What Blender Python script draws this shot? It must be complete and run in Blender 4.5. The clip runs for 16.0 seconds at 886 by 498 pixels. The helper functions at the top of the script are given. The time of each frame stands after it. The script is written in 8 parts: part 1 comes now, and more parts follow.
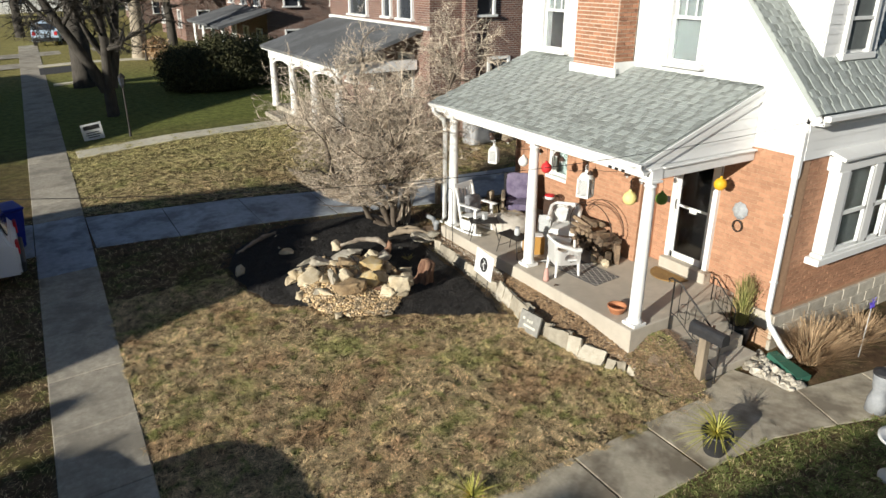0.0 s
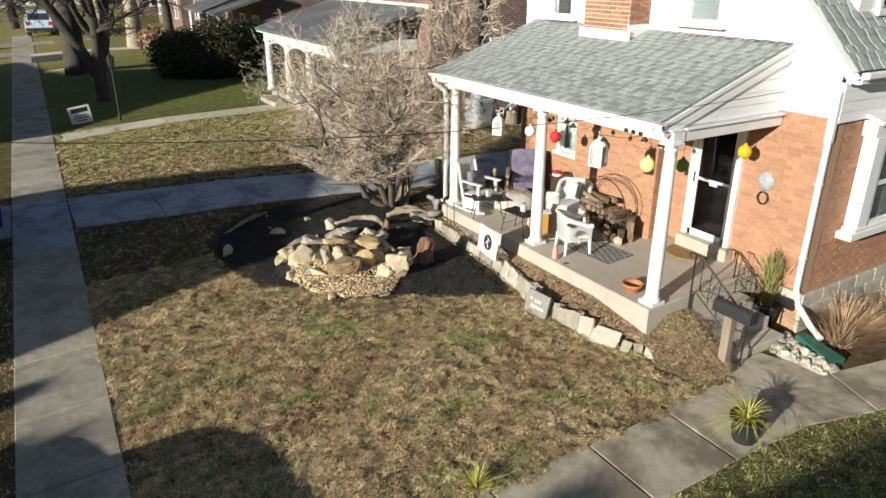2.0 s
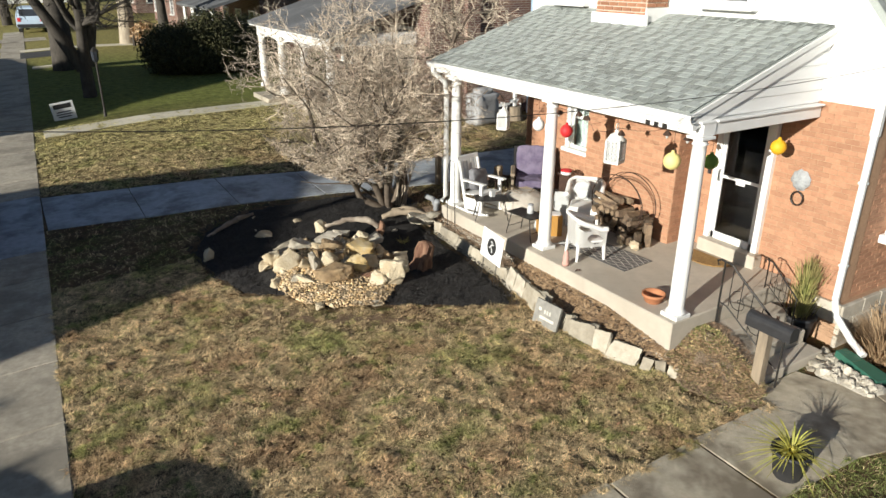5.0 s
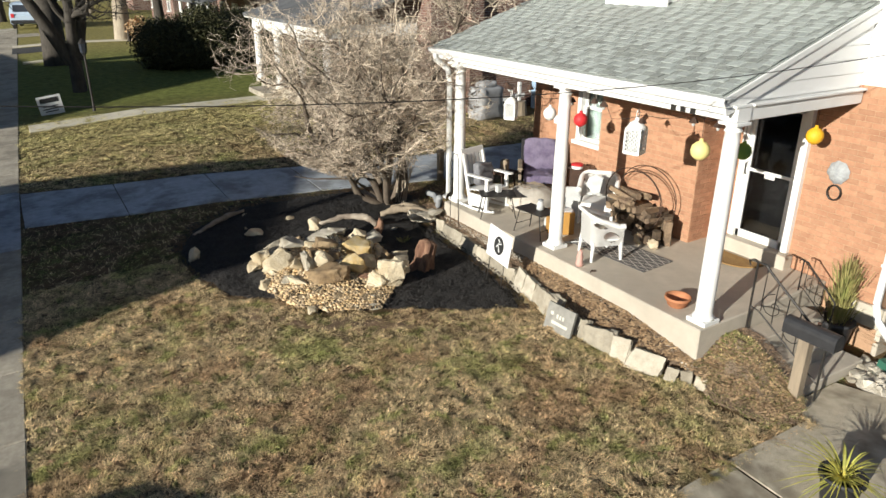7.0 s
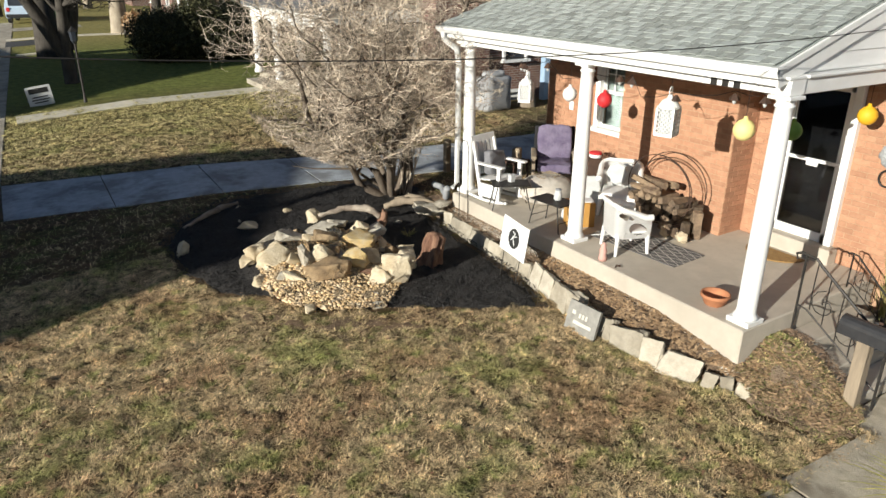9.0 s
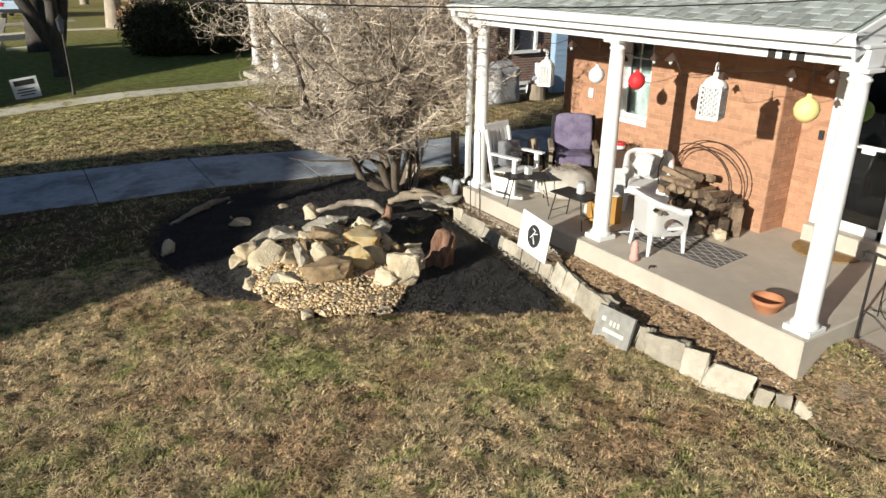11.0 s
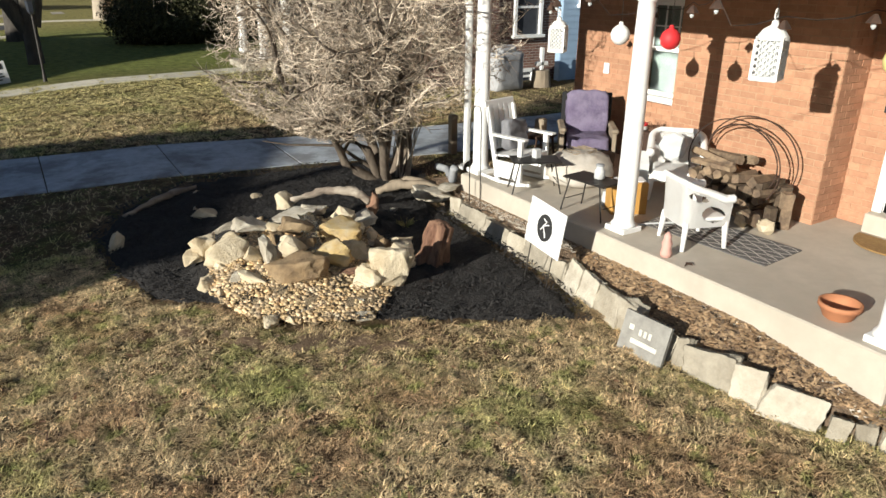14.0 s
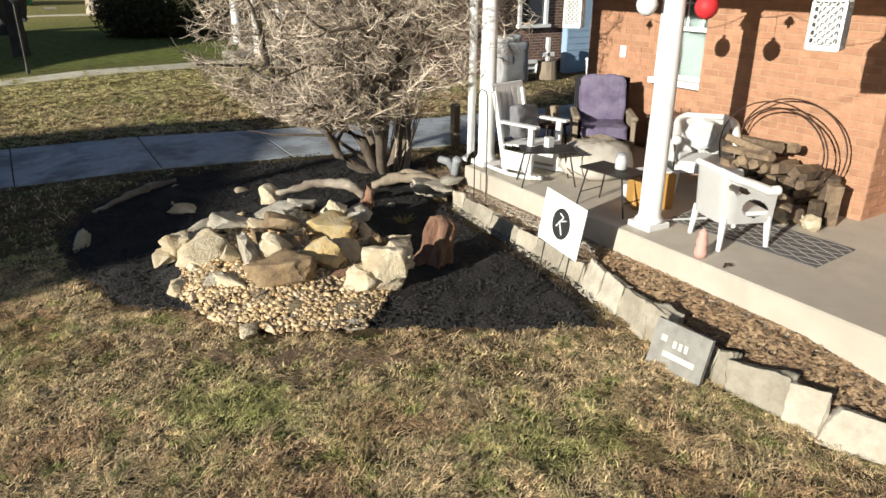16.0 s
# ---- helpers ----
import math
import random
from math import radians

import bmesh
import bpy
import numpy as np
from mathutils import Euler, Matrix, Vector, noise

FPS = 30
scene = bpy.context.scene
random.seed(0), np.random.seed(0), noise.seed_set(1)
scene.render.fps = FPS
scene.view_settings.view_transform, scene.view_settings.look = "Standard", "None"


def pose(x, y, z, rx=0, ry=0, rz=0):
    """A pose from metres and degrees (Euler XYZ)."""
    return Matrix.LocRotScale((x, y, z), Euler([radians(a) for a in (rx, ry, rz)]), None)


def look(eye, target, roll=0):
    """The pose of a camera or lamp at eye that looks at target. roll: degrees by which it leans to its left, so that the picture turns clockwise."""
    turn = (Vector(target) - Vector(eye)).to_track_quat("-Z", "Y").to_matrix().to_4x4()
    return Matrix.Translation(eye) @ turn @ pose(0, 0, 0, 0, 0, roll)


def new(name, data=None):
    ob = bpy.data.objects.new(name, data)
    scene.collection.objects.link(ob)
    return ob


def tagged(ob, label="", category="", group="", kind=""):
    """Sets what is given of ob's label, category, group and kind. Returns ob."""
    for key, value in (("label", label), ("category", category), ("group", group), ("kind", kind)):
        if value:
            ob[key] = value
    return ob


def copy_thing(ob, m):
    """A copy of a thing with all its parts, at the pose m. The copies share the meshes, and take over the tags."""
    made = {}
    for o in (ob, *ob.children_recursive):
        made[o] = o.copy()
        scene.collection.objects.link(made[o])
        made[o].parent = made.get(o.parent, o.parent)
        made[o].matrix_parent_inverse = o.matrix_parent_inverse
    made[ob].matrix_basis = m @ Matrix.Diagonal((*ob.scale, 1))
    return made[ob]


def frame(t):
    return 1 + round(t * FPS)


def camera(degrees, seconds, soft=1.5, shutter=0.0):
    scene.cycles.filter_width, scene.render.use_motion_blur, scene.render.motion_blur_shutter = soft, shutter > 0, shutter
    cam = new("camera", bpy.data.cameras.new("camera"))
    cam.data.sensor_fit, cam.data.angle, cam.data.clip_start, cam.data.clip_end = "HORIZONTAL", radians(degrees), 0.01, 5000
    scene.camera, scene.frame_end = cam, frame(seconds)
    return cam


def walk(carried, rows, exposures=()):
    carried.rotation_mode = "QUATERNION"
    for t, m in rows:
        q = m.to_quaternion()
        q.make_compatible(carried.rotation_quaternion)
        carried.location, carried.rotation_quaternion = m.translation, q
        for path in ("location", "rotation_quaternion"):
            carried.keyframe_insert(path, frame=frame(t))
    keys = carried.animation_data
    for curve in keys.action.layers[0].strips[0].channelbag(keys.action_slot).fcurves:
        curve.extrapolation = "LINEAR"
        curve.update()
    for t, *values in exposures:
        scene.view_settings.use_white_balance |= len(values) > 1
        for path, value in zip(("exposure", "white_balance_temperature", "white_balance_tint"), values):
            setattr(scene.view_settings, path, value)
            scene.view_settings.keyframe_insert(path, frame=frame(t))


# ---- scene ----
cam = camera(65.2, 16.0)
# seconds, eye in metres, then yaw, pitch and roll in degrees
ROWS = [
    (0, -7.770, -6.824, 5.885, -31.79, -21.90, -0.31),
    (0.5, -7.693, -6.688, 5.705, -31.78, -21.90, -0.31),
    (1, -7.602, -6.535, 5.529, -31.76, -21.92, -0.30),
    (1.5, -7.504, -6.384, 5.345, -31.73, -21.90, -0.29),
    (2, -7.403, -6.237, 5.149, -31.71, -21.91, -0.30),
    (2.5, -7.303, -6.090, 4.990, -31.69, -21.92, -0.29),
    (3, -7.214, -5.945, 4.892, -31.67, -21.92, -0.30),
    (3.5, -7.126, -5.800, 4.850, -31.66, -21.94, -0.30),
    (4, -7.028, -5.656, 4.838, -31.65, -21.93, -0.30),
    (6.5, -6.542, -4.834, 4.604, -31.61, -21.84, -0.34),
    (7, -6.445, -4.649, 4.466, -31.59, -21.84, -0.33),
    (7.5, -6.343, -4.469, 4.355, -31.57, -21.85, -0.32),
    (8, -6.269, -4.289, 4.257, -31.55, -21.86, -0.32),
    (8.5, -6.200, -4.111, 4.155, -31.52, -21.85, -0.33),
    (9, -6.135, -3.918, 4.052, -31.49, -21.86, -0.32),
    (11.5, -5.667, -2.879, 3.585, -31.45, -21.81, -0.34),
    (12, -5.533, -2.695, 3.502, -31.42, -21.79, -0.33),
    (12.5, -5.419, -2.517, 3.396, -31.41, -21.77, -0.35),
    (13, -5.297, -2.361, 3.288, -31.40, -21.74, -0.33),
    (13.5, -5.175, -2.197, 3.188, -31.40, -21.75, -0.36),
    (14, -5.051, -2.021, 3.073, -31.40, -21.74, -0.37),
    (14.5, -4.949, -1.841, 2.968, -31.41, -21.71, -0.36),
    (15, -4.850, -1.657, 2.863, -31.38, -21.70, -0.35),
    (15.5, -4.748, -1.474, 2.786, -31.35, -21.73, -0.34),
    (16, -4.650, -1.332, 2.743, -31.35, -21.73, -0.36),
]
walk(cam, [(t, pose(x, y, z, 90 + pitch, roll, yaw)) for t, x, y, z, yaw, pitch, roll in ROWS],
     exposures=[(0.0, 0.42), (3.0, 0.51), (8.0, 0.51), (16.0, 0.56)])

# ---- light ----
SUN_AZ, SUN_EL = radians(16.3), radians(14.9)   # the light travels towards +x, a little towards +y
sun_way = Vector((math.cos(SUN_EL) * math.cos(SUN_AZ), math.cos(SUN_EL) * math.sin(SUN_AZ), -math.sin(SUN_EL)))
sun_data = bpy.data.lights.new("sun", "SUN")
sun_data.energy, sun_data.angle, sun_data.color = 5.0, radians(0.55), (1.0, 0.965, 0.87)
sun = new("sun", sun_data)
sun.matrix_world = look((-60, -20, 30), Vector((-60, -20, 30)) + sun_way)
world = bpy.data.worlds.new("sky")
scene.world = world
world.use_nodes = True
wn = world.node_tree
wn.nodes.clear()
sky = wn.nodes.new("ShaderNodeTexSky")
sky.sky_type, sky.sun_disc = "NISHITA", False
sky.sun_elevation = SUN_EL
sky.ozone_density, sky.dust_density = 3.0, 0.6
sky.sun_rotation = math.atan2(-sun_way.x, -sun_way.y)
bg = wn.nodes.new("ShaderNodeBackground")
bg.inputs["Strength"].default_value = 0.051
wo = wn.nodes.new("ShaderNodeOutputWorld")
wn.links.new(sky.outputs[0], bg.inputs[0])
wn.links.new(bg.outputs[0], wo.inputs[0])


# ---- materials ----
def mat(name, c1, c2=None, scale=12.0, rough=0.8, bump=0.25, c3=None, scale3=1.2, amount3=0.5, metal=0.0, rand=0.0, island=0.0,
        bump_scale=None, spec=0.4, stretch=(1, 1, 1), detail=5.0):
    """A surface of two mixed tones with a third in larger stains, and relief; world-sized."""
    m = bpy.data.materials.new(name)
    m.use_nodes = True
    t = m.node_tree
    b = t.nodes["Principled BSDF"]
    b.inputs["Roughness"].default_value, b.inputs["Metallic"].default_value = rough, metal
    b.inputs["Specular IOR Level"].default_value = spec
    geo = t.nodes.new("ShaderNodeNewGeometry")
    mp = t.nodes.new("ShaderNodeMapping")
    mp.inputs["Scale"].default_value = stretch
    t.links.new(geo.outputs["Position"], mp.inputs["Vector"])

    def noise_tex(s, d=detail):
        n = t.nodes.new("ShaderNodeTexNoise")
        n.inputs["Scale"].default_value, n.inputs["Detail"].default_value, n.inputs["Roughness"].default_value = s, d, 0.65
        t.links.new(mp.outputs[0], n.inputs["Vector"])
        return n

    def mixed(fac, a, c):
        x = t.nodes.new("ShaderNodeMix")
        x.data_type = "RGBA"
        t.links.new(fac, x.inputs[0])
        for v, s in ((a, x.inputs[6]), (c, x.inputs[7])):
            if isinstance(v, tuple):
                s.default_value = (*v, 1)
            else:
                t.links.new(v, s)
        return x.outputs[2]

    def ramp(fac, lo, hi):
        r = t.nodes.new("ShaderNodeMapRange")
        r.inputs[1].default_value, r.inputs[2].default_value = lo, hi
        t.links.new(fac, r.inputs[0])
        return r.outputs[0]

    n1 = noise_tex(scale)
    col = mixed(ramp(n1.outputs[0], 0.35, 0.65), c1, c2 or tuple(v * 0.8 for v in c1))
    if c3:
        n3 = noise_tex(scale3, 4.0)
        f = t.nodes.new("ShaderNodeMath")
        f.operation = "MULTIPLY"
        t.links.new(ramp(n3.outputs[0], 0.45, 0.62), f.inputs[0])
        f.inputs[1].default_value = amount3
        col = mixed(f.outputs[0], col, c3)
    if rand or island:
        src = t.nodes.new("ShaderNodeObjectInfo").outputs["Random"] if rand else geo.outputs["Random Per Island"]
        k = rand or island
        hs = t.nodes.new("ShaderNodeHueSaturation")
        t.links.new(col, hs.inputs["Color"])
        r = t.nodes.new("ShaderNodeMapRange")
        r.inputs[3].default_value, r.inputs[4].default_value = 1 - k, 1 + k
        t.links.new(src, r.inputs[0])
        t.links.new(r.outputs[0], hs.inputs["Value"])
        col = hs.outputs[0]
    t.links.new(col, b.inputs["Base Color"])
    if bump:
        bp = t.nodes.new("ShaderNodeBump")
        bp.inputs["Strength"].default_value, bp.inputs["Distance"].default_value = bump, 0.02
        nb = noise_tex(bump_scale or scale * 2.5)
        t.links.new(nb.outputs[0], bp.inputs["Height"])
        t.links.new(bp.outputs[0], b.inputs["Normal"])
    return m


def brick_mat(name, c1, c2, mortar, w=0.21, h=0.075, turn=False):
    """Coursed brick for walls far from the camera."""
    m = mat(name, c1, c2, 3.0, 0.85, 0.0)
    t = m.node_tree
    b = t.nodes["Principled BSDF"]
    geo = t.nodes.new("ShaderNodeNewGeometry")
    sep = t.nodes.new("ShaderNodeSeparateXYZ")
    t.links.new(geo.outputs["Position"], sep.inputs[0])
    add = t.nodes.new("ShaderNodeMath")
    t.links.new(sep.outputs[0], add.inputs[0])
    t.links.new(sep.outputs[1], add.inputs[1])
    com = t.nodes.new("ShaderNodeCombineXYZ")
    t.links.new(add.outputs[0], com.inputs[0])
    t.links.new(sep.outputs[2], com.inputs[1])
    br = t.nodes.new("ShaderNodeTexBrick")
    br.inputs["Scale"].default_value = 1.0
    br.inputs["Brick Width"].default_value, br.inputs["Row Height"].default_value = w, h
    br.inputs["Mortar Size"].default_value = 0.007
    br.inputs["Color1"].default_value, br.inputs["Color2"].default_value = (*c1, 1), (*c2, 1)
    br.inputs["Mortar"].default_value = (*mortar, 1)
    t.links.new(com.outputs[0], br.inputs["Vector"])
    t.links.new(br.outputs[0], b.inputs["Base Color"])
    bp = t.nodes.new("ShaderNodeBump")
    bp.inputs["Strength"].default_value, bp.inputs["Distance"].default_value, bp.invert = 0.5, 0.01, True
    t.links.new(br.outputs["Fac"], bp.inputs["Height"])
    t.links.new(bp.outputs[0], b.inputs["Normal"])
    return m


def glass_mat(name, tint, rough=0.03):
    m = bpy.data.materials.new(name)
    m.use_nodes = True
    b = m.node_tree.nodes["Principled BSDF"]
    b.inputs["Base Color"].default_value = (*tint, 1)
    b.inputs["Roughness"].default_value = rough
    b.inputs["Transmission Weight"].default_value = 1.0
    b.inputs["IOR"].default_value = 1.45
    return m


def lawn_mat(name, straw, green, brown, fine, bump=0.0, island=0.0):
    """Winter turf: straw, green patches and worn brown ones, the same map for soil and blades; greener beyond the driveway."""
    m = mat(name, straw, tuple(v * 0.62 for v in straw), fine, 0.95, bump, island=island, bump_scale=55, spec=0.15)
    t = m.node_tree
    b = t.nodes["Principled BSDF"]
    link = b.inputs["Base Color"].links[0]
    col = link.from_socket
    if island:
        hsv = link.from_node
        col = hsv.inputs["Color"].links[0].from_socket
    geo = t.nodes.new("ShaderNodeNewGeometry")
    sep = t.nodes.new("ShaderNodeSeparateXYZ")
    t.links.new(geo.outputs["Position"], sep.inputs[0])
    flat = t.nodes.new("ShaderNodeCombineXYZ")
    t.links.new(sep.outputs[0], flat.inputs[0])
    t.links.new(sep.outputs[1], flat.inputs[1])

    def patch(scale, lo, hi, shift, amount):
        add = t.nodes.new("ShaderNodeVectorMath")
        add.inputs[1].default_value = (shift, shift * 2, 0)
        t.links.new(flat.outputs[0], add.inputs[0])
        n = t.nodes.new("ShaderNodeTexNoise")
        n.inputs["Scale"].default_value, n.inputs["Detail"].default_value, n.inputs["Roughness"].default_value = scale, 7.0, 0.68
        t.links.new(add.outputs[0], n.inputs["Vector"])
        r = t.nodes.new("ShaderNodeMapRange")
        r.inputs[1].default_value, r.inputs[2].default_value, r.inputs[4].default_value = lo, hi, amount
        t.links.new(n.outputs[0], r.inputs[0])
        return r.outputs[0]

    def over(fac, base, c):
        x = t.nodes.new("ShaderNodeMix")
        x.data_type = "RGBA"
        t.links.new(fac, x.inputs[0])
        t.links.new(base, x.inputs[6])
        x.inputs[7].default_value = (*c, 1)
        return x.outputs[2]

    col = over(patch(0.75, 0.5, 0.62, 3.0, 0.7), col, green)
    col = over(patch(0.6, 0.5, 0.6, 17.0, 0.75), col, brown)
    col = over(patch(3.2, 0.53, 0.62, 9.0, 0.75), col, tuple(v * 0.8 for v in green))
    col = over(patch(4.5, 0.56, 0.66, 29.0, 0.7), col, tuple(v * 0.55 for v in brown))
    far = t.nodes.new("ShaderNodeMapRange")
    far.inputs[1].default_value, far.inputs[2].default_value, far.inputs[4].default_value = 11.5, 17.0, 0.65
    t.links.new(sep.outputs[1], far.inputs[0])
    col = over(far.outputs[0], col, tuple(a * 0.4 + b * 0.85 for a, b in zip(straw, green)))
    gone = t.nodes.new("ShaderNodeMapRange")
    gone.inputs[1].default_value, gone.inputs[2].default_value, gone.inputs[4].default_value = 18.5, 22.0, 0.75
    t.links.new(sep.outputs[1], gone.inputs[0])
    col = over(gone.outputs[0], col, (0.16, 0.19, 0.045))
    strip = t.nodes.new("ShaderNodeMapRange")
    strip.inputs[1].default_value, strip.inputs[2].default_value, strip.inputs[4].default_value = 33.0, 40.0, 0.85
    t.links.new(sep.outputs[1], strip.inputs[0])
    col = over(strip.outputs[0], col, (0.27, 0.23, 0.085))
    grain = t.nodes.new("ShaderNodeTexNoise")
    grain.inputs["Scale"].default_value, grain.inputs["Detail"].default_value, grain.inputs["Roughness"].default_value = 3.5, 9.0, 0.8
    t.links.new(flat.outputs[0], grain.inputs["Vector"])
    gr_ = t.nodes.new("ShaderNodeMapRange")
    gr_.inputs[1].default_value, gr_.inputs[2].default_value, gr_.inputs[3].default_value, gr_.inputs[4].default_value = 0.32, 0.68, 0.38, 1.72
    t.links.new(grain.outputs[0], gr_.inputs[0])
    gv_ = t.nodes.new("ShaderNodeHueSaturation")
    t.links.new(col, gv_.inputs["Color"])
    t.links.new(gr_.outputs[0], gv_.inputs["Value"])
    col = gv_.outputs[0]
    if island:
        t.links.new(col, hsv.inputs["Color"])
    else:
        t.links.new(col, b.inputs["Base Color"])
    return m


GRASS = lawn_mat("dry_lawn", (0.15, 0.1, 0.055), (0.075, 0.08, 0.022), (0.1, 0.06, 0.034), 34, 1.0)
BLADE_DRY = lawn_mat("dry_grass_blades", (0.74, 0.565, 0.32), (0.34, 0.36, 0.11), (0.45, 0.29, 0.16), 9, island=0.75)
BLADE_GREEN = mat("green_grass_blades", (0.21, 0.27, 0.075), (0.31, 0.33, 0.11), 5, 0.85, 0.0, (0.15, 0.19, 0.05), 0.8, 0.6, island=0.4, spec=0.15)
NEAR_GREEN = mat("green_lawn", (0.09, 0.1, 0.03), (0.14, 0.13, 0.05), 14, 0.95, 0.9, (0.2, 0.15, 0.07), 0.4, 0.7, bump_scale=50)
MULCH = mat("black_mulch", (0.02, 0.018, 0.017), (0.033, 0.03, 0.027), 30, 0.95, 1.0, bump_scale=45)
SOIL = mat("brown_soil", (0.21, 0.15, 0.1), (0.1, 0.068, 0.046), 18, 0.95, 1.0, (0.28, 0.21, 0.14), 2.0, 0.6, bump_scale=40)
MUD = mat("bare_brown_earth", (0.24, 0.16, 0.095), (0.155, 0.1, 0.06), 9, 0.95, 0.8, (0.11, 0.075, 0.045), 2.2, 0.6, bump_scale=30)
LEAFB = mat("dry_brown_leaf", (0.24, 0.13, 0.07), (0.14, 0.075, 0.045), 12, 0.9, 0.1, island=0.6)
CHIP = mat("bark_chips", (0.4, 0.285, 0.185), (0.2, 0.135, 0.09), 9, 0.95, 0.3, island=0.6)
MCHIP = mat("mulch_chips", (0.024, 0.022, 0.021), (0.042, 0.038, 0.035), 9, 0.9, 0.3, island=0.5)
CONC = mat("worn_concrete", (0.47, 0.42, 0.335), (0.35, 0.31, 0.245), 11, 0.9, 0.4, (0.22, 0.195, 0.155), 1.3, 0.7, rand=0.09, bump_scale=90)
PATHC = mat("stained_path_concrete", (0.55, 0.485, 0.37), (0.44, 0.385, 0.285), 9, 0.9, 0.4, (0.19, 0.155, 0.11), 1.15, 0.85, rand=0.05, bump_scale=90)
PALEC = mat("pale_clean_concrete", (0.68, 0.63, 0.5), (0.57, 0.52, 0.41), 9, 0.9, 0.3, (0.42, 0.38, 0.3), 1.5, 0.4, rand=0.06, bump_scale=90)
DRIVE = mat("old_driveway_concrete", (0.47, 0.505, 0.54), (0.36, 0.39, 0.42), 7, 0.9, 0.4, (0.17, 0.165, 0.16), 1.3, 0.7, rand=0.08, bump_scale=80)
ASPH = mat("asphalt", (0.05, 0.05, 0.052), (0.065, 0.064, 0.062), 40, 0.9, 0.5)
PORCH = mat("porch_concrete", (0.51, 0.455, 0.375), (0.45, 0.4, 0.33), 5, 0.75, 0.15, (0.38, 0.335, 0.27), 0.9, 0.45, bump_scale=70)
BRICK = mat("orange_brick", (0.44, 0.238, 0.142), (0.37, 0.188, 0.111), 9, 0.85, 0.35, rand=0.13, bump_scale=60)
BRICKI = mat("orange_brick_courses", (0.44, 0.238, 0.142), (0.37, 0.188, 0.111), 9, 0.85, 0.35, island=0.13, bump_scale=60)
MORTAR = mat("warm_mortar", (0.45, 0.285, 0.175), (0.38, 0.23, 0.14), 20, 0.95, 0.4)
CHIM = mat("chimney_brick", (0.4, 0.2, 0.115), (0.31, 0.14, 0.08), 9, 0.85, 0.35, island=0.2)
CHIMM = mat("pale_mortar", (0.66, 0.58, 0.48), (0.55, 0.48, 0.39), 20, 0.95, 0.4)
NBRICK = brick_mat("neighbour_brick", (0.2, 0.1, 0.072), (0.12, 0.06, 0.048), (0.34, 0.3, 0.26))
WHITE = mat("white_paint", (0.8, 0.8, 0.78), (0.76, 0.755, 0.73), 4, 0.5, 0.05, (0.7, 0.69, 0.66), 1.5, 0.25)
SIDING = mat("white_siding", (0.8, 0.8, 0.79), (0.77, 0.77, 0.75), 3, 0.55, 0.05, (0.72, 0.71, 0.69), 0.8, 0.3)
SHING = mat("grey_shingle", (0.41, 0.44, 0.415), (0.335, 0.36, 0.34), 40, 0.92, 0.5, rand=0.1, bump_scale=150)
SHINGD = mat("dark_grey_shingle", (0.31, 0.33, 0.305), (0.245, 0.262, 0.24), 40, 0.92, 0.5, rand=0.12, bump_scale=150)
SHINGDI = mat("dark_grey_shingles_rest", (0.31, 0.33, 0.305), (0.245, 0.262, 0.24), 40, 0.92, 0.5, island=0.14, bump_scale=150)
SHINGI = mat("grey_shingles_rest", (0.41, 0.44, 0.415), (0.335, 0.36, 0.34), 40, 0.92, 0.5, island=0.12, bump_scale=150)
ROOFN = mat("neighbour_roof", (0.12, 0.125, 0.13), (0.09, 0.092, 0.095), 12, 0.9, 0.5, (0.2, 0.21, 0.22), 0.7, 0.5)
STONE = mat("limestone", (0.66, 0.57, 0.41), (0.53, 0.44, 0.3), 6, 0.9, 0.9, (0.38, 0.29, 0.17), 4.0, 0.55, bump_scale=30)
STONEW = mat("pale_split_stone", (0.52, 0.475, 0.385), (0.41, 0.365, 0.29), 6, 0.9, 0.7, (0.36, 0.31, 0.24), 3.0, 0.45, bump_scale=26)
SLABG = mat("grey_split_slab", (0.42, 0.375, 0.295), (0.31, 0.275, 0.215), 7, 0.92, 0.8, (0.24, 0.205, 0.15), 4, 0.5, rand=0.25, bump_scale=30)
STONEP = mat("rough_white_stone", (0.6, 0.55, 0.46), (0.42, 0.38, 0.31), 14, 0.9, 1.0, rand=0.2, bump_scale=40)
STONEY = mat("ochre_stone", (0.6, 0.45, 0.21), (0.47, 0.31, 0.12), 6, 0.9, 0.9, (0.55, 0.48, 0.34), 5, 0.6, bump_scale=30)
STONEB = mat("brown_stone", (0.3, 0.205, 0.11), (0.14, 0.095, 0.055), 7, 0.9, 0.9, (0.33, 0.25, 0.15), 4, 0.5, bump_scale=24)
STONEG = mat("grey_fieldstone", (0.52, 0.475, 0.39), (0.38, 0.34, 0.27), 8, 0.92, 0.9, (0.28, 0.24, 0.175), 4, 0.5, bump_scale=30)
FOUND = mat("foundation_stone", (0.55, 0.5, 0.41), (0.42, 0.38, 0.31), 6, 0.9, 0.6, (0.3, 0.27, 0.22), 2, 0.45, rand=0.15)
SLATE = mat("dark_slate", (0.29, 0.28, 0.25), (0.21, 0.2, 0.18), 9, 0.8, 0.3)
PEBBLE = mat("river_pebbles", (0.6, 0.45, 0.25), (0.42, 0.27, 0.13), 14, 0.75, 0.1, (0.5, 0.46, 0.4), 9, 0.3, island=0.55)
GRAVEL = mat("tan_grit", (0.36, 0.28, 0.17), (0.22, 0.16, 0.095), 45, 0.9, 1.0, (0.15, 0.11, 0.07), 5, 0.5, bump_scale=60)
BARK = mat("tree_bark", (0.17, 0.135, 0.1), (0.11, 0.085, 0.065), 12, 0.95, 0.8, stretch=(1, 1, 0.3))
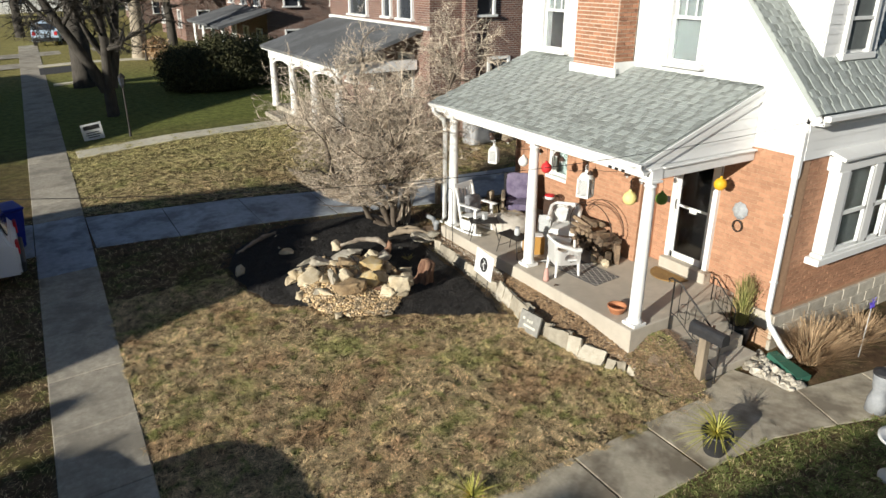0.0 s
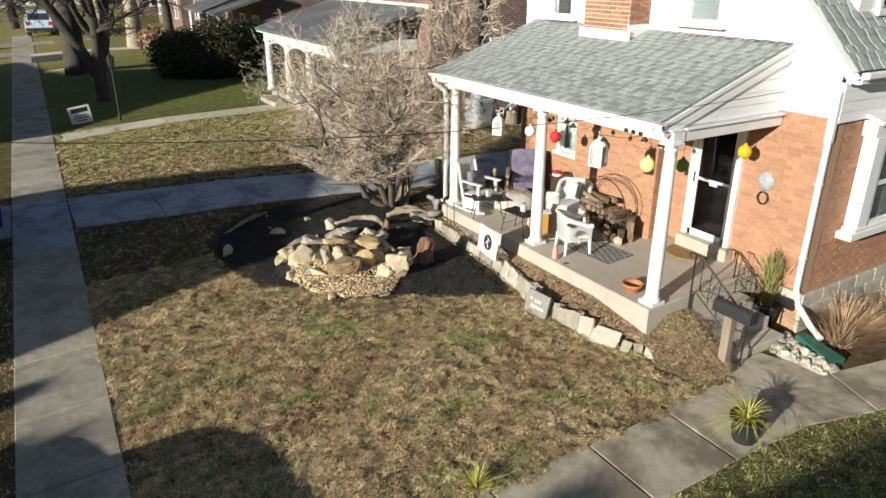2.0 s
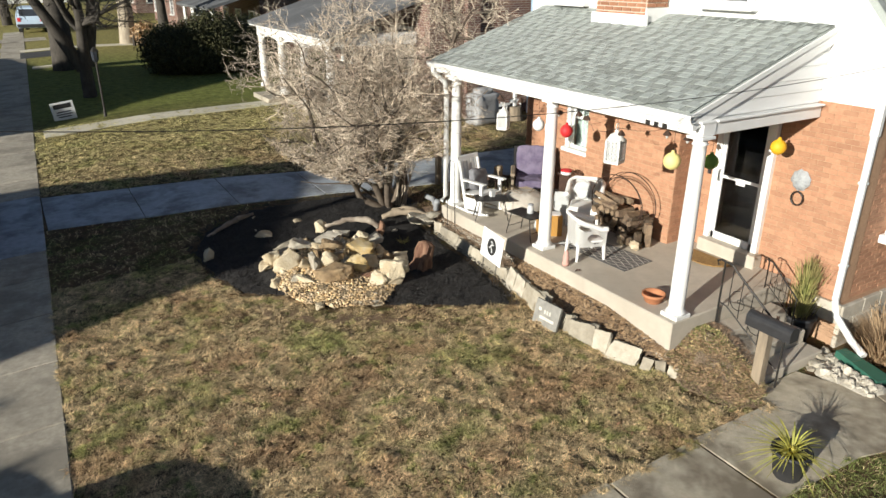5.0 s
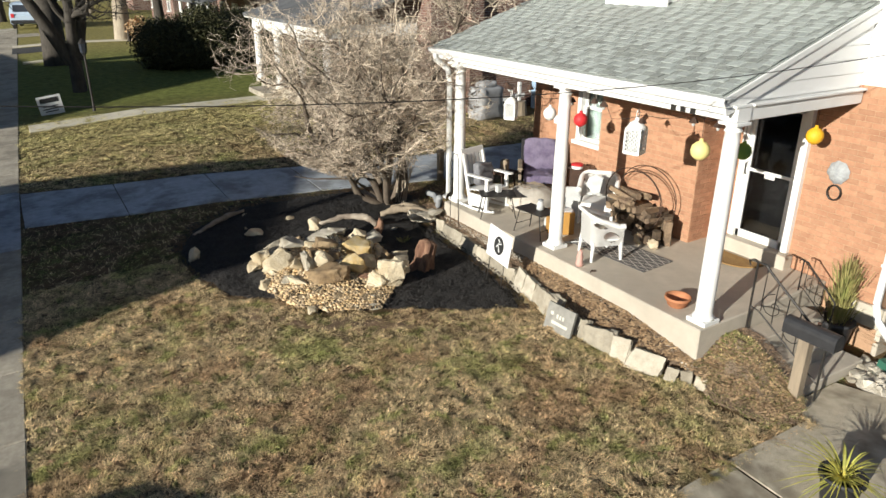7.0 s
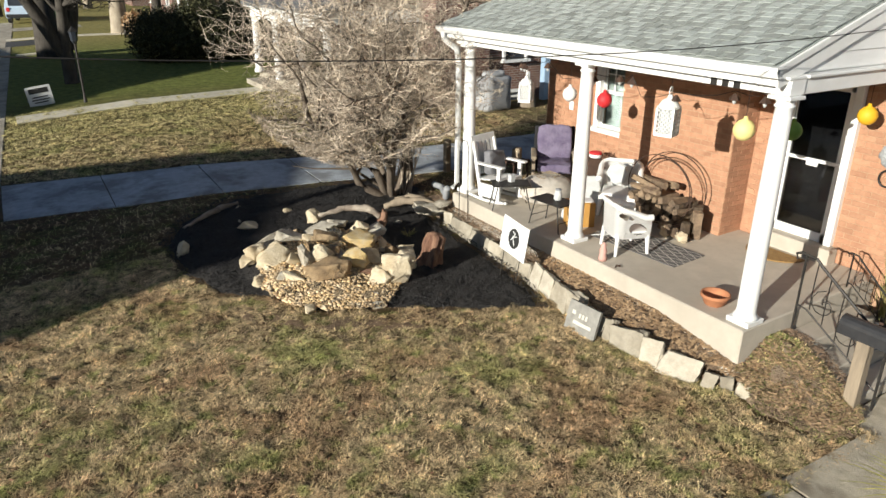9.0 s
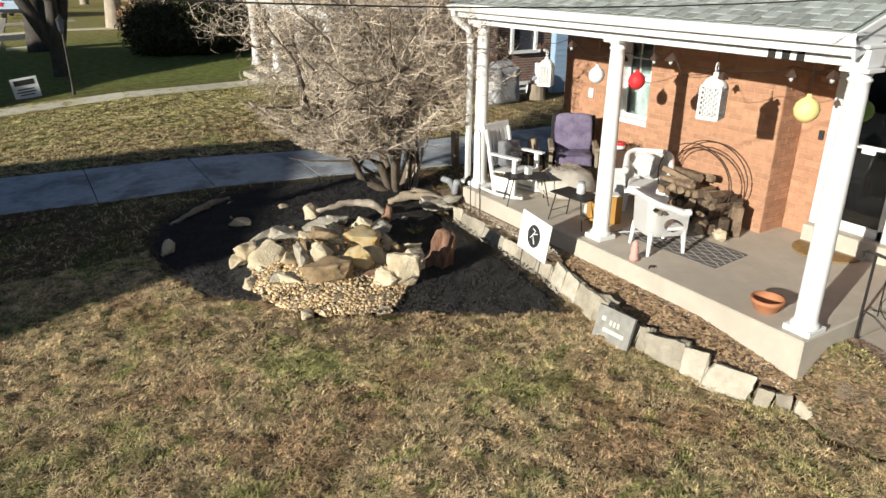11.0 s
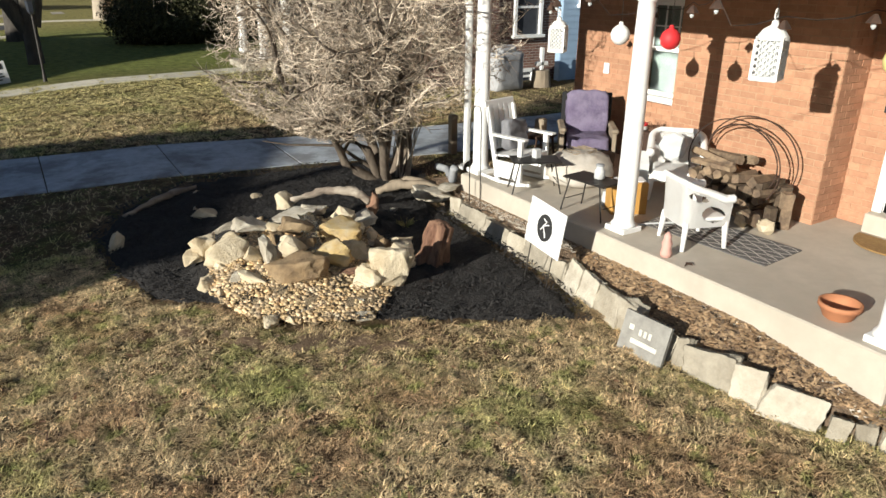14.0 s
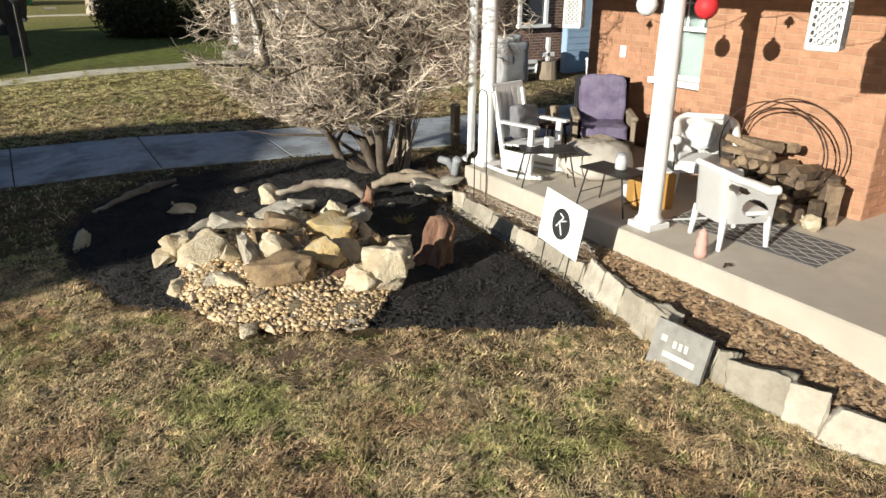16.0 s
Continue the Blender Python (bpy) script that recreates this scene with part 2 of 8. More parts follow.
TWIG = mat("pale_twigs", (0.6, 0.51, 0.4), (0.36, 0.29, 0.22), 8, 0.9, 0.2, island=0.7)
BARK2 = mat("dark_bark", (0.05, 0.043, 0.036), (0.085, 0.075, 0.062), 10, 0.95, 0.8, stretch=(1, 1, 0.3))
PALEBARK = mat("pale_bark", (0.42, 0.36, 0.27), (0.3, 0.25, 0.19), 8, 0.95, 0.6, stretch=(1, 1, 0.3))
WOODR = mat("red_brown_driftwood", (0.25, 0.13, 0.08), (0.1, 0.05, 0.032), 14, 0.85, 1.0, (0.33, 0.2, 0.125), 8, 0.6, stretch=(1, 1, 0.25))
WOODG = mat("grey_driftwood", (0.44, 0.38, 0.3), (0.25, 0.2, 0.155), 8, 0.85, 0.9, (0.14, 0.1, 0.075), 5, 0.6, stretch=(0.3, 1, 1))
WOODP = mat("weathered_wood", (0.3, 0.24, 0.17), (0.2, 0.16, 0.115), 7, 0.85, 0.5, stretch=(1, 1, 0.2))
WOODO = mat("honey_wood", (0.5, 0.27, 0.07), (0.42, 0.22, 0.055), 5, 0.6, 0.2, stretch=(1, 1, 0.2))
LOG = mat("split_firewood", (0.2, 0.14, 0.09), (0.085, 0.06, 0.042), 9, 0.9, 0.7, (0.34, 0.25, 0.15), 5, 0.4, rand=0.45)
IRON = mat("black_iron", (0.03, 0.028, 0.026), (0.05, 0.045, 0.04), 12, 0.55, 0.1, metal=0.5)
RUST = mat("rusted_iron", (0.08, 0.045, 0.03), (0.05, 0.03, 0.022), 14, 0.8, 0.3, metal=0.2)
BLACK = mat("black_plastic", (0.025, 0.025, 0.027), (0.035, 0.035, 0.037), 8, 0.5, 0.05)
GREYC = mat("grey_cushion", (0.2, 0.2, 0.21), (0.15, 0.15, 0.16), 10, 0.95, 0.4)
PURPLE = mat("lavender_cloth", (0.165, 0.135, 0.21), (0.1, 0.08, 0.135), 7, 0.95, 0.7, (0.23, 0.2, 0.275), 3, 0.5)
CLOTHG = mat("pale_stone_cloth", (0.5, 0.46, 0.4), (0.42, 0.38, 0.32), 6, 0.9, 0.4, (0.57, 0.53, 0.47), 2, 0.5)
TERRA = mat("terracotta", (0.47, 0.2, 0.095), (0.4, 0.165, 0.08), 8, 0.8, 0.2)
COIR = mat("coir_mat", (0.36, 0.22, 0.08), (0.26, 0.15, 0.055), 30, 0.98, 0.8, (0.2, 0.12, 0.05), 5, 0.4)
RUGD = mat("grey_rug", (0.15, 0.145, 0.14), (0.1, 0.095, 0.09), 40, 0.98, 0.5)
RUGL = mat("pale_rug_line", (0.56, 0.53, 0.48), (0.47, 0.44, 0.4), 40, 0.98, 0.4)
GREEN_P = mat("green_plastic", (0.035, 0.13, 0.09), (0.03, 0.11, 0.075), 6, 0.5, 0.1)
LEAFY = mat("yellow_green_leaf", (0.58, 0.5, 0.11), (0.36, 0.38, 0.08), 6, 0.55, 0.1, island=0.35)
EVER = mat("dark_evergreen", (0.05, 0.056, 0.024), (0.085, 0.078, 0.03), 5, 0.8, 0.2, island=0.6)
JUNI = mat("juniper_green", (0.2, 0.21, 0.06), (0.3, 0.24, 0.1), 6, 0.8, 0.1, island=0.35)
STRAW = mat("dried_straw", (0.55, 0.39, 0.23), (0.38, 0.25, 0.14), 6, 0.85, 0.1, island=0.3)
# near-black: the shade of unlit insides put into colour; also a dark chair frame
DARKIN = mat("unlit_inside_and_frame_black", (0.012, 0.012, 0.014), (0.02, 0.019, 0.018), 3, 0.8, 0.0)
GLASS = glass_mat("window_glass", (0.85, 0.9, 0.92))
DOORGLASS = glass_mat("tinted_door_glass", (0.16, 0.17, 0.18))
BLUES = mat("blue_siding", (0.3, 0.42, 0.56), (0.27, 0.38, 0.51), 4, 0.6, 0.1)
BLUEP = mat("blue_plastic", (0.012, 0.03, 0.3), (0.01, 0.025, 0.25), 5, 0.45, 0.05)
COVER = mat("grey_cover_cloth", (0.4, 0.4, 0.4), (0.33, 0.33, 0.335), 5, 0.8, 0.5)
GREYBLIND = mat("grey_blind", (0.13, 0.145, 0.14), (0.11, 0.12, 0.118), 6, 0.9, 0.1)
DIMBLIND = mat("dim_green_blind", (0.2, 0.235, 0.21), (0.17, 0.2, 0.18), 6, 0.9, 0.1)
CURTAIN = mat("pale_blind", (0.55, 0.56, 0.55), (0.48, 0.49, 0.48), 6, 0.9, 0.2)
CARW = mat("white_car_paint", (0.75, 0.76, 0.78), (0.73, 0.74, 0.76), 2, 0.25, 0.0, spec=0.6)
LEAD = mat("pale_lead_relief", (0.4, 0.415, 0.42), (0.3, 0.31, 0.315), 14, 0.75, 0.5)
PLUM = mat("lead_grey_plaque", (0.33, 0.34, 0.35), (0.25, 0.26, 0.27), 9, 0.7, 0.4)
SIGNW = mat("white_sign_board", (0.8, 0.8, 0.79), (0.77, 0.77, 0.76), 4, 0.5, 0.0)
SIGNK = mat("black_print", (0.02, 0.02, 0.02), (0.03, 0.03, 0.03), 6, 0.6, 0.0)
CHALK = mat("pale_painted_mark", (0.6, 0.58, 0.5), (0.52, 0.5, 0.43), 9, 0.8, 0.0)


def paper(name, c):
    return mat(name, c, tuple(v * 0.92 for v in c), 6, 0.6, 0.05)


P_RED, P_YEL, P_ORA, P_GRN = paper("red_paper", (0.62, 0.03, 0.035)), paper("pale_yellow_paper", (0.8, 0.68, 0.27)), paper("golden_paper", (0.75, 0.42, 0.02)), paper("green_paper", (0.17, 0.31, 0.05))
PINKC = paper("pink_ceramic", (0.62, 0.36, 0.3))


# ---- building helpers ----
RNG = random.Random(7)
NP = np.random.default_rng(11)


def mesh_of(bm, name):
    me = bpy.data.meshes.new(name)
    bm.normal_update()
    bm.to_mesh(me)
    bm.free()
    return me


def part(name, bm, material, parent=None, label="", smooth=False):
    """Links a bmesh as one mesh object, under a thing or a part where one is given."""
    me = mesh_of(bm, name)
    me.materials.append(material)
    if smooth:
        for p in me.polygons:
            p.use_smooth = True
    ob = new(name, me)
    if parent:
        ob.parent = parent
    if label:
        tagged(ob, label)
    return ob


def thing(name, m, label, category, group="", kind=""):
    """An Empty at the base of a thing, to which its parts are added."""
    ob = new(name)
    ob.empty_display_size = 0.1
    ob.matrix_world = m
    return tagged(ob, label, category, group, kind)


def single(name, bm, material, label, category, m=None, group="", kind="", smooth=False):
    ob = part(name, bm, material, smooth=smooth)
    if m is not None:
        ob.matrix_world = m
    return tagged(ob, label, category, group, kind)


def raw(name, verts, faces, material, parent=None, smooth=False):
    me = bpy.data.meshes.new(name)
    me.from_pydata([tuple(map(float, v)) for v in verts], [], [tuple(map(int, f)) for f in faces])
    me.materials.append(material)
    if smooth:
        me.polygons.foreach_set("use_smooth", [True] * len(me.polygons))
    ob = new(name, me)
    if parent:
        ob.parent = parent
    return ob


def box(bm, c, s, rot=None, bev=0.0):
    """A box of centre c and size s, turned by rot (a 3x3 or 4x4 matrix) and bevelled."""
    m = Matrix.Translation(c) @ (rot.to_4x4() if rot else Matrix()) @ Matrix.Diagonal((*s, 1))
    r = bmesh.ops.create_cube(bm, size=1.0, matrix=m)
    if bev:
        es = list({e for v in r["verts"] for e in v.link_edges})
        bmesh.ops.bevel(bm, geom=es, offset=bev, segments=1, affect="EDGES")
    return bm


def boxes(*args, bev=0.0):
    bm = bmesh.new()
    for a in args:
        box(bm, *a, bev=bev)
    return bm


def rod(bm, a, b, r0, r1=None, n=8):
    a, b = Vector(a), Vector(b)
    d = b - a
    q = d.to_track_quat("Z", "Y").to_matrix().to_4x4()
    bmesh.ops.create_cone(bm, cap_ends=True, segments=n, radius1=r0, radius2=r0 if r1 is None else r1, depth=d.length, matrix=Matrix.Translation((a + b) / 2) @ q)
    return bm


def pipe(bm, pts, r, n=6, closed=False):
    """A tube along a line of points; r may be one radius or one a point."""
    pts = [Vector(p) for p in pts]
    rs = r if isinstance(r, (list, tuple)) else [r] * len(pts)
    rings = []
    for i, p in enumerate(pts):
        a = pts[i - 1] if i or closed else p
        b = pts[(i + 1) % len(pts)] if i + 1 < len(pts) or closed else p
        d = (b - a).normalized()
        u = d.cross((0, 0, 1)) if abs(d.z) < 0.95 else d.cross((1, 0, 0))
        u.normalize()
        v = d.cross(u)
        rings.append([bm.verts.new(p + rs[i] * (math.cos(2 * math.pi * k / n) * u + math.sin(2 * math.pi * k / n) * v)) for k in range(n)])
    pairs = list(zip(rings, rings[1:])) + ([(rings[-1], rings[0])] if closed else [])
    for a, b in pairs:
        for k in range(n):
            bm.faces.new((a[k], a[(k + 1) % n], b[(k + 1) % n], b[k]))
    if not closed:
        bm.faces.new(rings[0][::-1])
        bm.faces.new(rings[-1])
    return bm


def lathe(bm, prof, n=20, c=(0, 0, 0), cap=True):
    """Turns a profile of (radius, height) round the z axis."""
    rings = []
    for r, z in prof:
        rings.append([bm.verts.new((c[0] + r * math.cos(2 * math.pi * k / n), c[1] + r * math.sin(2 * math.pi * k / n), c[2] + z)) for k in range(n)])
    for a, b in zip(rings, rings[1:]):
        for k in range(n):
            bm.faces.new((a[k], a[(k + 1) % n], b[(k + 1) % n], b[k]))
    if cap:
        bm.faces.new(rings[0][::-1])
        bm.faces.new(rings[-1])
    return bm


def prism(bm, poly, z0, z1):
    """An upright prism over a polygon, counter-clockwise from above."""
    lo = [bm.verts.new((x, y, z0)) for x, y in poly]
    hi = [bm.verts.new((x, y, z1)) for x, y in poly]
    n = len(poly)
    bm.faces.new(lo[::-1])
    bm.faces.new(hi)
    for k in range(n):
        bm.faces.new((lo[k], lo[(k + 1) % n], hi[(k + 1) % n], hi[k]))
    return bm


def slab_yz(bm, poly, x0, x1):
    """A plate over a polygon of (y, z), from x0 to x1."""
    lo = [bm.verts.new((x0, y, z)) for y, z in poly]
    hi = [bm.verts.new((x1, y, z)) for y, z in poly]
    n = len(poly)
    bm.faces.new(lo)
    bm.faces.new(hi[::-1])
    for k in range(n):
        bm.faces.new((lo[k], hi[k], hi[(k + 1) % n], lo[(k + 1) % n]))
    bmesh.ops.recalc_face_normals(bm, faces=bm.faces)
    return bm


def rock(seed, s, cuts=14, rough=0.05, sub=1):
    """A broken, weathered boulder: the hull of some points, edges worn, faces pitted at three scales; s are half sizes."""
    r = random.Random(seed)
    bm = bmesh.new()
    for _ in range(cuts):
        n = Vector((r.gauss(0, 1), r.gauss(0, 1), r.gauss(0, 1))).normalized()
        k = 1.0 / max(abs(n.x), abs(n.y), abs(n.z)) ** 0.45
        bm.verts.new(n * k * r.uniform(0.82, 1.06))
    out = bmesh.ops.convex_hull(bm, input=bm.verts[:])
    bmesh.ops.delete(bm, geom=[g for g in out["geom_interior"] if isinstance(g, bmesh.types.BMVert)], context="VERTS")
    bmesh.ops.dissolve_limit(bm, angle_limit=0.35, verts=bm.verts[:], edges=bm.edges[:])
    bmesh.ops.bevel(bm, geom=bm.edges[:], offset=0.06, segments=2, profile=0.55, affect="EDGES", clamp_overlap=True)
    bmesh.ops.triangulate(bm, faces=bm.faces[:])
    for lim in (0.45, 0.24):
        bmesh.ops.subdivide_edges(bm, edges=[e for e in bm.edges if e.calc_length() > lim], cuts=1)
        bmesh.ops.triangulate(bm, faces=bm.faces[:])
    off = Vector((seed * 3.1, seed * 1.7, seed * 0.9))
    for v in bm.verts:
        w = Vector((v.co.x, v.co.y, v.co.z * 2.2))
        p = v.co * (1 + rough * 3.0 * noise.noise(v.co * 1.3 + off) + rough * 1.8 * noise.noise(w * 3 + off) + rough * 0.9 * noise.noise(w * 7 + off))
        v.co = Vector((p.x * s[0], p.y * s[1], p.z * s[2]))
    for f in bm.faces:
        f.smooth = True
    for e in bm.edges:
        e.smooth = e.calc_face_angle(0) < 0.75
    return bm


def split_slab(seed, s, j=0.24):
    """A split stone slab: flat faces, skewed corners, chipped edges; s are half sizes."""
    r = random.Random(seed)
    bm = bmesh.new()
    bmesh.ops.create_cube(bm, size=2.0)
    for v in bm.verts:
        v.co += Vector((r.uniform(-j, j * 0.6), r.uniform(-j, j), r.uniform(-j, j) * (1.3 if v.co.z > 0 else 0.3)))
    bmesh.ops.bevel(bm, geom=bm.edges[:], offset=0.09, segments=2, profile=0.6, affect="EDGES", clamp_overlap=True)
    bmesh.ops.triangulate(bm, faces=bm.faces[:])
    for lim in (0.8, 0.4, 0.25):
        bmesh.ops.subdivide_edges(bm, edges=[e for e in bm.edges if e.calc_length() > lim], cuts=1)
        bmesh.ops.triangulate(bm, faces=bm.faces[:])
    off = Vector((seed * 2.1, seed, 0))
    for v in bm.verts:
        p = v.co * (1 + 0.1 * noise.noise(v.co * 1.4 + off) + 0.06 * noise.noise(v.co * 4 + off) + 0.03 * noise.noise(v.co * 9 + off))
        v.co = Vector((p.x * s[0], p.y * s[1], p.z * s[2]))
    for f in bm.faces:
        f.smooth = True
    for e in bm.edges:
        e.smooth = e.calc_face_angle(0) < 0.6
    return bm


def in_poly(x, y, poly):
    c = False
    for (x1, y1), (x2, y2) in zip(poly, poly[1:] + poly[:1]):
        if (y1 > y) != (y2 > y) and x < (x2 - x1) * (y - y1) / (y2 - y1) + x1:
            c = not c
    return c


def ground_z(x, y):
    """The lie of the land: it falls towards the street and towards the front path."""
    z = -0.25 + 0.03 * min(y, 14) + 0.012 * max(0.0, min(y, 90) - 14) - 0.05 * min(5.0, max(0.0, -3 - x))
    if y < -3:
        z = -0.34 + 0.004 * (y + 3) - 0.05 * min(5.0, max(0.0, -3 - x))
    if x < -10.2:
        z -= 0.16
    return z


# ---- the setting: ground, paths, road ----
SW = [(-8.28, 0.033), (-7.14, 0.035)]            # edges of the pavement: x at y = 0, and lean


def sw_x(k, y):
    return SW[k][0] + SW[k][1] * y


MULCH_POLY = [(-4.6, 7.3), (-4.5, 5.9), (-4.25, 5.0), (-3.75, 4.7), (-3.3, 3.95), (-2.4, 3.42), (-1.3, 2.8), (-0.55, 2.42), (-0.3, 3.1), (-0.2, 4.0), (-0.16, 5.3), (-0.05, 6.4), (0.6, 7.9), (0.2, 8.75), (-0.8, 8.85), (-3.0, 8.9), (-4.15, 8.2)]
BED_POLY = [(-0.12, -0.45), (0.05, -1.05), (0.4, -1.2), (0.72, -1.08), (0.98, -0.8), (0.98, 0.25), (0.3, 0.25), (0.3, 5.98), (0.5, 6.6), (-0.1, 6.6), (-0.06, 5.3), (-0.1, 4.2), (-0.19, 3.1), (-0.24, 2.6), (-0.32, 2.1), (-0.33, 1.5), (-0.29, 0.9), (-0.14, 0.3), (0.04, 0.0)]
DRIVE_NEAR = [(-8.0, 10.35), (-6.8, 10.1), (-3.9, 9.45), (-1.7, 9.15), (0.5, 8.7), (4.0, 8.2), (14.0, 7.9)]
DRIVE_FAR = [(-8.0, 12.55), (-6.7, 12.3), (-4.5, 11.75), (-2.3, 11.25), (0.0, 10.75), (4.0, 10.3), (14.0, 10.3)]


def along(line, x):
    for (x1, y1), (x2, y2) in zip(line, line[1:]):
        if x <= x2:
            return y1 + (y2 - y1) * (x - x1) / (x2 - x1)
    return line[-1][1]


gx = [-900, -300, -120, -60, -40, -30, -24, -18, -14, -12, -11, -10.21, -10.19] + [-9.8 + 0.35 * k for k in range(60)] + [11.5, 13, 16, 20, 28, 40, 60, 120, 300, 900]
gy = [-900, -300, -120, -60, -40, -25, -16, -12, -9, -7, -5.5] + [-4.6 + 0.35 * k for k in range(56)] + [15.5, 16.5, 18, 20, 22, 24, 27, 30, 34, 38, 44, 52, 62, 75, 90, 120, 300, 900]
gv, gf = [], []
for yy in gy:
    for xx in gx:
        nz = 0.025 * noise.noise((xx * 0.8, yy * 0.8, 0)) if -9.9 < xx < 12 and -5 < yy < 25 else 0
        gv.append((xx, yy, ground_z(xx, yy) + nz))
nx = len(gx)
for j in range(len(gy) - 1):
    for i in range(nx - 1):
        gf.append((j * nx + i, j * nx + i + 1, (j + 1) * nx + i + 1, (j + 1) * nx + i))
ground = tagged(raw("ground", gv, gf, GRASS, smooth=True), "patchy winter lawn, straw-coloured with green tufts", "ground", kind="structure")

# road and kerb
bm = bmesh.new()
for y0, y1 in [(-120, -30), (-30, 0), (0, 14), (14, 60), (60, 90), (90, 300)]:
    a = [bm.verts.new((x, y, ground_z(-15, y) + 0.012)) for x, y in ((-18.4, y0), (-10.36, y0), (-10.36, y1), (-18.4, y1))]
    bm.faces.new(a)
tagged(part("road", bm, ASPH), "grey asphalt street along the kerb", "road", kind="structure")
kerb = thing("kerb", Matrix(), "pale concrete kerb stones along the street", "kerb", kind="structure")
kb = box(bmesh.new(), (0, 0, 0), (0.16, 2.37, 0.3), bev=0.012)
kmesh = mesh_of(kb, "kerb_stone")
kmesh.materials.append(CONC)
for k in range(-4, 22):
    o = new("kerb_stone", kmesh)
    o.parent = kerb
    o.location = (-10.27, 2.4 * k, ground_z(-9.9, 2.4 * k) - 0.12)


def quad_slab(name, pts, thick, parent, material, top=0.02):
    """A concrete slab over its corners, laid on the land, with rounded arrises."""
    bm = bmesh.new()
    hi = [bm.verts.new((x, y, ground_z(x, y) + top)) for x, y in pts]
    lo = [bm.verts.new((x, y, ground_z(x, y) + top - thick)) for x, y in pts]
    bm.faces.new(hi)
    bm.faces.new(lo[::-1])
    for k in range(len(pts)):
        j = (k + 1) % len(pts)
        bm.faces.new((lo[k], lo[j], hi[j], hi[k]))
    es = [e for e in bm.edges if all(v in hi for v in e.verts)]
    bmesh.ops.bevel(bm, geom=es, offset=0.012, segments=1, affect="EDGES")
    return part(name, bm, material, parent)


pavement = thing("pavement", Matrix(), "worn concrete pavement slabs beside the lawn", "pavement", kind="structure")
ys = [-12, -10.5, -9, -7.5, -6, -4.5, -3.0, -1.5, 0.0, 1.55, 3.1, 4.65, 6.2, 7.7, 9.0, 10.3, 12.5, 14.0, 15.5, 17, 18.6, 20.2, 21.8, 23.4, 25, 26.6, 28.2, 29.8, 31.4, 33, 34.6, 36.2, 37.8, 40, 43, 46, 50, 55]
for y0, y1 in zip(ys, ys[1:]):
    a, b = y0 + 0.008, y1 - 0.008
    quad_slab("slab", [(sw_x(0, a), a), (sw_x(1, a), a), (sw_x(1, b), b), (sw_x(0, b), b)], 0.09, pavement, DRIVE if 8.5 < y0 < 12 else CONC)
driveway = thing("driveway", Matrix(), "cracked grey concrete driveway in the shade", "driveway", kind="structure")
quad_slab("apron_slab", [(-10.15, 9.9), (sw_x(0, 10.4) - 0.02, 10.35), (sw_x(0, 12.5) - 0.02, 12.5), (-10.15, 13.2)], 0.1, driveway, DRIVE)
xs = [-6.72, -4.9, -3.0, -1.1, 0.8, 2.8, 5.0, 7.5, 10.0, 13.9]
for x0, x1 in zip(xs, xs[1:]):
    a, b = x0 + 0.008, x1 - 0.008
    quad_slab("slab", [(a, along(DRIVE_NEAR, a)), (b, along(DRIVE_NEAR, b)), (b, along(DRIVE_FAR, b)), (a, along(DRIVE_FAR, a))], 0.1, driveway, DRIVE, 0.015)
front_path = thing("front_path", Matrix(), "concrete garden path from the pavement to the steps", "path", kind="structure")
for a, b in zip([-7.0, -5.2, -3.65, -2.17], [-5.2, -3.65, -2.17, -0.8]):
    quad_slab("slab", [(a + 0.012, -2.34), (b - 0.012, -2.34), (b - 0.012, -1.2), (a + 0.012, -1.24)], 0.09, front_path, PATHC)
quad_slab("slab", [(-0.788, -2.34), (0.63, -2.36), (1.7, -2.66), (2.0, -1.8), (1.62, -0.92), (0.72, -0.92), (0.6, -1.22), (-0.788, -1.18)], 0.09, front_path, PATHC)
quad_slab("slab", [(1.72, -2.66), (3.1, -3.1), (3.4, -2.06), (2.02, -1.8)], 0.09, front_path, PATHC)
quad_slab("slab", [(3.12, -3.1), (5.0, -3.5), (5.1, -2.35), (3.42, -2.06)], 0.09, front_path, PATHC)
quad_slab("slab", [(5.02, -3.5), (8.0, -3.7), (8.0, -2.6), (5.12, -2.35)], 0.09, front_path, PATHC)
neighbour_path = thing("neighbour_path", Matrix(), "pale concrete path across the next lawn", "path", kind="structure")
for k in range(5):
    a, b = -6.2 + k * 1.6, -6.2 + (k + 1) * 1.6 - 0.015
    f = lambda x: 18.45 + 0.13 * (x + 6.2)
    quad_slab("slab", [(a, f(a)), (b, f(b)), (b, f(b) + 0.95), (a, f(a) + 0.95)], 0.08, neighbour_path, PALEC, 0.03)
far_driveway = thing("far_driveway", Matrix(), "dark driveway with a pale concrete strip further on", "driveway", kind="structure")
quad_slab("driveway_slab", [(-6.05, 38.7), (-3.6, 38.9), (-3.4, 41.4), (-5.95, 41.4)], 0.08, far_driveway, ASPH, 0.025)
for x0, x1 in ((-5.9, -3.9), (-3.88, -1.9), (-1.88, 0.3), (0.32, 3.0)):
    quad_slab("strip_slab", [(x0, 41.9), (x1, 41.9), (x1, 42.8), (x0, 42.8)], 0.08, far_driveway, PALEC, 0.035)
quad_slab("kerb_slab", [(-5.7, 34.2), (-4.4, 34.4), (-4.4, 34.75), (-5.7, 34.55)], 0.15, far_driveway, PALEC, 0.08)


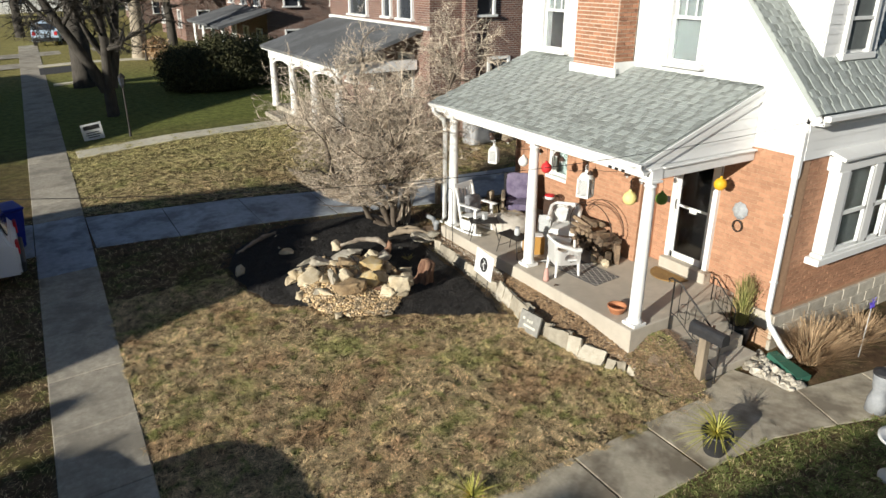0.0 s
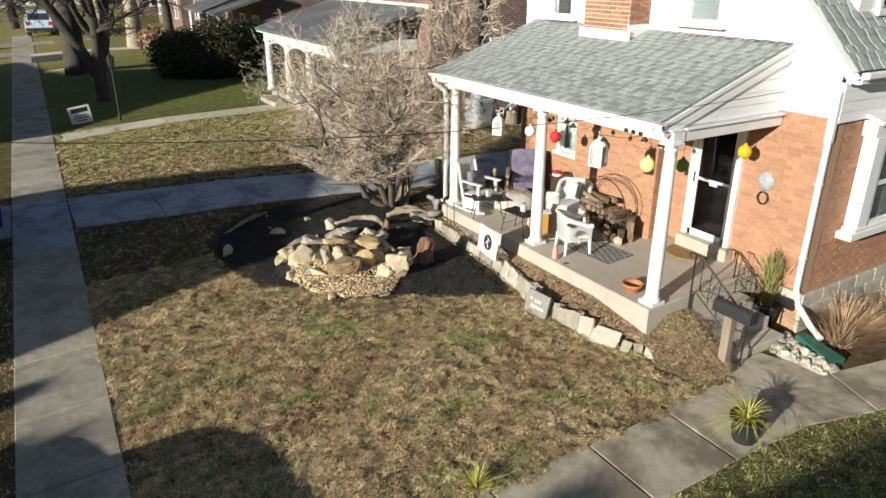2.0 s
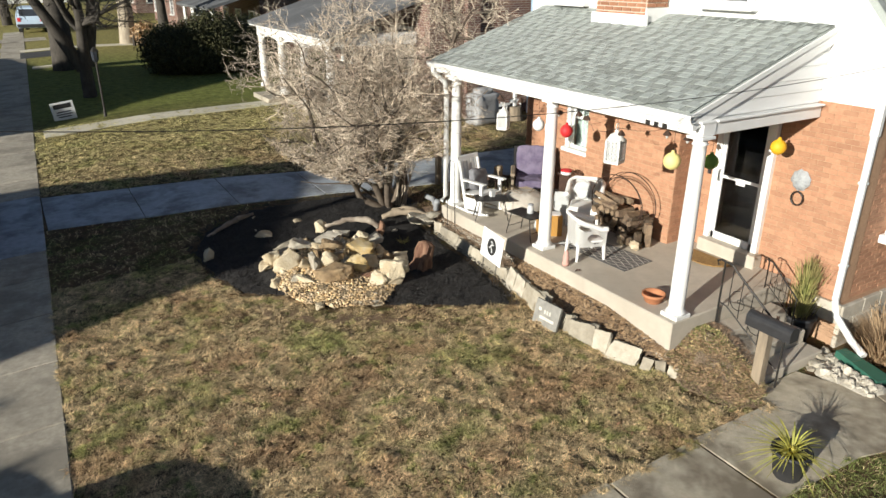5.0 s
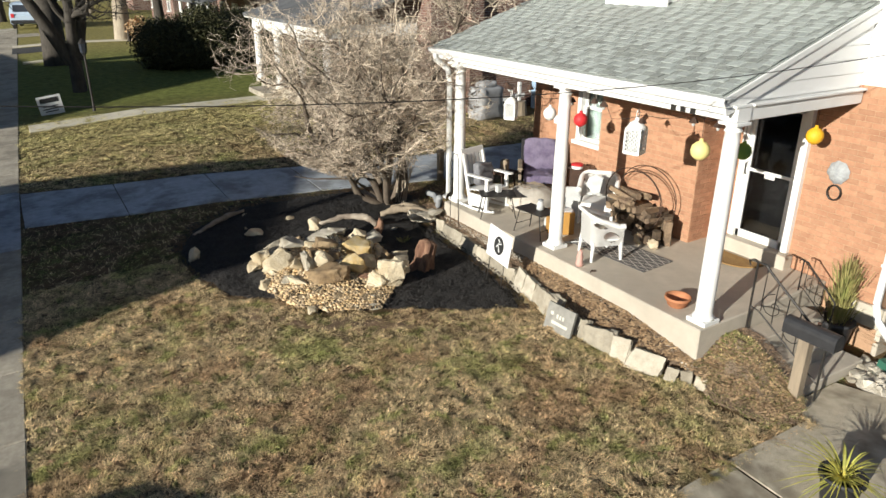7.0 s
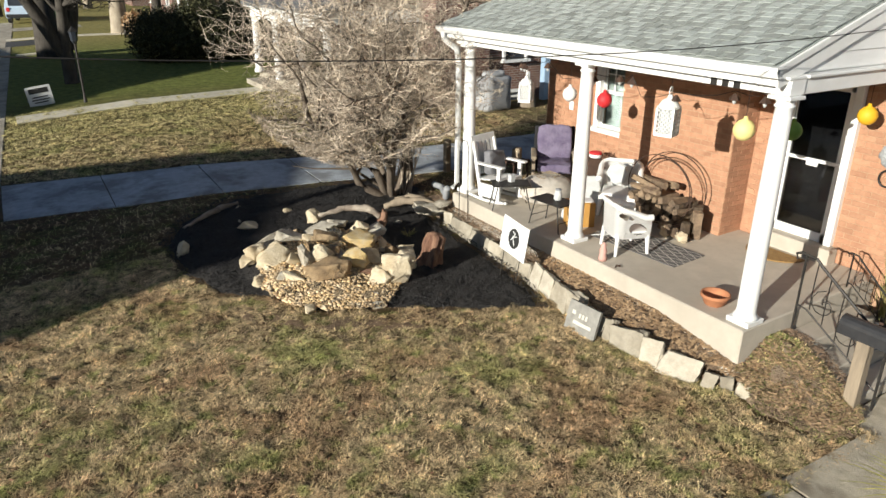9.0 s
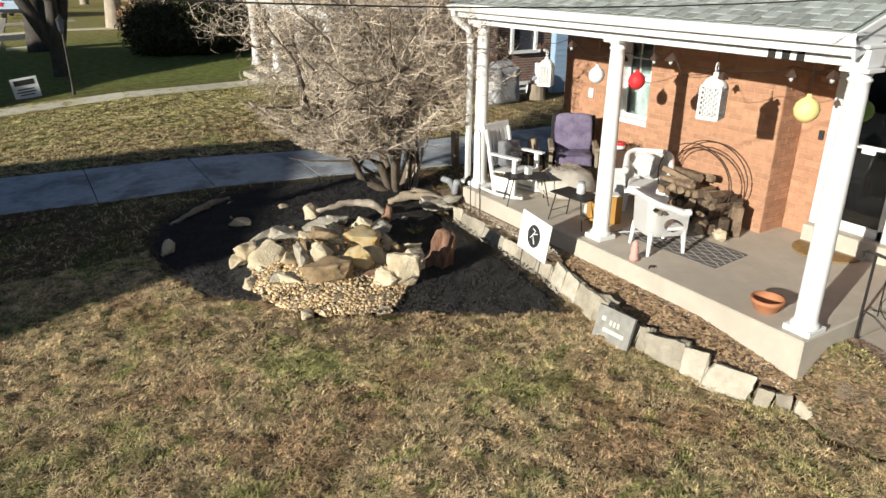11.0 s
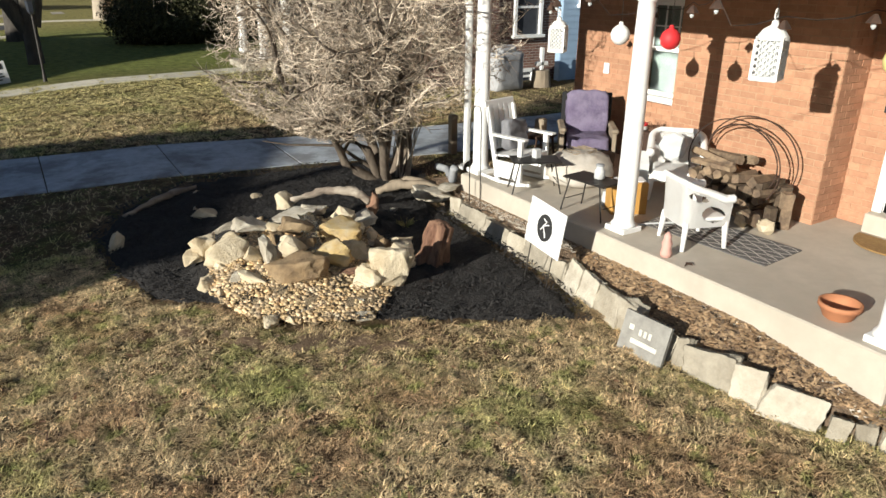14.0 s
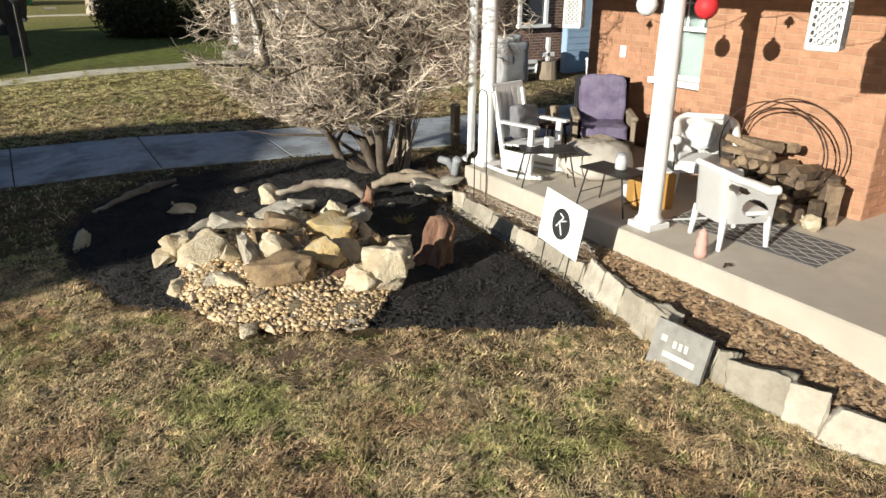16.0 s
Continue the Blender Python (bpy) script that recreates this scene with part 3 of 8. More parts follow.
def edge_distance(x, y, a, b):
    """How far a place lies from the line between a and b."""
    ux, uy = b[0] - a[0], b[1] - a[1]
    t = max(0.0, min(1.0, ((x - a[0]) * ux + (y - a[1]) * uy) / (ux * ux + uy * uy)))
    return math.hypot(x - a[0] - t * ux, y - a[1] - t * uy)


def sheet(name, poly, top, material, label, category, step=0.11, edge=0.25):
    """A low mound of loose stuff over a polygon, thinning out at its border; top(x, y) is its height over the land."""
    x0, x1 = min(p[0] for p in poly), max(p[0] for p in poly)
    y0, y1 = min(p[1] for p in poly), max(p[1] for p in poly)
    idx, v, f = {}, [], []
    nxx, nyy = int((x1 - x0) / step) + 2, int((y1 - y0) / step) + 2
    for j in range(nyy):
        for i in range(nxx):
            x, y = x0 + i * step, y0 + j * step
            jx, jy = x + 0.06 * noise.noise((x * 5, y * 5, 3)), y + 0.06 * noise.noise((x * 5, y * 5, 9))
            if in_poly(jx, jy, poly):
                idx[i, j] = len(v)
                d = min(edge_distance(jx, jy, a, b) for a, b in zip(poly, poly[1:] + poly[:1]))
                k = min(1.0, d / edge)
                v.append((x, y, ground_z(x, y) - 0.06 + k * (0.07 + top(x, y) + 0.04 * noise.noise((x * 4, y * 4, 0)) + 0.03 * noise.noise((x * 11, y * 11, 5)))))
    for (i, j) in list(idx):
        c = [(i, j), (i + 1, j), (i + 1, j + 1), (i, j + 1)]
        if all(q in idx for q in c):
            f.append([idx[q] for q in c])
    return tagged(raw(name, v, f, material, smooth=True), label, category, kind="stuff")


def pile_h(x, y):
    """Height of the heap that carries the boulders of the little waterfall."""
    d = math.hypot((x + 2.55) / 1.25, (y - 5.15) / 1.45)
    return max(0.0, 1 - d ** 3) * (0.07 + 0.15 * max(0.0, y - 3.9))


sheet("mulch_bed", MULCH_POLY, lambda x, y: 0.05 + pile_h(x, y), MULCH, "black shredded mulch round the rock garden", "mulch", 0.09)
MOUND = lambda x, y: 0.5 * max(0.0, min(1.0, (x + 0.2) / 0.75)) * max(0.0, min(1.0, (y + 1.25) / 0.95)) if y < 0.1 else 0.0      # soil banked against the steps
BED_TOP = lambda x, y: max(0.03, MOUND(x, y), (0.2 - ground_z(x, y)) * min(1.0, max(0.3, (x + 0.45) / 0.5)) * (0.42 * min(1.0, max(0.0, (y + 0.65) / 0.6)) + 0.58 * min(1, max(0, (y + 0.6) / 1.8))))
sheet("soil_bed", BED_POLY, BED_TOP, SOIL, "dry brown soil bed against the porch", "soil", 0.055, 0.3)


def bed_z(x, y):
    return ground_z(x, y) + BED_TOP(x, y)


def scatter_flakes(name, poly, n, zf, size, material, label, category, flat=0.5):
    """Many small chips strewn over a polygon."""
    x0, x1 = min(p[0] for p in poly), max(p[0] for p in poly)
    y0, y1 = min(p[1] for p in poly), max(p[1] for p in poly)
    v, f = [], []
    while len(f) < n:
        x, y = RNG.uniform(x0, x1), RNG.uniform(y0, y1)
        if not in_poly(x, y, poly):
            continue
        a, t = RNG.uniform(0, 6.28), RNG.uniform(-flat, flat)
        l, w = size * RNG.uniform(0.6, 1.6), size * RNG.uniform(0.2, 0.4)
        d, e = Vector((math.cos(a), math.sin(a), t)), Vector((-math.sin(a), math.cos(a), RNG.uniform(-flat, flat)))
        c = Vector((x, y, zf(x, y) + 0.012))
        k = len(v)
        v += [c - d * l - e * w, c + d * l - e * w, c + d * l + e * w, c - d * l + e * w]
        f.append((k, k + 1, k + 2, k + 3))
    return tagged(raw(name, v, f, material), label, category, kind="stuff")


scatter_flakes("bark_mulch", MULCH_POLY, 20000, lambda x, y: ground_z(x, y) + 0.06 + pile_h(x, y), 0.019, MCHIP, "black bark mulch chips on the bed", "mulch")
scatter_flakes("leaf_litter", BED_POLY, 17000, bed_z, 0.018, CHIP, "dry leaf litter and bark bits on the soil", "litter", 0.3)


def blades(name, n, region, material, label, h0, h1, w=0.0024, area=(-9.9, 9.0, -4.6, 13.0), clump=7.0, gap=0.75, lift=(0.1, 0.95), tussock=0.05, land=ground_z):
    """Matted grass: each blade a bent strip of three triangles, thicker in clumps; region(x, y) gives the chance that one grows there."""
    cell = 0.05
    nx_, ny_ = int((area[1] - area[0]) / cell) + 2, int((area[3] - area[2]) / cell) + 2
    grid = [(area[0] + i * cell, area[2] + j * cell) for j in range(ny_) for i in range(nx_)]
    chance = np.array([region(a, b) * (0.62 + gap * noise.noise((a * clump, b * clump, 2))) for a, b in grid]).reshape(ny_, nx_)
    lie = np.array([land(a, b) + 0.025 * noise.noise((a * 0.8, b * 0.8, 0)) + tussock * 1.3 * max(0.0, noise.noise((a * 4.5, b * 4.5, 31)) + 0.5 * noise.noise((a * 11, b * 11, 3))) for a, b in grid]).reshape(ny_, nx_)
    comb = np.array([noise.noise((a * 3, b * 3, 7)) for a, b in grid]).reshape(ny_, nx_)
    x = NP.uniform(area[0], area[1], n * 3)
    y = NP.uniform(area[2], area[3], n * 3)

    def at(g):
        return g[np.rint((y - area[2]) / cell).astype(int), np.rint((x - area[0]) / cell).astype(int)]

    keep = NP.random(n * 3) < at(chance)
    x, y = x[keep][:n], y[keep][:n]
    z, turn = at(lie), at(comb)
    m = len(x)
    ang = turn * 5.0 + NP.normal(0, 1.2, m)
    ln = NP.uniform(h0, h1, m)
    up = NP.uniform(lift[0], lift[1], m)
    bend = ang + NP.normal(0, 0.5, m)
    wide = (w * NP.uniform(0.7, 1.5, m))[:, None]
    side = np.stack([-np.sin(ang), np.cos(ang), 0 * ang], 1) * wide
    base = np.stack([x, y, z - 0.004], 1)
    mid = base + np.stack([np.cos(ang), np.sin(ang), up], 1) * (0.5 * ln / np.sqrt(1 + up ** 2))[:, None]
    tip = mid + np.stack([np.cos(bend), np.sin(bend), up * NP.uniform(-0.7, 0.3, m)], 1) * (0.5 * ln)[:, None]
    verts = np.stack([base - side, base + side, mid + side * 0.8, mid - side * 0.8, tip], 1).reshape(-1, 3)
    k = np.arange(m, dtype=np.int32)[:, None] * 5
    loops = np.concatenate([k + 0, k + 1, k + 2, k + 3, k + 3, k + 2, k + 4], 1).ravel()
    me = bpy.data.meshes.new(name)
    me.vertices.add(5 * m)
    me.vertices.foreach_set("co", verts.ravel())
    me.loops.add(7 * m)
    me.loops.foreach_set("vertex_index", loops.astype(np.int32))
    me.polygons.add(2 * m)
    starts = (np.arange(m, dtype=np.int32)[:, None] * 7 + np.array([[0, 4]], dtype=np.int32)).ravel()
    me.polygons.foreach_set("loop_start", starts.astype(np.int32))
    me.polygons.foreach_set("loop_total", np.tile(np.array([4, 3], dtype=np.int32), m))
    me.update(calc_edges=True)
    me.materials.append(material)
    return tagged(new(name, me), label, "grass", kind="stuff")


def lawn_here(x, y):
    rag = 0.07 * noise.noise((x * 3, y * 3, 12)) - 0.02          # turf creeps over the edges of the slabs
    if sw_x(0, y) - rag < x < sw_x(1, y) + rag:
        return 0.0
    if x < -10.15 or x > 8.8:
        return 0.0
    if x > -0.05 and -0.75 < y < 6.6 or (x > 2.6 and -1.9 < y < 7):
        return 0.0
    if -2.34 - rag < y < -1.3 + rag and x < 0.65 or (x > 0.6 and -2.36 - 0.27 * (x - 0.6) < y < -0.95):
        return 0.0
    if x > -8.0 and along(DRIVE_NEAR, x) - 0.02 < y < along(DRIVE_FAR, x) + 0.02:
        return 0.0
    if in_poly(x + 2 * rag, y + 2 * rag, MULCH_POLY):
        return 0.0
    if in_poly(x, y, BED_POLY):
        return 0.05
    bare = (y - 3.35 + 0.47 * (x + 2.9) + 0.12 * noise.noise((x * 4, y * 4, 1))) / 0.45      # worn muddy strip before the rock garden
    k = 1.0 if abs(bare) > 1 or not -4.7 < x < -1.3 else 0.5
    return k * (0.75 + 0.25 * noise.noise((x * 1.3, y * 1.3, 0)))


GREEN_SPOTS = [(-6.6, 3.3, 0.9, 0.7), (-6.4, 5.0, 0.7, 0.6), (-4.9, 4.4, 0.8, 0.5), (-0.9, -0.4, 1.0, 0.75), (-2.6, -0.9, 1.1, 0.7), (-4.2, -0.6, 0.9, 0.5), (-0.5, 0.5, 0.6, 0.5), (-2.7, 1.9, 0.8, 0.35), (-1.25, 2.35, 0.55, 0.8), (-0.85, 1.1, 0.6, 0.5), (-1.9, 0.7, 1.0, 0.42), (-0.5, -0.6, 0.7, 0.5), (-5.2, 5.1, 0.9, 0.55), (-6.3, 4.2, 0.8, 0.45), (-3.6, 1.2, 0.8, 0.35)]   # x, y, reach, how much


def green_here(x, y):
    p = noise.noise((x * 0.7, y * 0.7, 4.0)) + 0.5 * noise.noise((x * 2.1, y * 2.1, 8.0))
    edge = 0.5 if abs(y + 1.0) < 0.4 else 0.0
    for cx, cy, rr, amount in GREEN_SPOTS:
        edge = max(edge, amount * max(0.0, 1.3 - math.hypot(x - cx, y - cy) / rr))
    return lawn_here(x, y) * max(0.04, min(1.0, (p - 0.12) * 2.2 + edge))


blades("lawn_grass", 380000, lawn_here, BLADE_DRY, "dry matted straw-coloured winter grass", 0.03, 0.085, 0.0024, area=(-7.3, 1.0, -1.35, 7.0), clump=9.0, gap=1.25)
blades("lawn_grass", 60000, lawn_here, BLADE_DRY, "long flattened strands of dead grass", 0.07, 0.16, 0.003, area=(-7.3, 1.0, -1.35, 7.0), clump=4.0, gap=1.3, lift=(0.02, 0.35))
blades("lawn_grass", 100000, lawn_here, BLADE_DRY, "dry matted straw-coloured winter grass", 0.05, 0.12, 0.0032)
blades("lawn_grass", 170000, lambda x, y: 1.0 if y > along(DRIVE_FAR, x) + 0.05 and x > sw_x(1, y) else 0.0, BLADE_DRY, "matted yellow-green grass of the next lawn", 0.05, 0.11, 0.0042, area=(-6.9, 6.0, 10.6, 19.8))
scatter_flakes("straw_litter", [(0.0, -0.4), (0.15, -1.1), (0.7, -1.1), (0.75, 0.0), (0.08, 0.02), (0.08, 3.4), (-0.16, 3.3), (-0.24, 2.3), (-0.26, 1.2), (-0.1, 0.3)], 4200, bed_z, 0.034, STRAW, "pale straw strewn over the soil bed", "straw", 0.35)
blades("green_grass", 5000, lambda x, y: 1.0 if x < 0.76 and in_poly(x, y, BED_POLY) else 0.0, BLADE_GREEN, "sparse weeds on the soil bank", 0.03, 0.08, 0.003, area=(-0.15, 0.8, -1.2, 0.0), tussock=0.0, land=bed_z)
blades("lawn_grass", 4000, lambda x, y: 1.0 if x < 0.76 and in_poly(x, y, BED_POLY) else 0.0, BLADE_DRY, "dead grass on the soil bank", 0.04, 0.1, 0.003, area=(-0.15, 0.8, -1.2, 0.0), tussock=0.0, land=bed_z)
blades("green_grass", 60000, lambda x, y: lawn_here(x, y) if y < -2.3 else 0.0, BLADE_GREEN, "yellow-green grass beyond the front path", 0.03, 0.08, 0.003, area=(-6.5, 3.0, -4.6, -2.3))
blades("green_grass", 170000, green_here, BLADE_GREEN, "green grass tufts in the winter lawn", 0.03, 0.08, 0.0023, clump=3.0)
MUD_POLY = [(-4.6, 4.5), (-4.3, 3.75), (-3.6, 3.2), (-3.0, 2.85), (-2.0, 2.45), (-1.4, 2.45), (-1.35, 2.85), (-2.2, 3.45), (-3.2, 4.0), (-3.8, 4.9), (-4.3, 5.2)]
sheet("bare_earth", MUD_POLY, lambda x, y: -0.004, MUD, "bare brown earth worn through the lawn", "soil", 0.06, 0.4)
scatter_flakes("bare_soil", MUD_POLY, 500, lambda x, y: ground_z(x, y) + 0.02, 0.014, CHIP, "straw and leaf bits on the bare earth", "litter", 0.15)
scatter_flakes("fallen_leaves", [(-7.0, -1.2), (-0.7, -1.2), (-0.8, 1.6), (-1.2, 2.4), (-3.2, 3.0), (-4.6, 4.4), (-5.2, 8.8), (-6.8, 9.4)], 420, lambda x, y: ground_z(x, y) + 0.03, 0.022, LEAFB, "scattered dry brown leaves on the lawn", "leaves", 0.5)


# ---- the house ----
XW, YR, YL = 2.72, -0.72, 6.62                     # front wall, side wall, far side
house = thing("house", Matrix(), "orange brick house with white siding and a grey-shingled porch roof", "house")


def wall_pieces(lo, hi, z0, z1, holes):
    """Splits a wall from lo to hi and z0 to z1 into rectangles round its openings (a, b, za, zb)."""
    out, a = [], lo
    for h0, h1, za, zb in sorted(holes):
        if h0 > a:
            out.append((a, h0, z0, z1))
        if za > z0:
            out.append((h0, h1, z0, za))
        if zb < z1:
            out.append((h0, h1, zb, z1))
        a = h1
    if hi > a:
        out.append((a, hi, z0, z1))
    return out


def courses(lo, hi, z0, z1, holes=(), w=0.21, h=0.075, joint=0.009):
    """Centres and lengths of bricks in running bond on a wall from lo to hi."""
    out, row = [], 0
    z = z0
    while z + h * 0.7 < z1:
        a = lo - (w / 2 if row % 2 else 0)
        while a < hi:
            b0, b1 = max(a, lo), min(a + w, hi)
            zc = z + h / 2
            for h0, h1, za, zb in holes:
                if za - 0.02 < zc < zb + 0.02:
                    if h0 <= b0 and b1 <= h1:
                        b0, b1 = 0, 0
                    elif b0 < h0 < b1:
                        b1 = h0
                    elif b0 < h1 < b1:
                        b0 = h1
            if b1 - b0 > 0.03:
                out.append(((b0 + b1) / 2, zc, b1 - b0 - joint))
            a += w
        z += h
        row += 1
    return out


def brick_mesh(length, depth, height, along_y):
    bm = box(bmesh.new(), (0, 0, 0), (depth, length, height) if along_y else (length, depth, height), bev=0.005)
    return bm


def joined_bricks(name, spots, material, parent, along_y, at, depth=0.05, height=0.066):
    """All bricks of a wall face in one mesh: plain boxes with a slightly uneven face."""
    v, f = [], []
    for u, z, ln in spots:
        k = len(v)
        d = RNG.uniform(-0.002, 0.002)
        for sx in (-1, 1):
            for sy in (-1, 1):
                for sz in (-1, 1):
                    p = (at + d + sx * depth / 2, u + sy * ln / 2, z + sz * height / 2)
                    v.append(p if along_y else (p[1], p[0], p[2]))
        q = [(0, 1, 3, 2), (4, 6, 7, 5), (0, 4, 5, 1), (2, 3, 7, 6), (0, 2, 6, 4), (1, 5, 7, 3)]
        f += [tuple(k + i for i in (s if along_y else s[::-1])) for s in q]
    ob = raw(name, v, f, material, parent)
    return tagged(ob, kind="stuff")


DOOR = (0.70, 1.60, 0.70, 2.78)
PWIN = (4.38, 5.22, 1.42, 2.78)
sections = wall_pieces(YR, YL, -0.35, 3.17, [DOOR, PWIN])
for k, (a, b, c, d) in enumerate(sections):
    piece = part("wall_section" if k else "wall_front", boxes(((XW + 0.14, (a + b) / 2, (c + d) / 2), (0.25, b - a, d - c))), MORTAR, house, "" if k else "orange brick front wall under the porch")
    if not k:
        wall_front = piece
bm = bmesh.new()
for a, b, c, d in wall_pieces(XW + 0.27, 9.5, -0.35, 3.3, []):
    box(bm, ((a + b) / 2, YR + 0.14, (c + d) / 2), (b - a, 0.25, d - c))
box(bm, ((XW + 9.5) / 2, YL - 0.1, 2.0), (9.5 - XW - 0.6, 0.2, 4.6))
box(bm, (9.4, (YR + YL) / 2, 2.0), (0.2, YL - YR - 0.6, 4.6))
wall_side = part("wall_side", bm, MORTAR, house, "orange brick side wall")
# near-black sheet painted as the unlit room behind door and windows
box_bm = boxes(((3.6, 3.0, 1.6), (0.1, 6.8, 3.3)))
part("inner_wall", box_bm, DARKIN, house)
breast = part("chimney_breast", boxes(((XW - 0.24, 3.1075, 1.9), (0.48, 2.135, 3.2))), MORTAR, house, "projecting brick chimney breast on the porch")
# stone footing
footing = part("footing", boxes(((6.1, YR - 0.02, 0.02), (6.8, 0.1, 0.74))), MORTAR, house, "rough stone footing under the brick")
for row, z in enumerate((-0.2, 0.05, 0.28)):
    x = XW - 0.05 - (0.2 if row % 2 else 0)
    while x < 9:
        w = RNG.uniform(0.35, 0.6)
        x0 = max(x, XW - 0.04)
        part("footing_stone", box(bmesh.new(), ((x0 + x + w) / 2, YR - 0.075, z), (x + w - x0 - 0.02, 0.07, 0.225), bev=0.012), FOUND, footing)
        x += w
part("footing_stone", box(bmesh.new(), (XW - 0.03, YR + 0.17, 0.26), (0.07, 0.5, 0.3), bev=0.012), FOUND, footing)

# upper storey: siding boards over a backing wall
RAKE = 1.08


def rake_z(y):
    return 3.98 + RAKE * (y - YR)


bm = bmesh.new()
for poly in ([(YR, 3.17), (YL, 3.17), (YL, 4.28), (YR + 0.28, 4.28), (YR, rake_z(YR))], [(YR + 0.28, 4.28), (1.5, 4.28), (1.5, 5.9), (1.06, 5.9)], [(1.5, 4.28), (2.16, 4.28), (2.16, 4.36), (1.5, 4.36)], [(2.16, 4.28), (5.06, 4.28), (5.06, 5.9), (2.16, 5.9)], [(5.74, 4.28), (YL, 4.28), (YL, 5.9), (5.74, 5.9)], [(1.06, 5.9), (YL, 5.9), (YL, 7.2), (2.3, 7.25)]):
    slab_yz(bm, poly, XW + 0.03, XW + 0.25)
upper = part("upper_wall", bm, SIDING, house, "white lapped siding of the gable end")
UW = [(1.5, 2.16, 4.36, 5.9), (5.06, 5.74, 4.28, 5.9)]
z = 3.17
while z < 7.1:
    zb = z + 0.19
    y0 = max(YR, YR + (zb - 3.98) / RAKE)
    segs = [(y0, YL)]
    for a, b, c, d in UW:
        if c - 0.1 < z + 0.1 < d + 0.1:
            segs = [s for p, q in segs for s in ((p, min(q, a - 0.06)), (max(p, b + 0.06), q)) if s[1] - s[0] > 0.05]
    for p, q in segs:
        b_ = bmesh.new()
        vs = [b_.verts.new(c) for c in ((XW + 0.035, p, z), (XW + 0.012, p, z), (XW + 0.028, p, zb), (XW + 0.035, p, zb), (XW + 0.035, q, z), (XW + 0.012, q, z), (XW + 0.028, q, zb), (XW + 0.035, q, zb))]
        for s in ((0, 1, 2, 3), (4, 7, 6, 5), (0, 4, 5, 1), (1, 5, 6, 2), (2, 6, 7, 3)):
            b_.faces.new([vs[i] for i in s])
        bmesh.ops.recalc_face_normals(b_, faces=b_.faces)
        part("siding_board", b_, SIDING, upper)
    z = zb


def sash_window(parent, y0, y1, z0, z1, x, depth=0.12, blind=True, cloth=CURTAIN):
    """A white double-hung window in a wall that faces the street."""
    w = part("window", boxes(((x - 0.02, (y0 + y1) / 2, z1 + 0.05), (depth, y1 - y0 + 0.24, 0.11)), ((x - 0.02, y0 - 0.055, (z0 + z1) / 2), (depth - 0.01, 0.11, z1 - z0)), ((x - 0.02, y1 + 0.055, (z0 + z1) / 2), (depth - 0.01, 0.11, z1 - z0)), bev=0.006), WHITE, parent, "white double-hung sash window")
    part("window_sill", box(bmesh.new(), (x - 0.05, (y0 + y1) / 2, z0 - 0.04), (0.2, y1 - y0 + 0.3, 0.08), bev=0.01), WHITE, w)
    zm = (z0 + z1) / 2
    for a, b, dx in ((z0, zm + 0.02, 0.02), (zm - 0.02, z1, 0.05)):
        part("sash", boxes(((x + dx, (y0 + y1) / 2, a + 0.025), (0.035, y1 - y0 - 0.08, 0.05)), ((x + dx, (y0 + y1) / 2, b - 0.02), (0.035, y1 - y0 - 0.08, 0.04)), ((x + dx, y0 + 0.02, (a + b) / 2), (0.035, 0.04, b - a)), ((x + dx, y1 - 0.02, (a + b) / 2), (0.035, 0.04, b - a))), WHITE, w)
        o = part("pane", boxes(((x + dx, (y0 + y1) / 2, (a + b) / 2), (0.006, y1 - y0 - 0.08, b - a - 0.09))), GLASS, w)
        o.visible_shadow = False
    for yy in (y0 + (y1 - y0) / 3, y0 + 2 * (y1 - y0) / 3):
        part("glazing_bar", boxes(((x + 0.045, yy, (zm + z1) / 2), (0.02, 0.018, z1 - zm - 0.06))), WHITE, w)
    part("glazing_bar", boxes(((x + 0.045, (y0 + y1) / 2, (zm + z1) / 2), (0.018, y1 - y0 - 0.08, 0.018))), WHITE, w)
    part("blind", boxes(((x + 0.14, (y0 + y1) / 2, (z0 + z1) / 2 + (0.0 if blind else 0.35)), (0.02, y1 - y0, (z1 - z0) * (1 if blind else 0.45)))), cloth, w, "roller blind behind the glass")
    # flat sheet behind the blind, the room's shade put into its colour
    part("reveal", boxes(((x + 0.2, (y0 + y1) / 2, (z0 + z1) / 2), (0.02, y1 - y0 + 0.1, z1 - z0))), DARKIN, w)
    return w


for a, b, c, d in UW:
    sash_window(house, a, b, c, d, XW - 0.01, blind=(a < 3), cloth=GREYBLIND)
sash_window(house, PWIN[0] + 0.06, PWIN[1] - 0.06, PWIN[2] + 0.06, PWIN[3] - 0.06, XW + 0.03, cloth=DIMBLIND)

# chimney stack
stack = part("chimney", boxes(((XW - 0.26, 3.605, 5.6), (0.5, 1.14, 3.4))), CHIMM, house, "orange brick chimney with pale joints")
joined_bricks("chimney_bricks", courses(3.035, 4.175, 4.12, 7.3, joint=0.022), CHIM, stack, True, XW - 0.5, 0.05, 0.058)
joined_bricks("chimney_bricks", courses(XW - 0.51, XW - 0.02, 4.12, 7.3, joint=0.022), CHIM, stack, False, 3.045, 0.05, 0.058)
part("flashing", boxes(((XW - 0.535, 3.605, 4.06), (0.03, 1.3, 0.2)), ((XW - 0.26, 3.005, 4.16), (0.55, 0.03, 0.22))), WHITE, stack, "white painted flashing")

# porch roof
EAVE_X, EAVE_Z, TOP_Z, RY0, RY1 = 0.03, 3.24, 4.16, 0.15, 6.22
slope = math.atan2(TOP_Z - EAVE_Z, XW - EAVE_X)
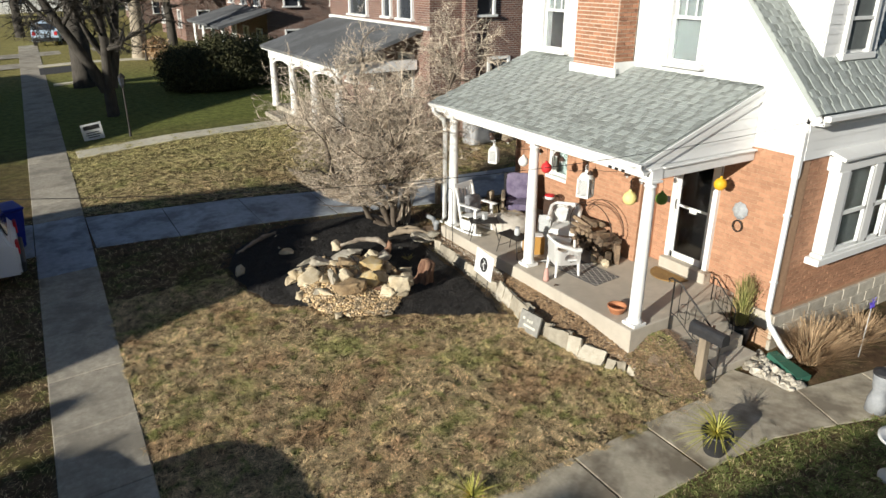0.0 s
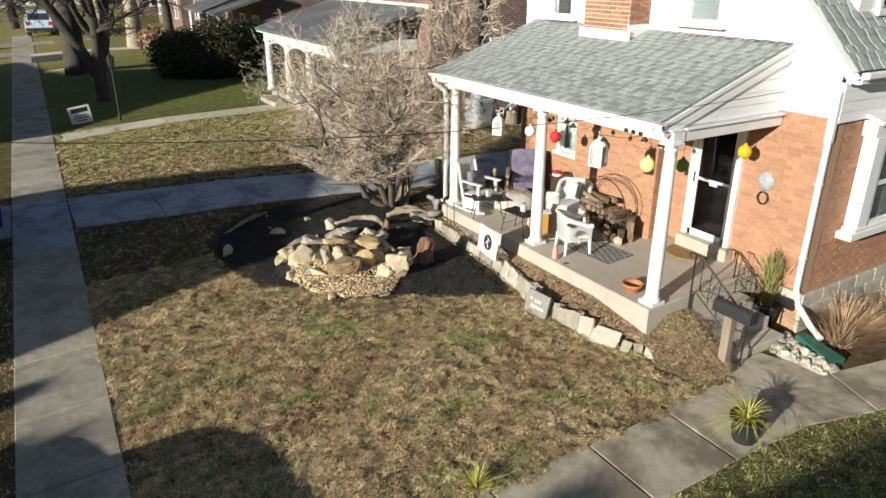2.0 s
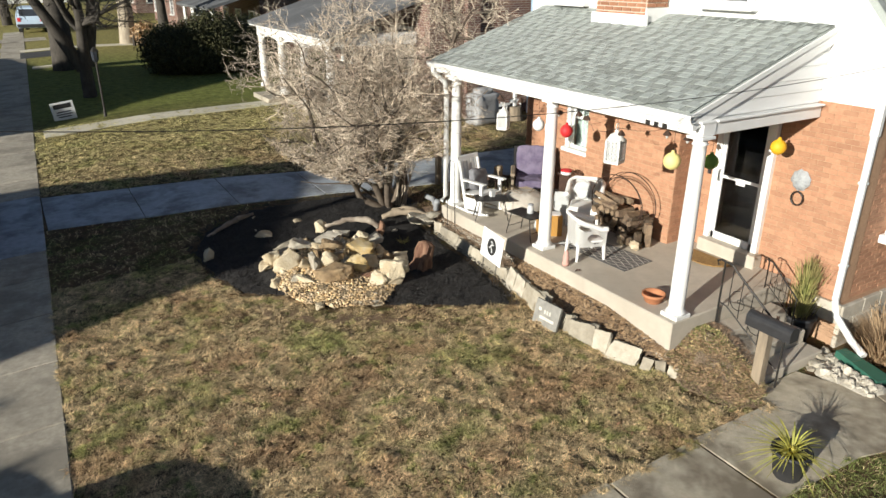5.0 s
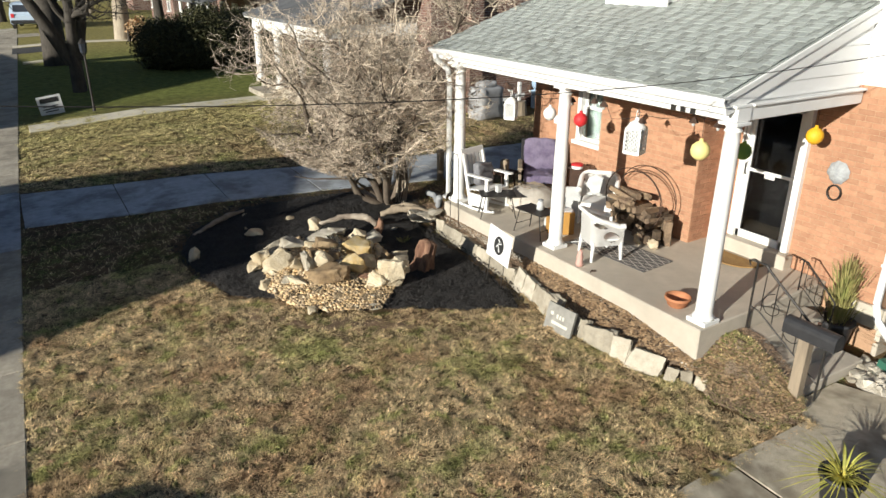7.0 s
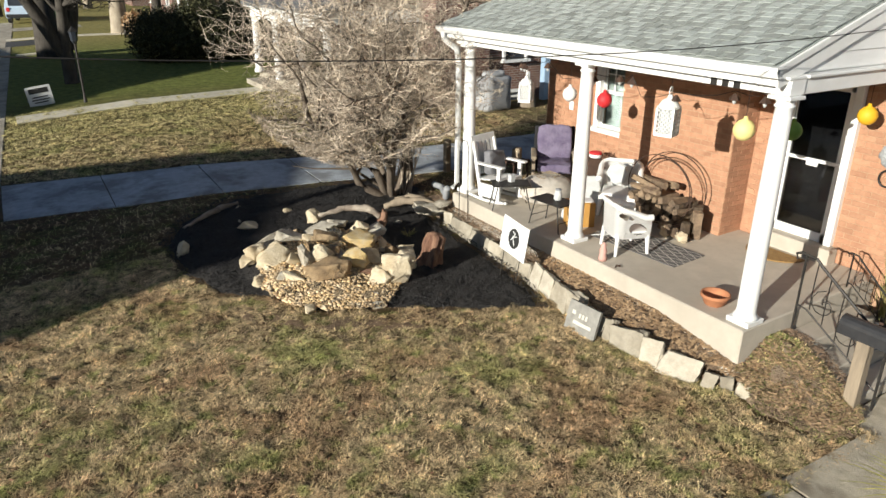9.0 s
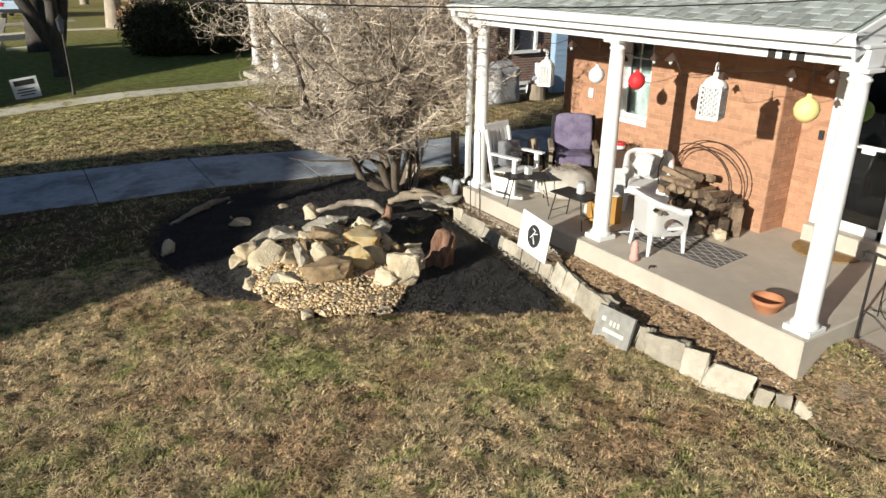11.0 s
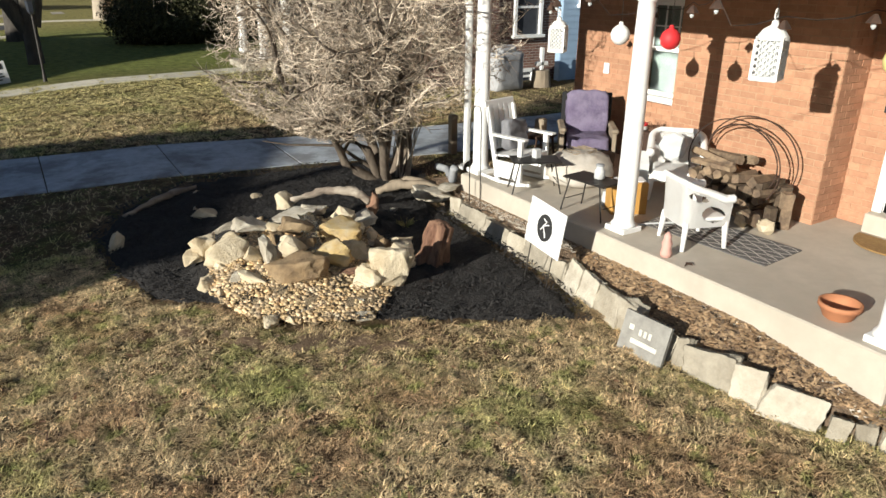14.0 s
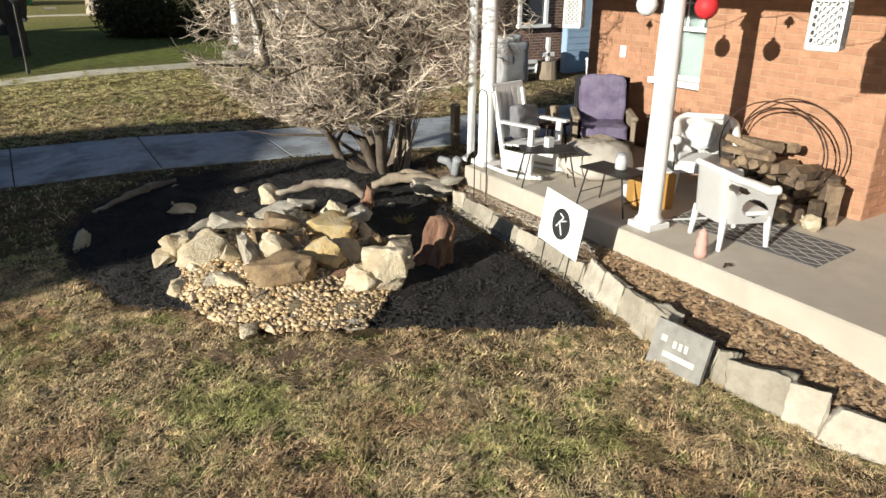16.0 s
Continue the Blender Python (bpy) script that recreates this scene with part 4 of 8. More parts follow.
SL = math.hypot(TOP_Z - EAVE_Z, XW - EAVE_X)
rot_s = Euler((0, -slope, 0)).to_matrix()


def on_roof(s, y, up=0.0):
    """A place s metres up the slope from the eave."""
    return Vector((EAVE_X + s * math.cos(slope) - up * math.sin(slope), y, EAVE_Z + s * math.sin(slope) + up * math.cos(slope)))


porch_roof = part("porch_roof", box(bmesh.new(), on_roof(SL / 2, (RY0 + RY1) / 2, -0.045), (SL, RY1 - RY0, 0.07), rot_s), SHINGI, house, "grey asphalt shingle roof over the porch")
part("porch_ceiling", boxes(((1.55, 3.14, 3.125), (2.3, 5.9, 0.03))), WHITE, house)
part("fascia", boxes(((EAVE_X + 0.08, 3.18, 3.14), (0.03, 6.1, 0.19))), WHITE, porch_roof)
gut = bmesh.new()
prof = [(-0.02, 0.1), (-0.13, 0.1), (-0.135, 0.06), (-0.1, 0.0), (-0.02, 0.0), (-0.02, 0.012), (-0.095, 0.012), (-0.125, 0.06), (-0.12, 0.085), (-0.02, 0.085)]
ring = [[gut.verts.new((EAVE_X + 0.07 + px, y, 3.13 + pz)) for px, pz in prof] for y in (0.08, RY1 + 0.05)]
for k in range(len(prof)):
    gut.faces.new((ring[0][k], ring[0][(k + 1) % 10], ring[1][(k + 1) % 10], ring[1][k]))
gut.faces.new(ring[0])
gut.faces.new(ring[1][::-1])
bmesh.ops.recalc_face_normals(gut, faces=gut.faces)
part("gutter", gut, WHITE, porch_roof, "white eaves gutter")
part("beam", boxes(((0.37, 3.08, 3.03), (0.24, 5.98, 0.17)), ((0.35, 3.08, 3.115), (0.3, 6.0, 0.03)), bev=0.006), WHITE, house, "white porch beam")
part("beam", boxes(((1.6, 0.2, 3.03), (2.22, 0.2, 0.17)), ((1.6, 0.19, 3.12), (2.24, 0.26, 0.03)), bev=0.006), WHITE, house, "white porch beam")
part("beam", boxes(((1.6, 5.98, 3.03), (2.22, 0.2, 0.17))), WHITE, house, "white porch beam")
for yy, s in ((0.185, -1), (6.1, 1)):
    g = part("gable_infill", slab_yz(bmesh.new(), [(0.25, 3.13), (XW, 3.13), (XW, TOP_Z - 0.06), (0.25, EAVE_Z)], yy - 0.01, yy + 0.01), SIDING, house, "white lapped gable infill")
    for p in g.data.vertices:
        p.co = Vector((p.co.y, p.co.x, p.co.z))
    g.data.flip_normals()
    for k in range(5):
        z = 3.15 + 0.17 * k
        x0 = max(0.3, EAVE_X + (z + 0.17 - EAVE_Z + 0.1) / math.tan(slope))
        if x0 < XW - 0.1:
            part("siding_board", box(bmesh.new(), ((x0 + XW) / 2, yy + s * 0.018, z + 0.085), (XW - x0, 0.012, 0.165), Euler((s * 0.07, 0, 0)).to_matrix()), SIDING, g)
    part("rake_board", box(bmesh.new(), on_roof(SL / 2, yy + s * 0.045, -0.13), (SL, 0.03, 0.2), rot_s), WHITE, g)
    part("rake_trim", box(bmesh.new(), on_roof(SL / 2, yy + s * 0.065, -0.045), (SL, 0.03, 0.06), rot_s), WHITE, g)

# side roof slope with dormer, siding under the eaves
SR = math.atan(RAKE)
rot_r = Euler((SR, 0, 0)).to_matrix()
mid_y, mid_z = 0.8, rake_z(0.8)
side_roof = part("side_roof", box(bmesh.new(), (5.9, mid_y - 0.02, mid_z + 0.03), (6.5, 4.9, 0.08), rot_r), SHINGI, house, "steep grey shingled roof slope")
part("side_eave", boxes(((5.95, YR - 0.12, 3.72), (6.5, 0.26, 0.05)), ((5.95, YR - 0.24, 3.78), (6.5, 0.03, 0.16)), bev=0.006), WHITE, side_roof, "white boxed eaves")
part("side_gutter", boxes(((5.95, YR - 0.3, 3.82), (6.55, 0.1, 0.1)), bev=0.02), WHITE, side_roof, "white eaves gutter")
part("rake_board", box(bmesh.new(), (XW - 0.02, mid_y - 0.02, mid_z - 0.09), (0.05, 4.9, 0.16), rot_r), WHITE, side_roof)
for k in range(4):
    part("siding_board", box(bmesh.new(), (6.1, YR - 0.03, 3.2 + 0.15 * k), (6.75, 0.016, 0.16), Euler((-0.07, 0, 0)).to_matrix()), SIDING, wall_side)
dorm = part("dormer", boxes(((4.3, 0.96, 5.6), (1.6, 2.4, 2.6))), SIDING, house, "white sided dormer with a window")
for k in range(14):
    for xa, xb in ((3.52, 3.98), (4.82, 5.08)):
        part("siding_board", box(bmesh.new(), ((xa + xb) / 2, -0.255, 4.6 + 0.15 * k), (xb - xa, 0.016, 0.16), Euler((-0.07, 0, 0)).to_matrix()), SIDING, dorm)
part("dormer_window", boxes(((4.4, -0.29, 4.6), (1.0, 0.16, 0.1)), ((4.02, -0.27, 5.5), (0.1, 0.1, 1.7)), ((4.78, -0.27, 5.5), (0.1, 0.1, 1.7)), ((4.4, -0.27, 5.2), (0.7, 0.06, 0.06)), bev=0.006), WHITE, dorm)
part("pane", boxes(((4.4, -0.25, 5.5), (0.68, 0.02, 1.6))), GREYBLIND, dorm)


def shingle(length, depth):
    bm = bmesh.new()
    box(bm, (0, 0, 0), (depth, length, 0.012), bev=0.0)
    return bm


# laminated shingles: pale raised tabs and dark lower ones by turns; the lower courses are pieces of their own
PALE_W, DARK_W = (0.13, 0.15, 0.18), (0.09, 0.11, 0.13)
BOX_F = ((0, 1, 3, 2), (4, 6, 7, 5), (0, 4, 5, 1), (2, 3, 7, 6), (0, 2, 6, 4), (1, 5, 7, 3))
tab_meshes = {}
for ws, material in ((PALE_W, SHING), (DARK_W, SHINGD)):
    for w in ws:
        me = mesh_of(shingle(w - 0.004, 0.15), "shingle")
        me.materials.append(material)
        tab_meshes[w] = me


def tab_rows(lo, hi, rows):
    """(row, middle, width, dark) of every tab between lo and hi."""
    for row in range(rows):
        a, dark = lo - RNG.uniform(0, 0.35), RNG.random() < 0.5
        while a < hi:
            w = RNG.choice(DARK_W if dark else PALE_W)
            a0, a1 = max(a, lo), min(a + w, hi)
            if a1 - a0 > 0.04:
                yield row, (a0 + a1) / 2, a1 - a0, dark, w
            a += w
            dark = not dark


rot_t = Euler((0, -slope + 0.05, 0)).to_matrix().to_4x4()
picked = 0
rest_v, rest_f = {False: [], True: []}, {False: [], True: []}
for row, y, w, dark, full in tab_rows(RY0, RY1, int(SL / 0.135) + 1):
    s = row * 0.135
    m = Matrix.Translation(on_roof(min(s + 0.075, SL - 0.08), y, 0.007 if dark else 0.017)) @ rot_t
    if picked < 300 and abs(w - full) < 0.001 and s < 2.2:
        o = new("shingle", tab_meshes[full])
        o.parent = porch_roof
        o.matrix_local = m
        picked += 1
    else:
        k = len(rest_v[dark])
        rest_v[dark] += [m @ Vector((a * 0.084, b * (w / 2 - 0.002), q * 0.006)) for a in (-1, 1) for b in (-1, 1) for q in (-1, 1)]
        rest_f[dark] += [tuple(k + i for i in q) for q in BOX_F]
for dark, material in ((False, SHINGI), (True, SHINGDI)):
    tagged(raw("shingle_courses", rest_v[dark], rest_f[dark], material, porch_roof), kind="stuff")
rest_v, rest_f = {False: [], True: []}, {False: [], True: []}
for row, x, w, dark, full in tab_rows(XW - 0.1, 9.1, 34):
    k = len(rest_v[dark])
    m = Matrix.Translation((x, mid_y - 0.02, mid_z + 0.03)) @ rot_r.to_4x4() @ Matrix.Translation((0, -2.45 + row * 0.14 + 0.075, 0.045 if dark else 0.055))
    rest_v[dark] += [m @ Vector((a * (w / 2 - 0.002), b * 0.084, q * 0.006)) for a in (-1, 1) for b in (-1, 1) for q in (-1, 1)]
    rest_f[dark] += [tuple(k + i for i in q) for q in BOX_F]
for dark, material in ((False, SHINGI), (True, SHINGDI)):
    tagged(raw("shingle_courses", rest_v[dark], rest_f[dark], material, side_roof), kind="stuff")

# bay window on the side wall
bay = part("bay_window", boxes(((4.55, -0.85, 1.27), (2.3, 0.26, 0.12)), ((4.55, -0.85, 1.36), (2.1, 0.22, 0.06)), bev=0.008), WHITE, house, "white box bay window on the side wall")
for c, q in (((4.6, -0.83, 2.97), (2.2, 0.22, 0.24)), ((3.72, -0.88, 2.12), (0.28, 0.12, 1.46)), ((5.44, -0.88, 2.12), (0.2, 0.12, 1.46)), ((4.76, -0.88, 2.12), (0.2, 0.1, 1.46)), ((3.61, -0.77, 2.12), (0.06, 0.1, 1.46)), ((5.51, -0.77, 2.12), (0.06, 0.1, 1.46))):
    part("bay_frame", boxes((c, q), bev=0.008), WHITE, bay)
part("bay_roof", box(bmesh.new(), (4.6, -0.86, 3.13), (2.3, 0.36, 0.06), Euler((0.3, 0, 0)).to_matrix(), bev=0.01), WHITE, bay)
for xa, xb in ((3.86, 4.66), (4.86, 5.34)):
    part("sash", boxes((((xa + xb) / 2, -0.9, 2.08), (xb - xa, 0.05, 0.06)), (((xa + xb) / 2, -0.9, 1.4), (xb - xa, 0.05, 0.1)), ((xa + 0.03, -0.9, 2.08), (0.06, 0.05, 1.46)), ((xb - 0.03, -0.9, 2.08), (0.06, 0.05, 1.46))), WHITE, bay)
    part("pane", boxes((((xa + xb) / 2, -0.895, 2.08), (xb - xa, 0.008, 1.46))), GLASS, bay).visible_shadow = False
part("blind", boxes(((4.6, -0.765, 2.12), (1.7, 0.02, 1.44))), GREYBLIND, bay, "grey roller blind")

# porch floor, door step, front steps
porch = thing("porch_floor", Matrix(), "tan concrete porch floor raised above the lawn", "porch", kind="structure")
bm = box(bmesh.new(), (1.41, 2.965, 0.0), (2.62, 5.89, 0.9), bev=0.015)
for v in bm.verts:
    if v.co.z > 0.3:
        v.co.z += 0.018 * v.co.x
part("slab", bm, PORCH, porch)
part("door_step", box(bmesh.new(), (2.62, 1.105, 0.585), (0.2, 1.08, 0.23), bev=0.012), PORCH, porch, "pale painted door step")
steps = thing("front_steps", Matrix(), "tan concrete steps beside the porch", "steps", kind="structure")
for k in range(3):
    zt = 0.24 - 0.19 * k
    part("step", box(bmesh.new(), (1.5, -0.15 - 0.3 * k, (zt - 0.5) / 2), (1.5, 0.3, zt + 0.5), bev=0.012), PORCH, steps)

# front door
D0, D1, DZ0, DZ1 = DOOR
door = part("storm_door", boxes(((XW - 0.02, D0 + 0.0, (DZ0 + DZ1) / 2), (0.09, 0.1, DZ1 - DZ0)), ((XW - 0.02, D1, (DZ0 + DZ1) / 2), (0.09, 0.1, DZ1 - DZ0)), ((XW - 0.02, (D0 + D1) / 2, DZ1 + 0.04), (0.1, D1 - D0 + 0.1, 0.1)), bev=0.006), WHITE, house, "white-framed storm door with full glass")
part("door_frame", boxes(((XW + 0.0, (D0 + D1) / 2, DZ0 + 0.06), (0.045, D1 - D0 - 0.1, 0.12)), ((XW + 0.0, (D0 + D1) / 2, DZ1 - 0.05), (0.045, D1 - D0 - 0.1, 0.09)), ((XW, D0 + 0.09, (DZ0 + DZ1) / 2), (0.045, 0.08, DZ1 - DZ0)), ((XW, D1 - 0.08, (DZ0 + DZ1) / 2), (0.045, 0.07, DZ1 - DZ0)), bev=0.006), WHITE, door)
part("push_bar", boxes(((XW - 0.035, (D0 + D1) / 2, DZ0 + 1.07), (0.03, D1 - D0 - 0.1, 0.045)), ((XW - 0.05, 1.12, DZ0 + 1.03), (0.03, 0.16, 0.07)), bev=0.006), WHITE, door, "white push bar")
part("handle", pipe(bmesh.new(), [(XW - 0.03, D1 - 0.08, DZ0 + 0.98), (XW - 0.07, D1 - 0.08, DZ0 + 1.0), (XW - 0.07, D1 - 0.08, DZ0 + 1.15), (XW - 0.03, D1 - 0.08, DZ0 + 1.17)], 0.01), IRON, door, "dark iron door handle")
part("pane", boxes(((XW + 0.005, (D0 + D1) / 2 + 0.0, (DZ0 + DZ1) / 2), (0.006, D1 - D0 - 0.16, DZ1 - DZ0 - 0.15))), DOORGLASS, door).visible_shadow = False
part("hall_floor", boxes(((3.15, 1.15, DZ0 - 0.02), (0.8, 1.4, 0.05))), WOODP, house)

# columns
col = thing("porch_column", Matrix.Translation((0.32, 0.165, 0.454)), "round white tapered porch column on a square plinth", "column", "porch columns")
part("plinth", box(bmesh.new(), (0, 0, 0.03), (0.28, 0.28, 0.06), bev=0.006), WHITE, col)
part("shaft", lathe(bmesh.new(), [(0.135, 0.06), (0.135, 0.085), (0.12, 0.1), (0.108, 0.125), (0.105, 0.16), (0.105, 0.7), (0.1, 1.4), (0.088, 2.27), (0.085, 2.37), (0.1, 2.38), (0.1, 2.395), (0.086, 2.405), (0.086, 2.43), (0.115, 2.455)], 28), WHITE, col, smooth=True)
part("capital", box(bmesh.new(), (0, 0, 2.472), (0.25, 0.25, 0.035), bev=0.004), WHITE, col)
copy_thing(col, Matrix.Translation((0.39, 3.06, 0.455)))
copy_thing(col, Matrix.Translation((0.37, 5.82, 0.455)))

# rain pipes
pb = pipe(bmesh.new(), [(0.03, 6.14, 3.13), (0.04, 6.13, 3.03), (0.2, 5.98, 2.87), (0.23, 5.96, 2.65), (0.23, 5.96, 0.62), (0.17, 6.02, 0.5)], 0.05, 8)
single("rain_pipe", pb, WHITE, "white rain pipe beside the far porch column", "rain pipe", smooth=True)
rp = thing("corner_rain_pipe", Matrix(), "white rain pipe down the house corner", "rain pipe")
part("pipe_run", boxes(((XW - 0.05, YR + 0.02, 3.2), (0.1, 0.11, 0.75)), ((XW - 0.05, YR + 0.02, 1.65), (0.075, 0.085, 2.4)), bev=0.015), WHITE, rp)
part("shoe", pipe(bmesh.new(), [(XW - 0.05, YR + 0.02, 0.45), (XW - 0.07, YR - 0.05, 0.25), (XW - 0.12, YR - 0.35, 0.0), (XW - 0.2, YR - 0.6, -0.1)], 0.05, 8), WHITE, rp)
for zz in (1.0, 2.2):
    part("strap", boxes(((XW - 0.05, YR + 0.02, zz), (0.09, 0.1, 0.03))), WHITE, rp)

# bricks of the visible faces, laid last on their walls
bmesh_len = {}


def face_bricks(spots, parent, at, limit, along_y=True):
    """Lays the first bricks as pieces of their own and returns the rest."""
    rest, laid = [], 0
    for u, z, ln in spots:
        key = (round(ln, 2), along_y)
        if laid < 300 and limit(u, z):
            if key not in bmesh_len:
                me = mesh_of(brick_mesh(ln, 0.05, 0.066, along_y), "brick")
                me.materials.append(BRICK)
                bmesh_len[key] = me
            o = new("brick", bmesh_len[key])
            o.parent = parent
            d = at + RNG.uniform(-0.002, 0.002)
            o.location = (d, u, z) if along_y else (u, d, z)
            laid += 1
        else:
            rest.append((u, z, ln))
    return rest


rest = face_bricks(courses(2.04, 4.175, 0.46, 3.08), breast, XW - 0.459, lambda u, z: z < 2.5)
joined_bricks("brick_courses", rest, BRICKI, breast, True, XW - 0.459)
joined_bricks("brick_courses", courses(XW - 0.475, XW + 0.01, 0.46, 3.08), BRICKI, breast, False, 2.04 + 0.019)
rest = face_bricks(courses(YR, YL, 0.4, 3.18, [(D0 - 0.05, D1 + 0.05, 0.4, DZ1 + 0.09), (PWIN[0], PWIN[1], PWIN[2], PWIN[3])]), wall_front, XW + 0.034, lambda u, z: u < 2.0)
joined_bricks("brick_courses", rest, BRICKI, wall_front, True, XW + 0.034)
rest = face_bricks(courses(XW, 9.4, 0.4, 3.12), wall_side, YR + 0.034, lambda u, z: u < 4.6, False)
joined_bricks("brick_courses", rest, BRICKI, wall_side, False, YR + 0.034)


# ---- rock garden ----
def boulder(seed, x, y, s, material, label, lift=0.0, turn=0, tilt=(0, 0), name="boulder", cuts=14, group="rock garden boulders"):
    z = ground_z(x, y) + 0.04 + (pile_h(x, y) if in_poly(x, y, MULCH_POLY) else 0.0)
    s = tuple(v * 1.1 for v in s)
    m = pose(x, y, z + s[2] * 0.25 + lift, tilt[0], tilt[1], turn)
    return single(name, rock(seed, s, cuts, 0.07), material, label, "rock", m, group)


def lump(name, seed, x, y, lobes, material, label, turn, tilt=(0, 0), lift=0.0):
    """A weathered boulder of several bulges (dx, dy, dz and half sizes), one mesh."""
    bm = bmesh.new()
    for k, (dx, dy, dz, a, b, c) in enumerate(lobes):
        part_bm = rock(seed + k, (a, b, c), 16, 0.075)
        bmesh.ops.translate(part_bm, verts=part_bm.verts[:], vec=(dx, dy, dz))
        me = mesh_of(part_bm, "lobe")
        bm.from_mesh(me)
        bpy.data.meshes.remove(me)
    z = ground_z(x, y) + 0.04 + pile_h(x, y) + lift
    return single(name, bm, material, label, "rock", pose(x, y, z, tilt[0], tilt[1], turn), "rock garden boulders")


PALE, TAN, BRN = "pale cream limestone boulder of the rock garden", "ochre flat-faced boulder by the little waterfall", "brown wedge-shaped boulder on the pebbles"
lump("boulder", 1, -3.42, 5.34, [(0.04, 0, 0.04, 0.31, 0.25, 0.22), (-0.2, 0.04, 0.14, 0.15, 0.14, 0.15), (-0.3, 0.0, -0.02, 0.12, 0.12, 0.1), (0.0, -0.14, -0.06, 0.2, 0.14, 0.13)], STONE, "large pale notched boulder at the edge of the rock garden", -28, (8, 0), 0.04)
lump("boulder", 13, -2.05, 4.1, [(0.02, 0, 0.16, 0.27, 0.2, 0.27), (-0.12, -0.06, -0.02, 0.19, 0.16, 0.2), (0.12, 0.03, 0.32, 0.17, 0.15, 0.14), (-0.2, -0.12, -0.12, 0.11, 0.1, 0.09)], STONE, "tall white weathered boulder of the rock garden", -40, (-12, 14), 0.06)
for seed, x, y, s, material, label, lift, turn, tilt in [
        (2, -3.16, 5.96, (0.21, 0.06, 0.06), STONEG, "long grey slab at the back of the heap", 0.05, 0, (-10, -14)),
        (3, -2.99, 5.6, (0.21, 0.17, 0.1), STONEG, "grey flat boulder on the heap", 0.06, -25, (-18, 6)),
        (4, -3.02, 4.9, (0.12, 0.13, 0.21), STONEG, "tan upright slab on the heap", 0.05, -30, (10, -6)),
        (5, -3.19, 4.98, (0.1, 0.1, 0.13), STONE, PALE, 0.03, 10, (0, 8)),
        (6, -3.28, 4.66, (0.18, 0.09, 0.05), STONE, "flat pale slab on the pebbles", 0.04, -48, (-8, 12)),
        (7, -2.77, 4.85, (0.17, 0.13, 0.19), STONE, "pointed cream boulder by the water", 0.06, -20, (14, 22)),
        (8, -2.88, 4.5, (0.34, 0.14, 0.19), STONEB, BRN, 0.06, -28, (-32, -9)),
        (9, -2.42, 6.1, (0.14, 0.13, 0.16), STONE, "upright white stone behind the heap", 0.07, -10, (0, 22)),
        (10, -2.45, 5.6, (0.27, 0.2, 0.11), STONEG, "tan flat-topped boulder above the water", 0.08, -20, (-16, -10)),
        (11, -2.56, 5.2, (0.22, 0.14, 0.12), STONEB, "dark brown slab over the water", 0.1, -30, (-12, 14)),
        (12, -2.76, 5.34, (0.15, 0.12, 0.07), STONE, PALE, 0.1, -15, (-12, 12)),
        (14, -1.66, 5.42, (0.19, 0.16, 0.12), STONEG, "rough speckled stone on the heap", 0.05, 10, (0, 0)),
        (15, -2.12, 5.04, (0.27, 0.17, 0.18), STONEY, TAN, 0.08, -28, (-24, 16)),
        (16, -2.42, 4.58, (0.22, 0.17, 0.16), STONEY, TAN, 0.06, -25, (-24, -4)),
        (17, -2.14, 4.6, (0.17, 0.15, 0.14), STONE, PALE, 0.05, -40, (-18, 8)),
        (18, -1.92, 5.44, (0.17, 0.15, 0.13), STONE, PALE, 0.07, 60, (8, 0)),
        (19, -2.2, 5.66, (0.2, 0.12, 0.06), STONEG, "thin tan slab behind the water", 0.09, -10, (-10, 4)),
        (20, -1.76, 4.98, (0.08, 0.08, 0.07), STONE, PALE, 0.05, 5, (0, 0)),
        (21, -1.74, 4.68, (0.15, 0.1, 0.1), STONEB, "reddish stone on the heap", 0.05, -30, (0, 0)),
        (22, -2.62, 4.86, (0.13, 0.11, 0.12), STONEB, "wet brown stone beside the water", 0.05, 15, (0, 0)),
        (23, -3.68, 4.98, (0.12, 0.1, 0.09), STONE, PALE, 0.0, 65, (0, 0)),
        (24, -1.62, 4.46, (0.08, 0.08, 0.12), STONEG, "grey wedged stone on the heap", 0.0, 35, (0, 10)),
        (25, -1.9, 5.16, (0.12, 0.1, 0.09), STONE, PALE, 0.05, 150, (-10, 0)),
        (26, -2.86, 5.1, (0.13, 0.11, 0.12), STONEB, "wet brown stone beside the water", 0.05, 50, (0, 10)),
        (27, -3.4, 4.8, (0.1, 0.09, 0.08), STONEG, "grey wedged stone on the heap", 0.01, 85, (0, 0))]:
    boulder(seed, x, y, s, material, label, lift, turn, tilt)
